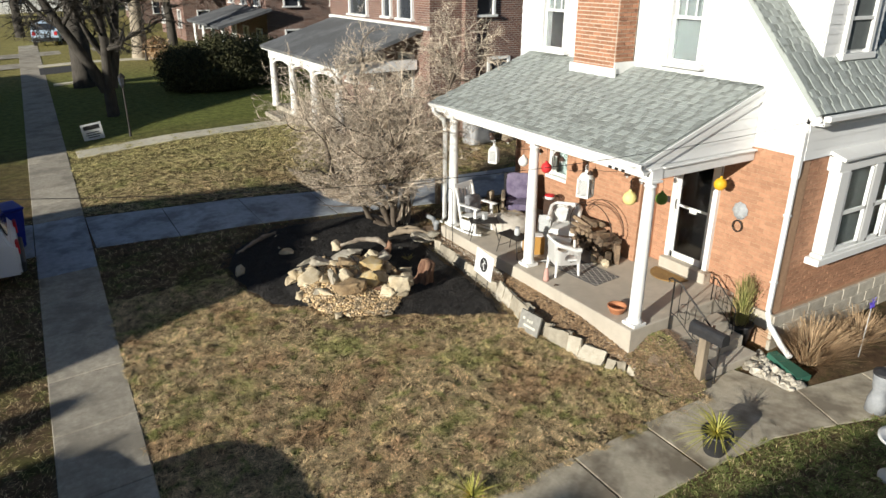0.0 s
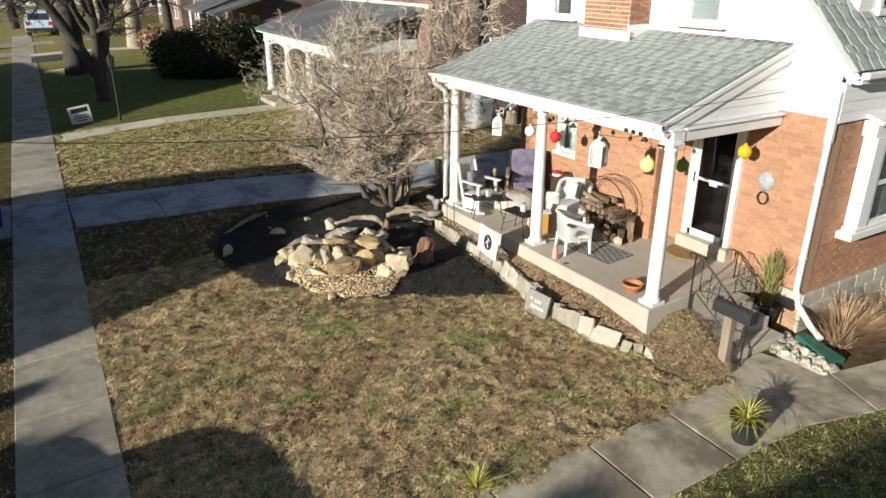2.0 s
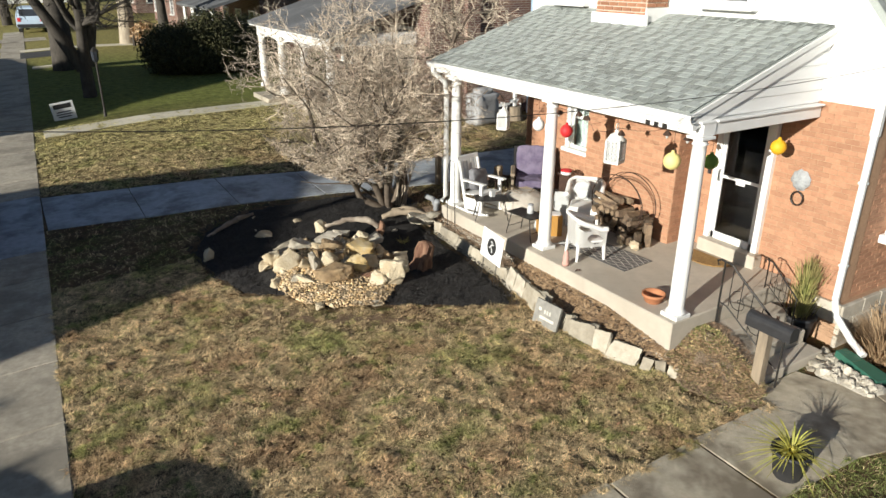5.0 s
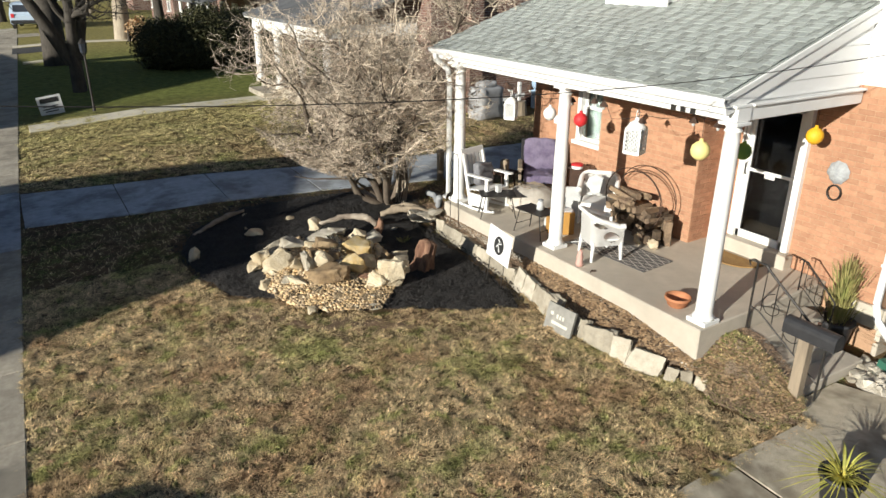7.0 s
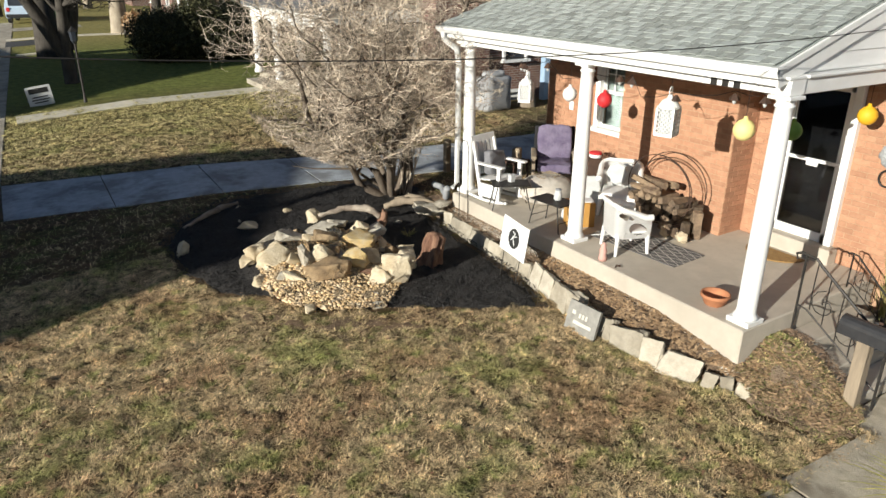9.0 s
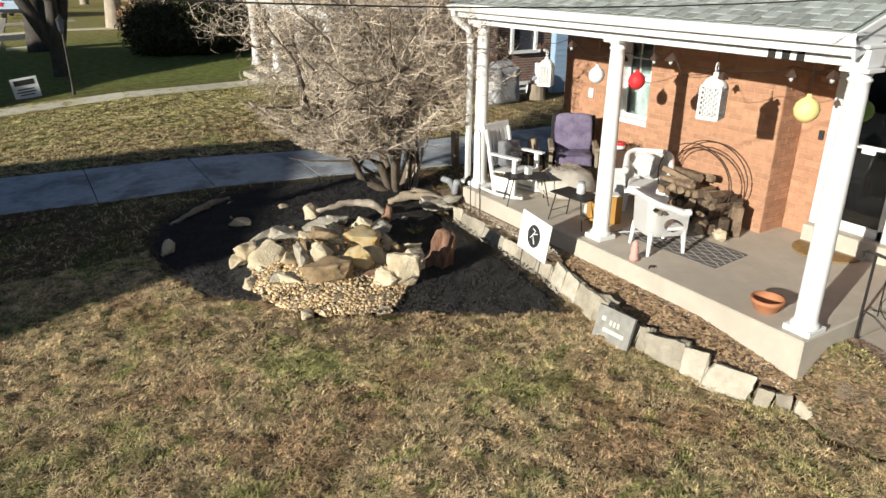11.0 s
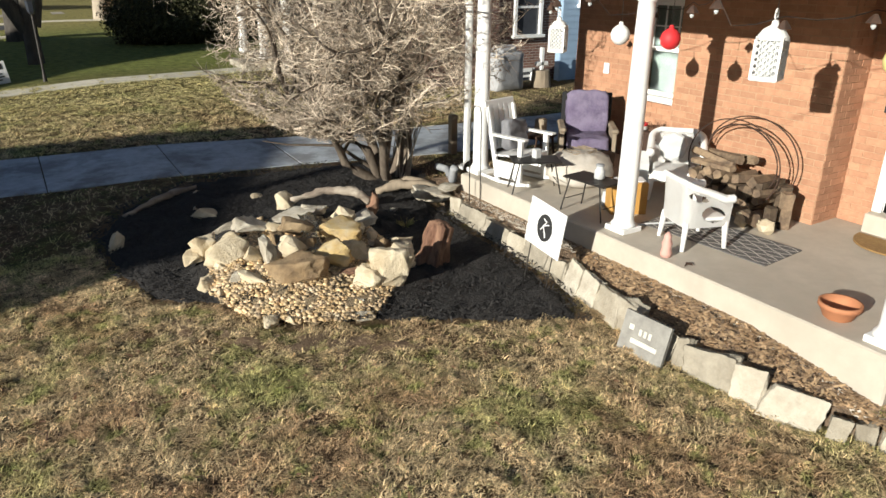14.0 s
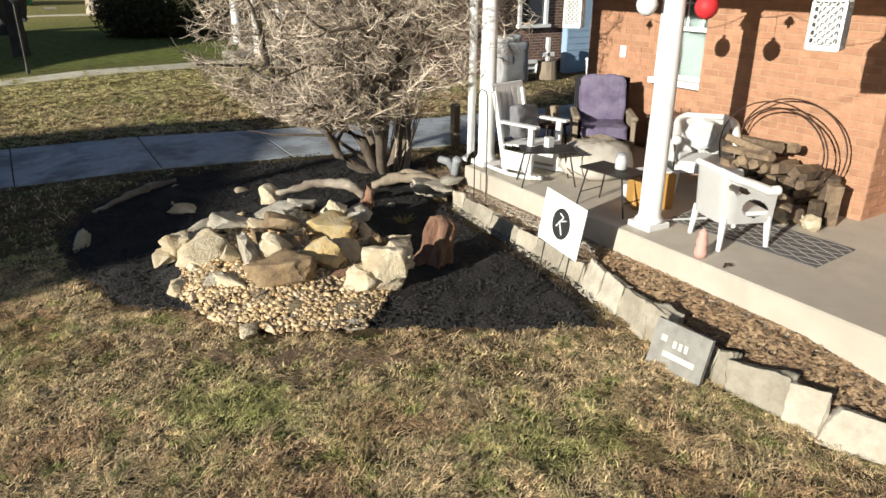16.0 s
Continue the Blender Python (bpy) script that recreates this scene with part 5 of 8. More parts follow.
for n, (x, y, w, hh) in enumerate([(-2.43, 3.83, 0.11, 0.08), (-3.35, 3.97, 0.2, 0.13), (-3.16, 3.88, 0.11, 0.09), (-2.51, 3.6, 0.17, 0.1), (-1.83, 4.86, 0.14, 0.1), (-1.34, 4.97, 0.34, 0.19), (-0.84, 6.17, 0.13, 0.1), (-3.13, 7.18, 0.34, 0.18), (-2.32, 7.56, 0.22, 0.08), (-3.23, 7.53, 0.09, 0.06), (-4.34, 6.82, 0.25, 0.24), (-1.56, 4.38, 0.13, 0.12), (-1.66, 4.6, 0.1, 0.08), (-3.6, 4.72, 0.12, 0.09), (-2.75, 3.72, 0.09, 0.07), (-3.0, 3.95, 0.08, 0.06), (-3.02, 8.2, 0.16, 0.05)]):
    boulder(40 + n, x, y, (w * 0.55, w * 0.45, hh * 0.55), STONE if n % 3 else STONEG, "pale field stone lying on the mulch" if y > 4.7 else "pale field stone at the edge of the pebbles", 0.0, n * 47, (n % 5 * 4, 6), "stone", 12, "stones on the mulch")

single("weathered_plank", box(bmesh.new(), (0, 0, 0), (0.56, 0.09, 0.045), bev=0.012), WOODR, "narrow brown plank wedged below the ochre boulders", "plank", pose(-2.28, 4.32, ground_z(-2.3, 4.3) + 0.2, 20, -9, -28))

# pebbles in the basin
PEB = [(-3.72, 4.85), (-3.5, 4.2), (-3.1, 3.78), (-2.45, 3.5), (-2.2, 3.75), (-1.85, 4.1), (-1.55, 4.5), (-1.6, 5.4), (-2.0, 5.6), (-2.9, 5.9), (-3.5, 5.6)]
sheet("gravel_bed", PEB, lambda x, y: 0.055 + pile_h(x, y), GRAVEL, "tan grit under the pebbles of the basin", "gravel", 0.08, 0.05)
pv, pf = [], []
ico = bmesh.new()
bmesh.ops.create_icosphere(ico, subdivisions=1, radius=1.0)
iv = np.array([v.co for v in ico.verts])
fi = [[v.index for v in f.verts] for f in ico.faces]
ico.free()
count = 0
while count < 12500:
    x, y = RNG.uniform(-3.8, -1.5), RNG.uniform(3.5, 6.0)
    if not in_poly(x, y, PEB) or RNG.random() > 0.85 + 1.1 * noise.noise((x * 3.5, y * 3.5, 0)) - (0.08 if y > 4.9 else 0.0):
        continue
    r = RNG.choice((0.008, 0.01, 0.012, 0.013, 0.016, 0.019, 0.03))
    e = Euler((RNG.uniform(-0.4, 0.4), RNG.uniform(-0.4, 0.4), RNG.uniform(0, 6.28))).to_matrix()
    c = np.array((x, y, ground_z(x, y) + 0.055 + pile_h(x, y) + RNG.uniform(0, 0.02)))
    k = len(pv)
    pv += list((iv * np.array((r * 1.25, r, r * 0.65))) @ np.array(e).T + c)
    pf += [[k + i for i in q] for q in fi]
    count += 1
tagged(raw("pebbles", pv, pf, PEBBLE, smooth=True), "golden river pebbles in the waterfall basin", "pebbles", kind="stuff")
# water running between the stones
wm = glass_mat("clear_water", (0.8, 0.88, 0.9), 0.12)
bm = bmesh.new()
prev = None
for k in range(13):
    t = k / 12
    x, y = -2.42 - 0.16 * t + 0.03 * math.sin(9 * t), 5.35 - 0.85 * t
    z = ground_z(x, y) + 0.1 + pile_h(x, y) + 0.16 * (1 - t)
    row = [bm.verts.new((x + d, y + 0.02 * math.sin(20 * d + 8 * t), z + 0.012 * math.sin(40 * d + 15 * t))) for d in (-0.1, -0.05, 0.0, 0.05, 0.1)]
    if prev:
        for i in range(4):
            bm.faces.new((prev[i], prev[i + 1], row[i + 1], row[i]))
    prev = row
bmesh.ops.solidify(bm, geom=bm.faces[:], thickness=0.015)
single("trickling_water", bm, wm, "clear water trickling down between the stones", "water", smooth=True)


def driftwood(pts, rs, seed, material, name, label, n=10):
    """A weathered limb: a knobbly tube along a line."""
    line, rad = [], []
    for i in range(len(pts) - 1):
        for k in range(6):
            t = k / 6
            line.append(Vector(pts[i]).lerp(Vector(pts[i + 1]), t))
            rad.append(rs[i] + (rs[i + 1] - rs[i]) * t)
    line.append(Vector(pts[-1]))
    rad.append(rs[-1])
    rad = [r * (1 + 0.25 * noise.noise((i * 0.7, seed, 0))) for i, r in enumerate(rad)]
    bm = pipe(bmesh.new(), line, rad, n)
    for v in bm.verts:
        v.co += Vector((noise.noise(v.co * 9 + Vector((seed, 0, 0))), noise.noise(v.co * 9 + Vector((0, seed, 0))), noise.noise(v.co * 9))) * min(rad) * 0.9
    return single(name, bm, material, label, "driftwood", smooth=True)


zg = lambda x, y, d=0.06: ground_z(x, y) + d
driftwood([(-2.35, 6.05, 0.4), (-1.95, 5.95, 0.5), (-1.6, 5.75, 0.5), (-1.45, 5.65, 0.36)], [0.035, 0.05, 0.06, 0.045], 3, WOODG, "driftwood_log", "smooth grey driftwood log over the rock garden")
driftwood([(-1.48, 5.66, 0.14), (-1.42, 5.64, 0.28), (-1.38, 5.6, 0.44)], [0.08, 0.075, 0.05], 5, WOODR, "driftwood_knot", "brown knotty driftwood end on the heap")
driftwood([(-4.1, 7.75, zg(-4.1, 7.75)), (-3.7, 8.0, zg(-3.7, 8.0, 0.11)), (-3.3, 8.25, zg(-3.3, 8.25, 0.1)), (-2.98, 8.4, zg(-3, 8.4, 0.07))], [0.03, 0.045, 0.05, 0.03], 8, WOODG, "fallen_branch", "pale fallen branch on the dark mulch")
driftwood([(-0.75, 6.9, 0.05), (-0.45, 6.7, 0.17), (-0.15, 6.45, 0.2), (0.1, 6.2, 0.1)], [0.05, 0.065, 0.055, 0.035], 12, WOODP, "driftwood_root", "brown root wood below the tree")
driftwood([(-0.4, 7.1, 0.08), (-0.25, 6.75, 0.2), (0.05, 6.5, 0.16)], [0.045, 0.055, 0.03], 14, WOODP, "driftwood_root", "brown root wood below the tree")
bm = lathe(bmesh.new(), [(0.19, -0.12), (0.18, 0.0), (0.16, 0.07), (0.15, 0.14), (0.14, 0.2), (0.145, 0.27), (0.14, 0.34), (0.13, 0.41), (0.12, 0.47), (0.05, 0.5)], 40)
for v in bm.verts:
    a = math.atan2(v.co.y, v.co.x)
    k = 1 + 0.14 * math.sin(5 * a + 4 * v.co.z) + 0.13 * math.sin(11 * a + 2 * v.co.z) + 0.3 * noise.noise(Vector((v.co.x * 14, v.co.y * 14, v.co.z * 5)))
    v.co.x, v.co.y = v.co.x * k * 0.9, v.co.y * k
single("tree_stump", bm, WOODR, "shredded red-brown stump standing in the mulch", "stump", pose(-1.26, 4.42, ground_z(-1.26, 4.4) + 0.06, 10, 12, 20), smooth=True)
bm = bmesh.new()
for k in range(60):
    a = RNG.uniform(0, 6.28)
    l = RNG.uniform(0.06, 0.16)
    rod(bm, (0.02 * math.cos(a), 0.02 * math.sin(a), 0), (l * math.cos(a), l * math.sin(a), RNG.uniform(0.02, 0.1)), 0.006, 0.002, 3)
single("small_plant", bm, JUNI, "small grey-green plant on the mulch", "plant", pose(-0.98, 5.55, zg(-0.98, 5.55)))

# edging stones between lawn and bed
EDGE = [(0.12, -0.24), (-0.02, 0.06), (-0.18, 0.3), (-0.28, 0.6), (-0.34, 0.95), (-0.37, 1.3), (-0.38, 1.7), (-0.36, 2.2), (-0.27, 2.65), (-0.22, 3.1), (-0.15, 3.6), (-0.13, 4.2), (-0.08, 5.0), (-0.05, 5.85)]


def edge_at(y):
    """Place and heading of the edging line at a given y."""
    for (x1, y1), (x2, y2) in zip(EDGE, EDGE[1:]):
        if y <= y2:
            break
    return x1 + (x2 - x1) * (y - y1) / (y2 - y1), math.degrees(math.atan2(y2 - y1, x2 - x1))


# from, to, height and thickness of each stone along the line
EDGING = [(-0.26, -0.06, 0.2, 0.09), (-0.05, 0.1, 0.2, 0.08), (0.11, 0.25, 0.2, 0.08), (0.26, 0.7, 0.32, 0.1), (0.71, 0.99, 0.34, 0.08), (1.0, 1.41, 0.32, 0.09), (1.42, 1.55, 0.3, 0.08),
          (1.56, 1.95, 0.3, 0.07), (2.0, 2.26, 0.36, 0.08), (2.27, 2.66, 0.34, 0.09), (2.67, 2.95, 0.36, 0.09), (2.96, 3.22, 0.36, 0.1), (3.24, 3.52, 0.28, 0.11), (3.54, 4.06, 0.26, 0.09),
          (4.08, 4.4, 0.24, 0.09), (4.42, 4.95, 0.24, 0.1), (4.98, 5.3, 0.26, 0.12), (5.33, 5.6, 0.24, 0.1), (5.62, 5.85, 0.26, 0.1)]
for n, (y0, y1, h, th) in enumerate(EDGING):
    x, ang = edge_at((y0 + y1) / 2)
    bmx = split_slab(230 + n, ((y1 - y0) * 0.52, th * 0.62, h * 0.5))
    white = n in (3, 4, 10, 11)
    single("edging_stone", bmx, STONEW if white else SLABG, "pale rough edging stone between lawn and bed" if white else "grey rough edging stone between lawn and bed", "stone",
           pose(x, (y0 + y1) / 2, ground_z(x, y0) + h * 0.36, RNG.uniform(6, 20), RNG.uniform(-9, 9), ang + RNG.uniform(-7, 7)), "edging stones")
# split slate with painted bars
slate = thing("slate_plaque", pose(-0.61, 1.77, ground_z(-0.6, 1.77) + 0.03, 0, 14, 0) @ Matrix.Rotation(radians(8), 4, "Z"), "dark slate plaque leaning on the edging stones", "plaque")
part("slab", prism(bmesh.new(), [(-0.02, -0.25), (0.02, -0.25), (0.02, 0.23), (-0.02, 0.23)], -0.04, 0.36), SLATE, slate)
for y, z, w, hgt in ((0.03, 0.2, 0.03, 0.06), (-0.02, 0.2, 0.03, 0.06), (-0.07, 0.2, 0.03, 0.06), (-0.03, 0.1, 0.28, 0.045), (0.13, 0.22, 0.05, 0.05)):
    part("painted_bar", boxes(((-0.0225, y, z), (0.003, w, hgt))), CHALK, slate)
# flat stones and drain pipe at the porch's far corner
for k, (x, y, s, a) in enumerate([(-0.05, 6.2, 0.34, 10), (-0.25, 6.35, 0.3, 60), (0.12, 6.32, 0.28, 100), (-0.15, 6.08, 0.26, 150), (-0.38, 6.2, 0.26, 30), (-0.3, 5.95, 0.28, 75), (-0.12, 5.9, 0.22, 20)]):
    bmx = rock(300 + k, (s * 0.85, s * 0.65, 0.035), 14, 0.04)
    single("flagstone", bmx, STONEG, "flat grey flagstone stacked by the porch corner", "stone", pose(x, y, 0.05 + 0.04 * k, RNG.uniform(-12, 12), RNG.uniform(-15, 5), a), "stacked flagstones")
bm = bmesh.new()
dp = [Vector((0.06, 6.02, 0.52)), Vector((0.12, 6.15, 0.3)), Vector((0.3, 6.45, 0.2)), Vector((0.62, 7.1, 0.16)), Vector((0.66, 7.5, 0.12))]
line, rad = [], []
for a, b in zip(dp, dp[1:]):
    for k in range(8):
        line.append(a.lerp(b, k / 8))
        rad.append(0.062 if k % 2 else 0.05)
single("drain_hose", pipe(bm, line, rad, 10), PLUM, "grey corrugated drain hose from the rain pipe", "hose", smooth=True)

# lawn sign on two wire stakes
sg = thing("garden_sign", pose(-0.55, 3.32, 0.25, 0, 10, -86), "white square garden sign with a round black emblem", "sign")
part("board", boxes(((0, 0, 0.34), (0.53, 0.012, 0.53)), bev=0.003), SIGNW, sg)
bm = bmesh.new()
bmesh.ops.create_cone(bm, cap_ends=True, segments=28, radius1=0.13, radius2=0.13, depth=0.006, matrix=Matrix.Translation((0, -0.009, 0.34)) @ Matrix.Rotation(radians(90), 4, "X") @ Matrix.Diagonal((0.85, 1.2, 1, 1)))
emb = part("emblem", bm, SIGNK, sg, "black round emblem")
for p0, p1 in (((-0.05, 0.3), (0.02, 0.42)), ((0.03, 0.24), (-0.02, 0.36)), ((-0.02, 0.36), (0.06, 0.4)), ((0.02, 0.42), (-0.03, 0.44))):
    part("mark", rod(bmesh.new(), (p0[0], -0.013, p0[1]), (p1[0], -0.013, p1[1]), 0.008, 0.006, 5), SIGNW, emb)
for x in (-0.17, 0.17):
    part("stake", rod(bmesh.new(), (x, 0.01, -0.55), (x, 0.01, 0.2), 0.006), IRON, sg)
# shepherd's hook by the far column
hk = bmesh.new()
pipe(hk, [(-0.02, 5.5, -0.1), (-0.02, 5.5, 1.3), (-0.01, 5.48, 1.42), (0.02, 5.45, 1.48), (0.06, 5.41, 1.46), (0.07, 5.39, 1.38), (0.08, 5.38, 0.0)], 0.007, 6)
single("garden_hook", hk, IRON, "thin black iron garden hook in the soil bed", "garden hook")

# ---- hanging things ----
def globe(x, y, z, material, label, r=0.11, top=3.08):
    g = thing("globe_lantern", Matrix.Translation((x, y, z)), label, "lantern", "hanging globe lanterns")
    bm = lathe(bmesh.new(), [(0.02, -r), (r * 0.55, -r * 0.84), (r * 0.87, -r * 0.5), (r, 0), (r * 0.87, r * 0.5), (r * 0.55, r * 0.84), (0.025, r), (0.02, r + 0.03)], 18)
    part("globe", bm, material, g, smooth=True)
    part("cord", rod(bmesh.new(), (0, 0, r), (0, 0, top - z), 0.003, n=5), IRON, g)


globe(0.48, 2.8, 2.49, P_RED, "round red lantern hanging from the porch ceiling", 0.1)
globe(0.39, 0.617, 2.51, P_YEL, "round pale yellow lantern hanging from the porch ceiling", 0.115)
globe(0.835, 0.354, 2.5, P_GRN, "round green lantern hanging from the porch ceiling", 0.1)
globe(2.29, 0.366, 2.52, P_ORA, "round golden lantern hanging beside the door", 0.11)
globe(0.4, 3.39, 2.49, WHITE, "round white lantern hanging from the porch ceiling", 0.1)


def cage_lantern(m, label, s=1.0):
    """A pierced white metal lantern with an arched top and a ring."""
    c = thing("cage_lantern", m, label, "lantern", "white cage lanterns")
    h, w = 0.38 * s, 0.215 * s
    part("base", box(bmesh.new(), (0, 0, 0.02), (w, w, 0.04), bev=0.006), WHITE, c)
    part("inner_box", boxes(((0, 0, h * 0.5), (w * 0.7, w * 0.7, h * 0.8))), CURTAIN, c)
    for k in range(4):
        rot = Matrix.Rotation(k * math.pi / 2, 4, "Z")
        bm = bmesh.new()
        for x in (-1, 1):
            box(bm, rot @ Vector((x * w * 0.47, -w * 0.48, h * 0.45)), (0.02, 0.02, h * 0.85))
        for i in range(4):
            for j in range(6):
                a = [rot @ Vector((-w * 0.36 + w * 0.24 * i + w * 0.1 * math.cos(q), -w * 0.49, 0.07 + h * 0.14 * j + h * 0.06 * math.sin(q))) for q in [math.pi * 2 * t / 6 for t in range(6)]]
                pipe(bm, a, 0.006, 4, closed=True)
        part("side_panel", bm, WHITE, c, "pierced white scrollwork")
    part("top", lathe(bmesh.new(), [(w * 0.6, h * 0.88), (w * 0.56, h * 0.96), (w * 0.4, h * 1.1), (w * 0.15, h * 1.18), (0.03, h * 1.2), (0.025, h * 1.28)], 4 if s < 0 else 16), WHITE, c)
    part("ring", pipe(bmesh.new(), [(0.045 * math.cos(t), 0, h * 1.28 + 0.045 + 0.045 * math.sin(t)) for t in [math.pi * 2 * k / 14 for k in range(14)]], 0.007, 6, closed=True), WHITE, c)
    part("cord", rod(bmesh.new(), (0, 0, h * 1.28 + 0.09), (0, 0, 3.08 - m.translation.z), 0.003, n=5), IRON, c)


cage_lantern(pose(0.42, 1.67, 2.24, 0, 0, 20), "white pierced metal lantern hanging from the porch beam")
cage_lantern(pose(0.45, 4.42, 2.22, 0, 0, 35), "small white pierced lantern hanging at the porch's far end", 0.8)
# string of small house-shaped lights along the beam
def light_cap(x, y, z, turn):
    s = thing("string_light", pose(x, y, z, 0, 0, turn), "small dark tin light on the porch light string", "string light", "string lights")
    part("cap", lathe(bmesh.new(), [(0.065, 0), (0.04, 0.04), (0.014, 0.07)], 5), RUST, s)
    part("bulb", lathe(bmesh.new(), [(0.008, -0.045), (0.022, -0.025), (0.015, 0.0)], 8), CURTAIN, s)


for k in range(9):
    light_cap(0.5 + 0.25 * math.sin(k * 1.7), 0.5 + 0.55 * k, 2.8 - 0.07 * (k % 3), k * 40)
bm = pipe(bmesh.new(), [(0.5 + 0.25 * math.sin(k * 1.7 / 3), 0.5 + 0.55 * k / 3, 2.87 - 0.07 * ((k / 3) % 3) + 0.03 * math.cos(k * 2.1)) for k in range(26)], 0.004, 4)
single("light_string_cable", bm, IRON, "thin black cable of the porch light string", "cable")
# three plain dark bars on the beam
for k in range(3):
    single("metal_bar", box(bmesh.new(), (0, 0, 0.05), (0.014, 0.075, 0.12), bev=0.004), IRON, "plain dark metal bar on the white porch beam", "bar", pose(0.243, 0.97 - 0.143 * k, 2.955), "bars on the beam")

# ---- furniture on the porch ----
FZ = 0.45


def fz(x):
    """Height of the porch floor, which falls gently to the street."""
    return FZ + 0.018 * x


def pad(c, size, rot=None):
    """A soft creased cushion."""
    bm = box(bmesh.new(), (0, 0, 0), (1, 1, 1))
    bmesh.ops.subdivide_edges(bm, edges=bm.edges[:], cuts=9, use_grid_fill=True)
    for v in bm.verts:
        p = v.co * 2
        for i in range(3):                               # round the box off
            p[i] = math.copysign(abs(p[i]) ** 0.9, p[i])
        n = max(abs(p.x) ** 8 + abs(p.y) ** 8 + abs(p.z) ** 8, 1e-6) ** (1 / 8)
        p = p / max(1.0, n)
        q = Vector((p.x * size[0] / 2, p.y * size[1] / 2, p.z * size[2] / 2))
        q += p * 0.022 * noise.noise((q.x * 7, q.y * 9, q.z * 16)) + p * 0.014 * noise.noise((q.x * 19, q.y * 19, q.z * 30))
        v.co = (rot @ q if rot else q) + Vector(c)
    return bm


def rocking_chair(m):
    c = thing("rocking_chair", m, "white wooden rocking chair with a grey cushion", "chair")
    for x in (-0.27, 0.27):
        part("rocker", pipe(bmesh.new(), [(x, -0.42, 0.07), (x, -0.2, 0.035), (x, 0.1, 0.025), (x, 0.4, 0.06)], 0.024, 6), WHITE, c)
        part("front_leg", box(bmesh.new(), (x, -0.24, 0.33), (0.055, 0.07, 0.62), bev=0.008), WHITE, c)
        part("back_leg", box(bmesh.new(), (x * 0.94, 0.24, 0.5), (0.05, 0.06, 0.98), Euler((-0.22, 0, 0)).to_matrix(), bev=0.008), WHITE, c)
        part("armrest", box(bmesh.new(), (x * 1.08, -0.06, 0.645), (0.1, 0.58, 0.03), bev=0.01), WHITE, c)
        part("side_panel", box(bmesh.new(), (x, -0.02, 0.2), (0.03, 0.4, 0.22)), WHITE, c)
    for k in range(5):
        part("seat_slat", box(bmesh.new(), (0, -0.24 + 0.11 * k, 0.41 - 0.012 * k), (0.54, 0.095, 0.022), bev=0.004), WHITE, c)
    for k in range(5):
        part("back_slat", box(bmesh.new(), (-0.2 + 0.1 * k, 0.3, 0.72), (0.08, 0.02, 0.6), Euler((-0.22, 0, 0)).to_matrix(), bev=0.004), WHITE, c)
    part("top_rail", box(bmesh.new(), (0, 0.37, 1.0), (0.6, 0.03, 0.12), Euler((-0.22, 0, 0)).to_matrix(), bev=0.015), WHITE, c)
    part("apron", box(bmesh.new(), (0, -0.27, 0.36), (0.54, 0.025, 0.1), bev=0.004), WHITE, c)
    return c


rocking_chair(pose(0.56, 5.2, fz(0.56), 0, 0, 14))
bm = pad((0, 0, 0), (0.42, 0.15, 0.4))
single("chair_cushion", bm, GREYC, "dark grey cushion leaning in the rocking chair", "cushion", pose(0.56, 5.3, fz(0.56) + 0.62, -14, 8, 14), smooth=True)


def folding_table(m, label, w=0.62, d=0.38, h=0.41):
    t = thing("folding_table", m, label, "table", "black folding side tables")
    part("tabletop", box(bmesh.new(), (0, 0, h), (w, d, 0.022), bev=0.008), IRON, t, "black mesh top")
    for y in (-1, 1):
        for x in (-1, 1):
            part("leg", rod(bmesh.new(), (x * w * 0.36, y * d * 0.4, h - 0.01), (x * w * 0.5, y * d * 0.48, 0.0), 0.009, n=6), IRON, t)
    for x in (-1, 1):
        part("stretcher", rod(bmesh.new(), (x * w * 0.45, -d * 0.44, h * 0.35), (x * w * 0.45, d * 0.44, h * 0.35), 0.006, n=6), IRON, t)
    return t


folding_table(pose(0.46, 4.72, fz(0.46), 0, 0, -28), "low black metal table before the rocking chair")
folding_table(pose(0.47, 3.66, fz(0.47), 0, 0, -84), "low black metal table with a glass jar")
j = thing("glass_jar", pose(0.52, 3.62, fz(0.52) + 0.421), "clear glass jar on the black table", "jar")
part("body", lathe(bmesh.new(), [(0.05, 0), (0.062, 0.01), (0.062, 0.1), (0.045, 0.125), (0.045, 0.15)], 16), CURTAIN, j, smooth=True)
part("lid", lathe(bmesh.new(), [(0.048, 0.15), (0.048, 0.17), (0.01, 0.18)], 16), PLUM, j)
g = thing("candle_glass", pose(0.5, 4.75, fz(0.5) + 0.421), "clear square glass holder on the black table", "glass")
part("body", boxes(((0, 0, 0.06), (0.09, 0.09, 0.12)), bev=0.008), CURTAIN, g)

# pouf with a twig wreath
pf_ = single("floor_pouf", lathe(bmesh.new(), [(0.34, 0.0), (0.42, 0.06), (0.45, 0.16), (0.42, 0.28), (0.35, 0.35), (0.28, 0.385), (0.2, 0.405), (0.02, 0.41)], 36), CLOTHG, "pale round stone-coloured pouf on the porch floor", "pouf", pose(1.22, 4.72, fz(1.22)), smooth=True)
for v in pf_.data.vertices:
    v.co *= 1 + 0.07 * noise.noise(v.co * 4) + 0.05 * noise.noise(v.co * 11)
bm = bmesh.new()
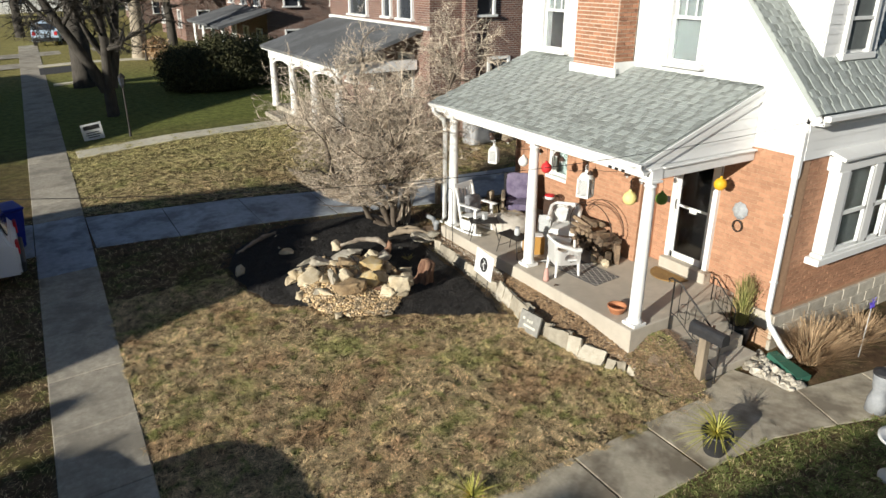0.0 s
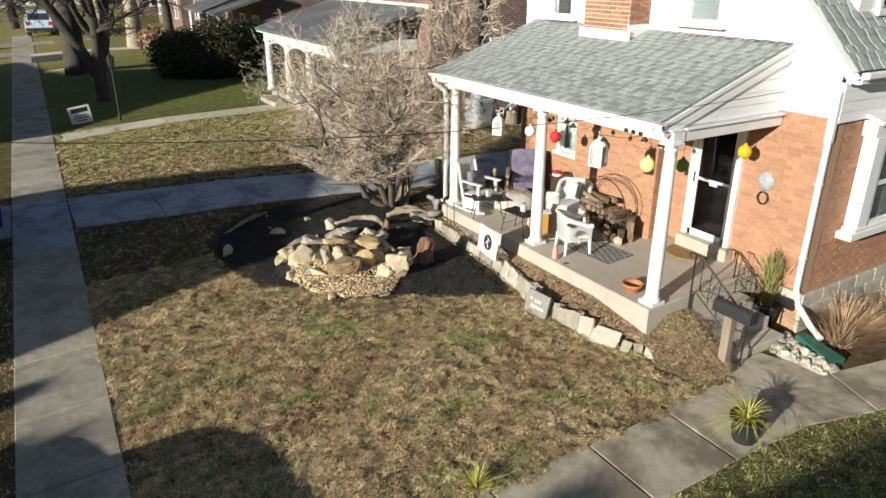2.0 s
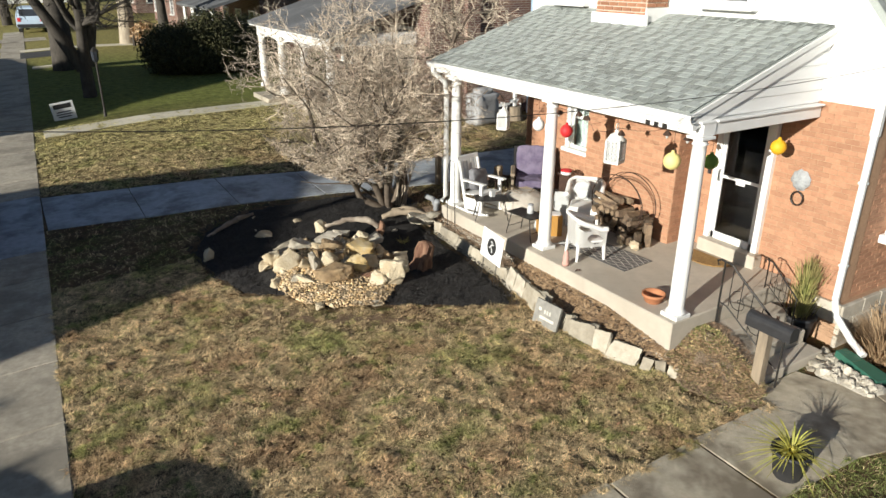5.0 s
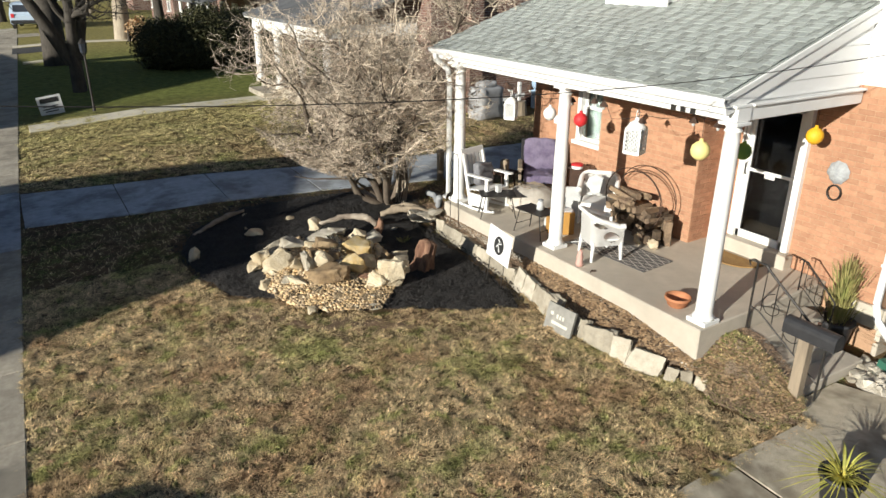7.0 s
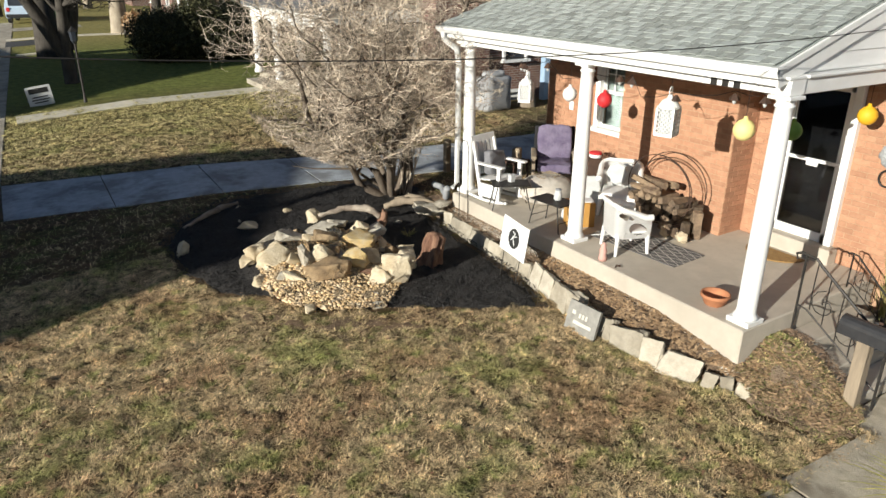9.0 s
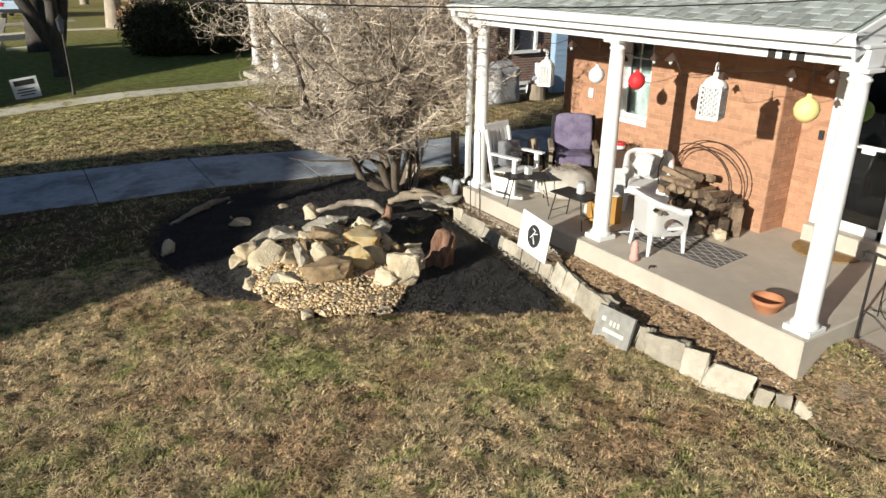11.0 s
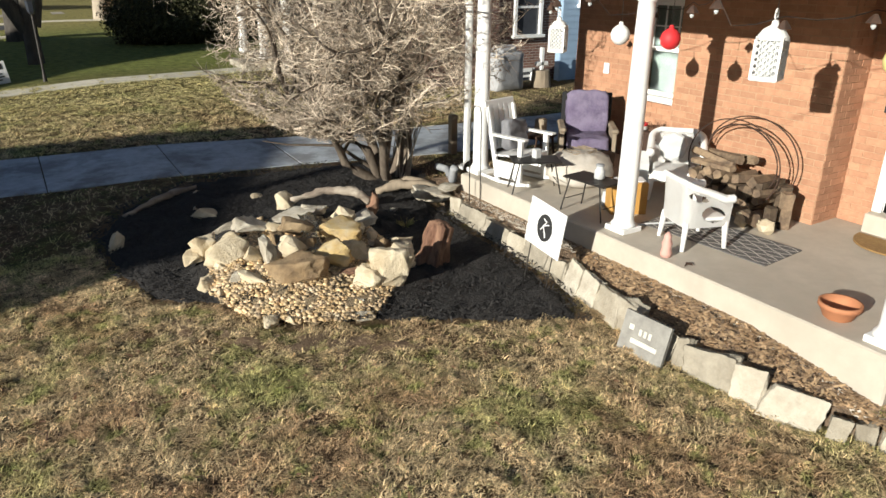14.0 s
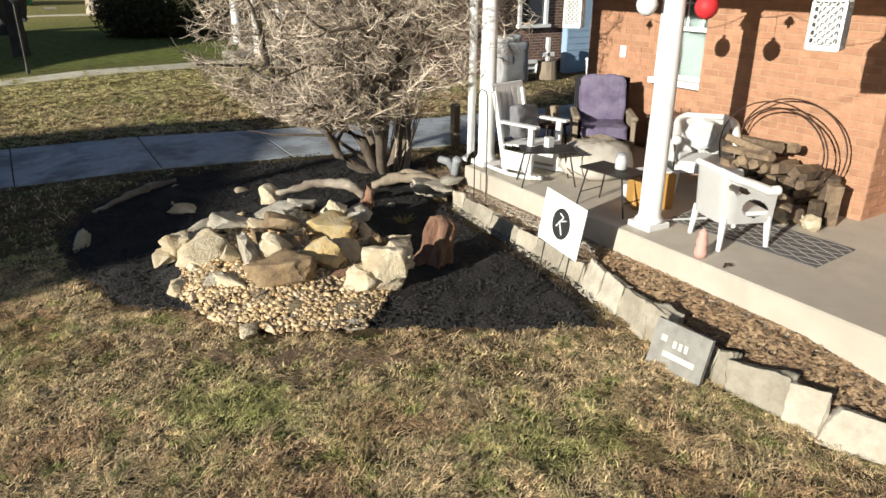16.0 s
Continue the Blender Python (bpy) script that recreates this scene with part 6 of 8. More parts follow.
for k in range(40):
    a = RNG.uniform(0, 6.28)
    b = a + RNG.uniform(0.5, 1.1)
    ra, rb = RNG.uniform(0.14, 0.22), RNG.uniform(0.14, 0.22)
    rod(bm, (ra * math.cos(a), ra * math.sin(a), RNG.uniform(0, 0.05)), (rb * math.cos(b), rb * math.sin(b), RNG.uniform(0, 0.06)), 0.007, 0.004, 4)
single("twig_wreath", bm, WOODP, "dry twig wreath lying on the pouf", "wreath", pose(1.24, 4.74, fz(1.24) + 0.385))


def armchair(m):
    c = thing("armchair", m, "lavender upholstered armchair with weathered wooden arms", "armchair")
    part("seat_cushion", pad((0, -0.06, 0.38), (0.58, 0.62, 0.18)), PURPLE, c, "creased lavender seat cushion", smooth=True)
    part("back_cushion", pad((0, 0.27, 0.71), (0.6, 0.15, 0.64), Euler((-0.16, 0, 0)).to_matrix()), PURPLE, c, "creased lavender back cushion", smooth=True)
    part("back_frame", box(bmesh.new(), (0, 0.36, 0.57), (0.72, 0.06, 0.84), Euler((-0.16, 0, 0)).to_matrix(), bev=0.015), DARKIN, c)
    for x in (-0.36, 0.36):
        part("arm", box(bmesh.new(), (x, 0.02, 0.56), (0.1, 0.7, 0.06), bev=0.02), WOODP, c)
        part("side_frame", box(bmesh.new(), (x, 0.02, 0.3), (0.06, 0.62, 0.48), bev=0.01), WOODP, c)
    part("front_frame", box(bmesh.new(), (0, -0.33, 0.17), (0.66, 0.05, 0.24), bev=0.01), WOODP, c)
    return c


armchair(pose(1.85, 5.3, fz(1.85), 0, 0, -38))
# dark stool with weathered stump, behind the rocking chair
st = thing("wooden_stool", pose(1.32, 5.72, fz(1.32), 0, 0, 20), "dark wooden stool in the porch corner", "stool")
part("seat", box(bmesh.new(), (0, 0, 0.42), (0.42, 0.36, 0.05), bev=0.01), RUST, st)
for x in (-1, 1):
    for y in (-1, 1):
        part("leg", rod(bmesh.new(), (x * 0.16, y * 0.13, 0.4), (x * 0.19, y * 0.16, 0.0), 0.018, n=6), RUST, st)
single("wooden_block", box(bmesh.new(), (0, 0, 0.11), (0.16, 0.14, 0.22), bev=0.02), WOODP, "weathered upright wooden block on the stool", "wood block", pose(1.34, 5.72, fz(1.34) + 0.445, 0, 0, 30))
# dark cabinet with red tin and small white bird house
cb = thing("side_cabinet", pose(2.4, 4.62, fz(2.4), 0, 0, -90), "dark wooden side cabinet against the brick wall", "cabinet")
part("body", box(bmesh.new(), (0, 0, 0.27), (0.5, 0.34, 0.54), bev=0.01), RUST, cb)
part("cabinet_top", box(bmesh.new(), (0, 0, 0.56), (0.56, 0.4, 0.035), bev=0.008), RUST, cb)
tn = thing("round_tin", pose(2.28, 4.72, fz(2.28) + 0.578), "round red and white tin on the dark cabinet", "tin")
part("tin_body", lathe(bmesh.new(), [(0.1, 0), (0.11, 0.01), (0.11, 0.06)], 18), WHITE, tn)
part("lid", lathe(bmesh.new(), [(0.113, 0.06), (0.113, 0.09), (0.06, 0.105), (0.01, 0.11)], 18), P_RED, tn, "red lid")
bm = bmesh.new()
for k in range(40):
    a, t = RNG.uniform(0, 6.28), RNG.uniform(0.05, 0.16)
    rod(bm, (0, 0, 0), (t * math.cos(a), t * math.sin(a), RNG.uniform(0.02, 0.16)), 0.01, 0.004, 4)
single("dry_bouquet", bm, WOODR, "dry brown bouquet on the dark cabinet", "dried flowers", pose(2.32, 4.42, fz(2.32) + 0.578))
bh = thing("bird_house", pose(1.62, 4.08, fz(1.62), 0, 0, -35), "white wooden bird house with a dark opening", "bird house")
part("body", slab_yz(bmesh.new(), [(-0.14, 0), (0.14, 0), (0.14, 0.36), (0, 0.5), (-0.14, 0.36)], -0.12, 0.12), CURTAIN, bh)
# near-black plate on the front, painted as the shade inside the hole
part("opening", boxes(((-0.122, 0, 0.24), (0.006, 0.1, 0.14))), DARKIN, bh)


def wicker_chair(m, label):
    """A moulded white wicker-look armchair: a wrapped shell with oval openings under rolled arms."""
    c = thing("wicker_chair", m, label, "chair", "white wicker chairs")
    path = []                                            # plan of the shell, from one arm's front round the back to the other
    for k in range(121):
        u = k / 120 * 2 - 1
        a = abs(u)
        if a > 0.62:
            x, y = 0.3, 0.12 - (a - 0.62) / 0.38 * 0.42
        elif a > 0.36:
            t = (a - 0.36) / 0.26 * math.pi / 2
            x, y = 0.16 + 0.14 * math.sin(t), 0.12 + 0.15 * math.cos(t)
        else:
            x, y = 0.16 * a / 0.36, 0.27
        top = 0.86 - 0.2 * max(0.0, min(1.0, (a - 0.4) / 0.5)) ** 1.2
        path.append((math.copysign(x, u), y, top, a))
    bm = bmesh.new()
    rows = []
    for x, y, top, a in path:
        rows.append([bm.verts.new((x * (1 + 0.07 * (v / 28)), y * (1 + 0.1 * (v / 28)) if y > 0 else y, 0.3 + (top - 0.3) * v / 28)) for v in range(29)])
    for k in range(120):
        a = (path[k][3] + path[k + 1][3]) / 2
        for v in range(28):
            h = (v + 0.5) / 28
            oval = ((a - 0.6) / 0.11) ** 2 + ((h - 0.78) / 0.09) ** 2 < 1
            arch = ((a - 0.8) / 0.13) ** 2 + ((h - 0.4) / 0.24) ** 2 < 1
            if not (oval or arch):
                bm.faces.new((rows[k][v], rows[k + 1][v], rows[k + 1][v + 1], rows[k][v + 1]))
    bmesh.ops.solidify(bm, geom=bm.faces[:], thickness=0.018)
    part("back_shell", bm, WHITE, c, "white woven back and arms")
    part("rolled_rim", pipe(bmesh.new(), [(x * 1.08, y * 1.1 if y > 0 else y, top) for x, y, top, a in path], [0.034 + 0.03 * max(0.0, a - 0.3) for x, y, top, a in path], 8), WHITE, c, "rolled white rim", smooth=True)
    part("seat", box(bmesh.new(), (0, -0.04, 0.385), (0.54, 0.52, 0.05), bev=0.02), WHITE, c)
    part("front_apron", box(bmesh.new(), (0, -0.29, 0.33), (0.56, 0.03, 0.12), bev=0.012), WHITE, c)
    for x, y, o in ((-0.25, 0.22, 1.12), (0.25, 0.22, 1.12), (-0.27, -0.27, 1.08), (0.27, -0.27, 1.08)):
        part("leg", rod(bmesh.new(), (x * o, y * o, 0.0), (x, y, 0.36), 0.024, 0.04, 8), WHITE, c)
    return c


wicker_chair(pose(0.7, 2.42, fz(0.74), 0, 0, 70) @ Matrix.Diagonal((0.86, 0.86, 0.83, 1)), "white wicker armchair turned from the lawn")
wicker_chair(pose(1.78, 3.62, fz(1.78), 0, 0, -48) @ Matrix.Diagonal((0.95, 0.95, 0.9, 1)), "white wicker armchair beside the firewood")
single("round_cushion", lathe(bmesh.new(), [(0.02, -0.03), (0.15, -0.025), (0.18, 0), (0.15, 0.025), (0.02, 0.03)], 8), CURTAIN, "pale octagonal cushion on the wicker chair", "cushion", pose(1.76, 3.66, fz(1.76) + 0.62, 74, 0, -48))
wb = thing("wooden_box", pose(0.86, 3.5, fz(0.86), 0, 0, -30), "honey-coloured wooden box with a paper on it", "box")
part("body", box(bmesh.new(), (0, 0, 0.19), (0.42, 0.28, 0.38), bev=0.01), WOODO, wb)
part("paper", box(bmesh.new(), (0.02, 0, 0.386), (0.34, 0.2, 0.01)), SIGNW, wb, "white paper on top")

# rug with a lattice of pale lines
rug = thing("porch_rug", pose(1.08, 2.36, fz(1.08) + 0.007, 0, -1.03, 4), "dark grey rug with a pale lattice pattern", "rug")
part("weave", box(bmesh.new(), (0, 0, 0), (0.66, 1.5, 0.01)), RUGD, rug)
bm = bmesh.new()
for i in range(5):
    x0 = -0.248 + 0.124 * i
    for s in (-1, 1):
        pts_ = [(max(-0.3, min(0.3, x0 + s * 0.05 * math.sin(k * math.pi / 5))), -0.76 + 0.0475 * k, 0.0065) for k in range(33)]
        prev = None
        for p in pts_:
            r_ = [bm.verts.new((p[0] + q * 0.008, p[1], p[2])) for q in (-1, 1)]
            if prev:
                bm.faces.new((prev[0], prev[1], r_[1], r_[0]))
            prev = r_
part("lattice", bm, RUGL, rug, "pale woven lattice lines")

# firewood in an iron hoop rack
rack = thing("log_rack", pose(1.9, 2.8, fz(1.9), 0, 0, 0), "round rusty iron hoop rack for firewood", "log rack")
for x in (-0.16, 0.16):
    part("hoop", pipe(bmesh.new(), [(x, 0.6 * math.cos(t), 0.6 + 0.5 * math.sin(t) * (1 if math.sin(t) > 0 else 1.05)) for t in [2 * math.pi * k / 40 for k in range(40)]], 0.008, 6, closed=True), RUST, rack)
part("hoop", pipe(bmesh.new(), [(-0.02 + 0.12 * math.cos(t), 0.55 * math.cos(t), 0.62 + 0.4 * math.sin(t)) for t in [2 * math.pi * k / 40 for k in range(40)]], 0.009, 6, closed=True), RUST, rack)
for y in (-0.3, 0.3):
    part("foot", pipe(bmesh.new(), [(-0.22, y, 0.0), (-0.17, y, 0.12), (0.17, y, 0.12), (0.22, y, 0.0)], 0.012, 6), RUST, rack)


def split_log(n, m, ln, r, material=LOG, label="split brown firewood log in the rack"):
    rr = random.Random(n)
    bm = bmesh.new()
    k = rr.choice((4, 5, 6))
    a0 = rr.uniform(0, 6.28)
    sec = [(r * rr.uniform(0.7, 1.1) * math.cos(a0 + 6.283 * i / k), r * rr.uniform(0.7, 1.1) * math.sin(a0 + 6.283 * i / k)) for i in range(k)]
    rows = [[bm.verts.new((t * ln, y * (1 + 0.08 * rr.uniform(-1, 1)), z * (1 + 0.08 * rr.uniform(-1, 1)))) for y, z in sec] for t in (-0.5, -0.2, 0.2, 0.5)]
    for a, b in zip(rows, rows[1:]):
        for i in range(k):
            bm.faces.new((a[i], a[(i + 1) % k], b[(i + 1) % k], b[i]))
    bm.faces.new(rows[0][::-1])
    bm.faces.new(rows[-1])
    single("firewood_log", bm, material, label, "log", m, "firewood logs")


n = 0
for row, (zz, half) in enumerate([(0.17, 0.3), (0.27, 0.42), (0.37, 0.48), (0.46, 0.46)]):
    y = -half
    while y <= half:
        split_log(n, pose(1.88 + RNG.uniform(-0.05, 0.05), 2.8 + y, fz(1.88) + zz - (0.05 if y > 0.2 and row > 2 else 0), RNG.uniform(0, 90), RNG.uniform(-6, 6), RNG.uniform(-9, 9)), RNG.uniform(0.42, 0.55), RNG.uniform(0.05, 0.075))
        n += 1
        y += 0.13
for k, (x, y, z, rx, ry, rz, ln, r) in enumerate([(1.68, 2.92, 0.56, 0, 4, 78, 0.66, 0.055), (1.78, 3.0, 0.6, 0, -6, 84, 0.62, 0.055), (1.9, 2.96, 0.62, 0, 5, 72, 0.66, 0.06), (2.0, 2.9, 0.6, 0, 7, 80, 0.7, 0.055), (1.62, 2.35, 0.12, 0, 0, 70, 0.35, 0.09), (1.7, 2.12, 0.13, 0, 90, 10, 0.26, 0.08), (1.86, 2.05, 0.2, 0, 86, 40, 0.42, 0.08), (1.6, 2.62, 0.3, 20, 40, 60, 0.3, 0.07), (2.0, 2.2, 0.22, 0, 84, 60, 0.44, 0.09)]):
    split_log(60 + k, pose(x, y + 0.08, fz(x) + z, rx, ry, rz), ln, r, LOG, "split firewood log leaning at the rack")
for k, (x, y) in enumerate([(1.58, 2.14), (1.66, 2.3), (1.56, 2.42)]):
    single("hearth_stone", rock(500 + k, (0.09, 0.1, 0.1), 12), STONE, "pale stone block at the foot of the firewood", "stone", pose(x, y, fz(x) + 0.07, 0, 0, 30 * k), "stones by the firewood")

# smaller things on the floor
pot = thing("terracotta_bowl", pose(0.38, 0.62, fz(0.38)) @ Matrix.Scale(0.76, 4), "wide empty terracotta bowl on the porch edge", "plant pot")
part("bowl", lathe(bmesh.new(), [(0.12, 0), (0.15, 0.02), (0.2, 0.13), (0.22, 0.14), (0.22, 0.19), (0.195, 0.19), (0.18, 0.13), (0.13, 0.05), (0.01, 0.045)], 26, cap=False), TERRA, pot, smooth=True)
bm = bmesh.new()
prism(bm, [(0.0, -0.4), (0.0, 0.4)][::-1] + [(-0.42 * math.sin(t), -0.4 * math.cos(t)) for t in [math.pi * k / 14 for k in range(1, 14)]], 0.0, 0.018)
single("door_mat", bm, COIR, "half-round brown coir door mat before the step", "door mat", pose(2.42, 1.2, fz(2.42) + 0.002, 0, 0, 0))
fg = thing("garden_figure", pose(0.2, 2.28, fz(0.2)), "small pink and white ceramic figure on the porch edge", "ornament")
part("body", lathe(bmesh.new(), [(0.05, 0), (0.06, 0.04), (0.045, 0.1), (0.055, 0.14), (0.035, 0.19), (0.04, 0.22), (0.01, 0.26)], 14), PINKC, fg, smooth=True)
bm = pipe(bmesh.new(), [(0, 0, 0.008), (0.05, 0.03, 0.02), (0.1, 0.0, 0.012)], 0.008, 5)
pipe(bm, [(0.03, 0.02, 0.015), (0.06, -0.04, 0.02)], 0.006, 5)
single("twig", bm, RUST, "small dark twig on the porch floor", "twig", pose(0.16, 2.0, fz(0.16)))
bm = pipe(bmesh.new(), [(0.55, 3.1, fz(0.55) + 0.012), (0.78, 2.98, fz(0.78) + 0.02), (1.1, 2.8, fz(1.1) + 0.03), (1.3, 2.62, fz(1.3) + 0.05)], 0.012, 6)
single("walking_stick", bm, CURTAIN, "pale stick lying under the wicker chair", "stick")
sh = thing("watering_spout", pose(0.86, 3.78, fz(0.86) + 0.05), "small white enamel watering can on the floor", "watering can")
part("body", lathe(bmesh.new(), [(0.08, 0), (0.085, 0.01), (0.075, 0.15), (0.06, 0.17)], 16), CURTAIN, sh)
part("spout", rod(bmesh.new(), (0.06, -0.02, 0.05), (0.2, -0.06, 0.19), 0.014, 0.01, 6), CURTAIN, sh)
sh.location.z = fz(0.86)
# lion-head plaque with a ring
lp = thing("wall_plaque", pose(XW - 0.005, 0.19, 1.7), "grey lion-mask wall plaque with an iron ring", "plaque")
bm = bmesh.new()
for ring_k in range(9):
    for a_k in range(36):
        a, q = 2 * math.pi * a_k / 36, ring_k / 8
        w = 0.152 * (1 + 0.04 * math.cos(9 * a)) * (0.86 if math.sin(a) < -0.2 else 1.0)
        bm.verts.new((-0.075 * math.cos(q * math.pi / 2) ** 0.7 - 0.012 * math.sin(12 * a) * math.sin(q * math.pi) - 0.02 * noise.noise((q * 6, math.cos(a) * 3, math.sin(a) * 3)) * (1 - q), w * q * math.cos(a), 0.3 + 1.12 * w * q * math.sin(a)))
bm.verts.ensure_lookup_table()
for ring_k in range(8):
    for a_k in range(36):
        n_k = (a_k + 1) % 36
        bm.faces.new([bm.verts[i_] for i_ in (ring_k * 36 + a_k, ring_k * 36 + n_k, ring_k * 36 + 36 + n_k, ring_k * 36 + 36 + a_k)])
bmesh.ops.remove_doubles(bm, verts=bm.verts[:], dist=0.0005)
bmesh.ops.recalc_face_normals(bm, faces=bm.faces[:])
part("mask", bm, LEAD, lp, smooth=True)
part("ring", pipe(bmesh.new(), [(-0.05, -0.02 + 0.09 * math.cos(t), 0.05 + 0.1 * math.sin(t)) for t in [2 * math.pi * k / 20 for k in range(20)]], 0.012, 6, closed=True), IRON, lp)
so = thing("wall_socket", pose(XW, 5.9, 1.74), "white weatherproof socket on the brick wall", "socket")
part("plate", box(bmesh.new(), (-0.01, 0, 0), (0.03, 0.11, 0.16), bev=0.008), SIGNW, so)
db = thing("door_bell", pose(XW, 1.75, 1.8), "small dark door bell beside the door", "door bell")
part("plate", box(bmesh.new(), (-0.01, 0, 0), (0.03, 0.06, 0.12), bev=0.006), BLACK, db)

# ---- steps, railing, letter box, things at the front path ----
def railing(m, label):
    r = thing("stair_railing", m, label, "railing", "iron stair railings")
    top = [(0, 0.1, 0.62), (0, 0.12, 0.68), (0, 0.06, 0.71), (0, 0.0, 0.7), (0, -0.12, 0.69), (0, -0.2, 0.62), (0, -1.0, 0.05), (0, -1.05, -0.02)]
    part("handrail", pipe(bmesh.new(), top, 0.016, 6), IRON, r)
    part("bottom_rail", pipe(bmesh.new(), [(0, 0, 0.1), (0, -0.12, 0.08), (0, -1.0, -0.5)], 0.01, 6), IRON, r)
    for y, z0, z1 in ((0.0, -0.21, 0.7), (-1.02, -0.78, 0.0)):
        part("post", rod(bmesh.new(), (0, y, z0), (0, y, z1), 0.015, n=6), IRON, r)
    for k in range(5):
        y = -0.15 - 0.17 * k
        zt = 0.64 - (abs(y) - 0.17) * 0.71
        part("baluster", pipe(bmesh.new(), [(0, y, zt), (0.01, y + 0.01, zt - 0.2), (-0.01, y, zt - 0.4), (0, y, zt - 0.56)], 0.007, 5), IRON, r)
    for y, z in ((-0.3, 0.2), (-0.62, -0.03)):
        part("scroll", pipe(bmesh.new(), [(0, y + (0.02 + 0.012 * k) * math.cos(k * 0.6), z + (0.02 + 0.012 * k) * math.sin(k * 0.6)) for k in range(14)], 0.006, 5), IRON, r)
    return r


railing(pose(1.0, 0.0, fz(1.0)), "black wrought-iron railing beside the front steps")
railing(pose(2.12, 0.06, fz(2.12)) @ Matrix.Diagonal((1, 0.5, 0.62, 1)), "short black wrought-iron railing near the house wall")
mb = thing("letter_box", pose(0.72, -0.93, ground_z(0.7, -0.9) + 0.03), "black metal letter box on a weathered wooden post", "letter box")
part("post", box(bmesh.new(), (0, 0, 0.42), (0.13, 0.13, 0.9), bev=0.01), WOODP, mb)
bm = bmesh.new()
sec = [(-0.09, 0.0), (0.09, 0.0), (0.09, 0.11)] + [(0.09 * math.cos(t), 0.11 + 0.085 * math.sin(t)) for t in [math.pi * k / 8 for k in range(1, 8)]] + [(-0.09, 0.11)]
rows = [[bm.verts.new((x, y, z + 0.87)) for x, z in sec] for y in (-0.36, 0.26)]
for i in range(len(sec)):
    bm.faces.new((rows[0][i], rows[0][(i + 1) % len(sec)], rows[1][(i + 1) % len(sec)], rows[1][i]))
bm.faces.new(rows[0][::-1])
bm.faces.new(rows[1])
bmesh.ops.recalc_face_normals(bm, faces=bm.faces)
part("box", bm, BLACK, mb, "black arched metal box")
part("flag", boxes(((0.1, -0.05, 1.02), (0.01, 0.04, 0.1))), RUST, mb)

def spiky(bm, n, ln, up, w, curl=0.5):
    for k in range(n):
        a, l = RNG.uniform(0, 6.283), ln * RNG.uniform(0.65, 1.1)
        e = RNG.uniform(up, 1.35)
        prev = None
        for t in (0, 0.25, 0.5, 0.75, 1.0):
            r_ = l * t * math.cos(e) * (1 + curl * t * 0.3)
            z = l * t * math.sin(e) - curl * l * t * t * 0.45
            ww = w * (1 - t) ** 0.6 + 0.0005
            row = [bm.verts.new((r_ * math.cos(a) - s * ww * math.sin(a), r_ * math.sin(a) + s * ww * math.cos(a), z)) for s in (-1, 1)]
            if prev:
                bm.faces.new((prev[0], prev[1], row[1], row[0]))
            prev = row
    return bm


def potted_spike(m, label, s=1.0):
    p = thing("potted_plant", m, label, "potted plant")
    part("pot", lathe(bmesh.new(), [(0.12 * s, 0), (0.13 * s, 0.02), (0.17 * s, 0.26 * s), (0.19 * s, 0.27 * s), (0.19 * s, 0.31 * s), (0.165 * s, 0.31 * s), (0.15 * s, 0.24 * s), (0.01, 0.23 * s)], 22, cap=False), BLACK, p, "glossy black pot", smooth=True)
    part("leaves", spiky(bmesh.new(), 75, 0.52 * s, 0.25, 0.011, 1.1), LEAFY, p, "long yellow-green sword leaves").location = (0, 0, 0.27 * s)
    return p


potted_spike(pose(-0.4, -2.13, ground_z(-0.4, -2.1) + 0.02), "yellow-green spiky plant in a black pot on the path", 1.12)
yt = spiky(bmesh.new(), 60, 0.4, 0.5, 0.008, 0.6)
single("yucca_tuft", yt, LEAFY, "yellow-green spiky tuft at the edge of the path", "plant", pose(-3.75, -1.1, ground_z(-3.75, -1.1)))


def dry_clump(n, ln, rx, ry):
    """Stiff dead stalks that rise and spread from a broad foot."""
    bm = bmesh.new()
    for k in range(n):
        a, q = RNG.uniform(0, 6.283), RNG.random() ** 0.5
        bx, by = rx * q * math.cos(a), ry * q * math.sin(a)
        l = ln * RNG.uniform(0.55, 1.1)
        lean = 0.25 + 0.6 * q + RNG.uniform(-0.15, 0.25)
        b = a + RNG.uniform(-0.5, 0.5)
        prev = None
        for t in (0, 0.35, 0.7, 1.0):
            o = l * t * math.sin(lean) * (0.7 + 0.4 * t)
            z = l * t * math.cos(lean) * (1 - 0.12 * t)
            w = 0.0075 * (1 - 0.75 * t)
            row = [bm.verts.new((bx + o * math.cos(b) - s * w * math.sin(b), by + o * math.sin(b) + s * w * math.cos(b), z)) for s in (-1, 1)]
            if prev:
                bm.faces.new((prev[0], prev[1], row[1], row[0]))
            prev = row
    return bm


single("dry_ornamental_grass", dry_clump(1100, 0.75, 0.42, 0.3), STRAW, "large tuft of dried ornamental grass beside the house", "plant", pose(3.15, -1.3, ground_z(3.15, -1.3)))
single("dry_ornamental_grass", dry_clump(500, 0.6, 0.3, 0.25), STRAW, "smaller tuft of dried ornamental grass by the footing", "plant", pose(4.5, -1.4, ground_z(4.5, -1.4)))
tp = thing("potted_juniper", pose(2.45, -0.36, ground_z(2.4, -0.4) + 0.0), "slim green juniper in a black pot beside the steps", "potted plant")
part("pot", lathe(bmesh.new(), [(0.16, 0), (0.22, 0.36), (0.24, 0.37), (0.24, 0.41), (0.2, 0.41), (0.18, 0.34), (0.01, 0.33)], 20, cap=False), BLACK, tp, smooth=True)
bm = bmesh.new()
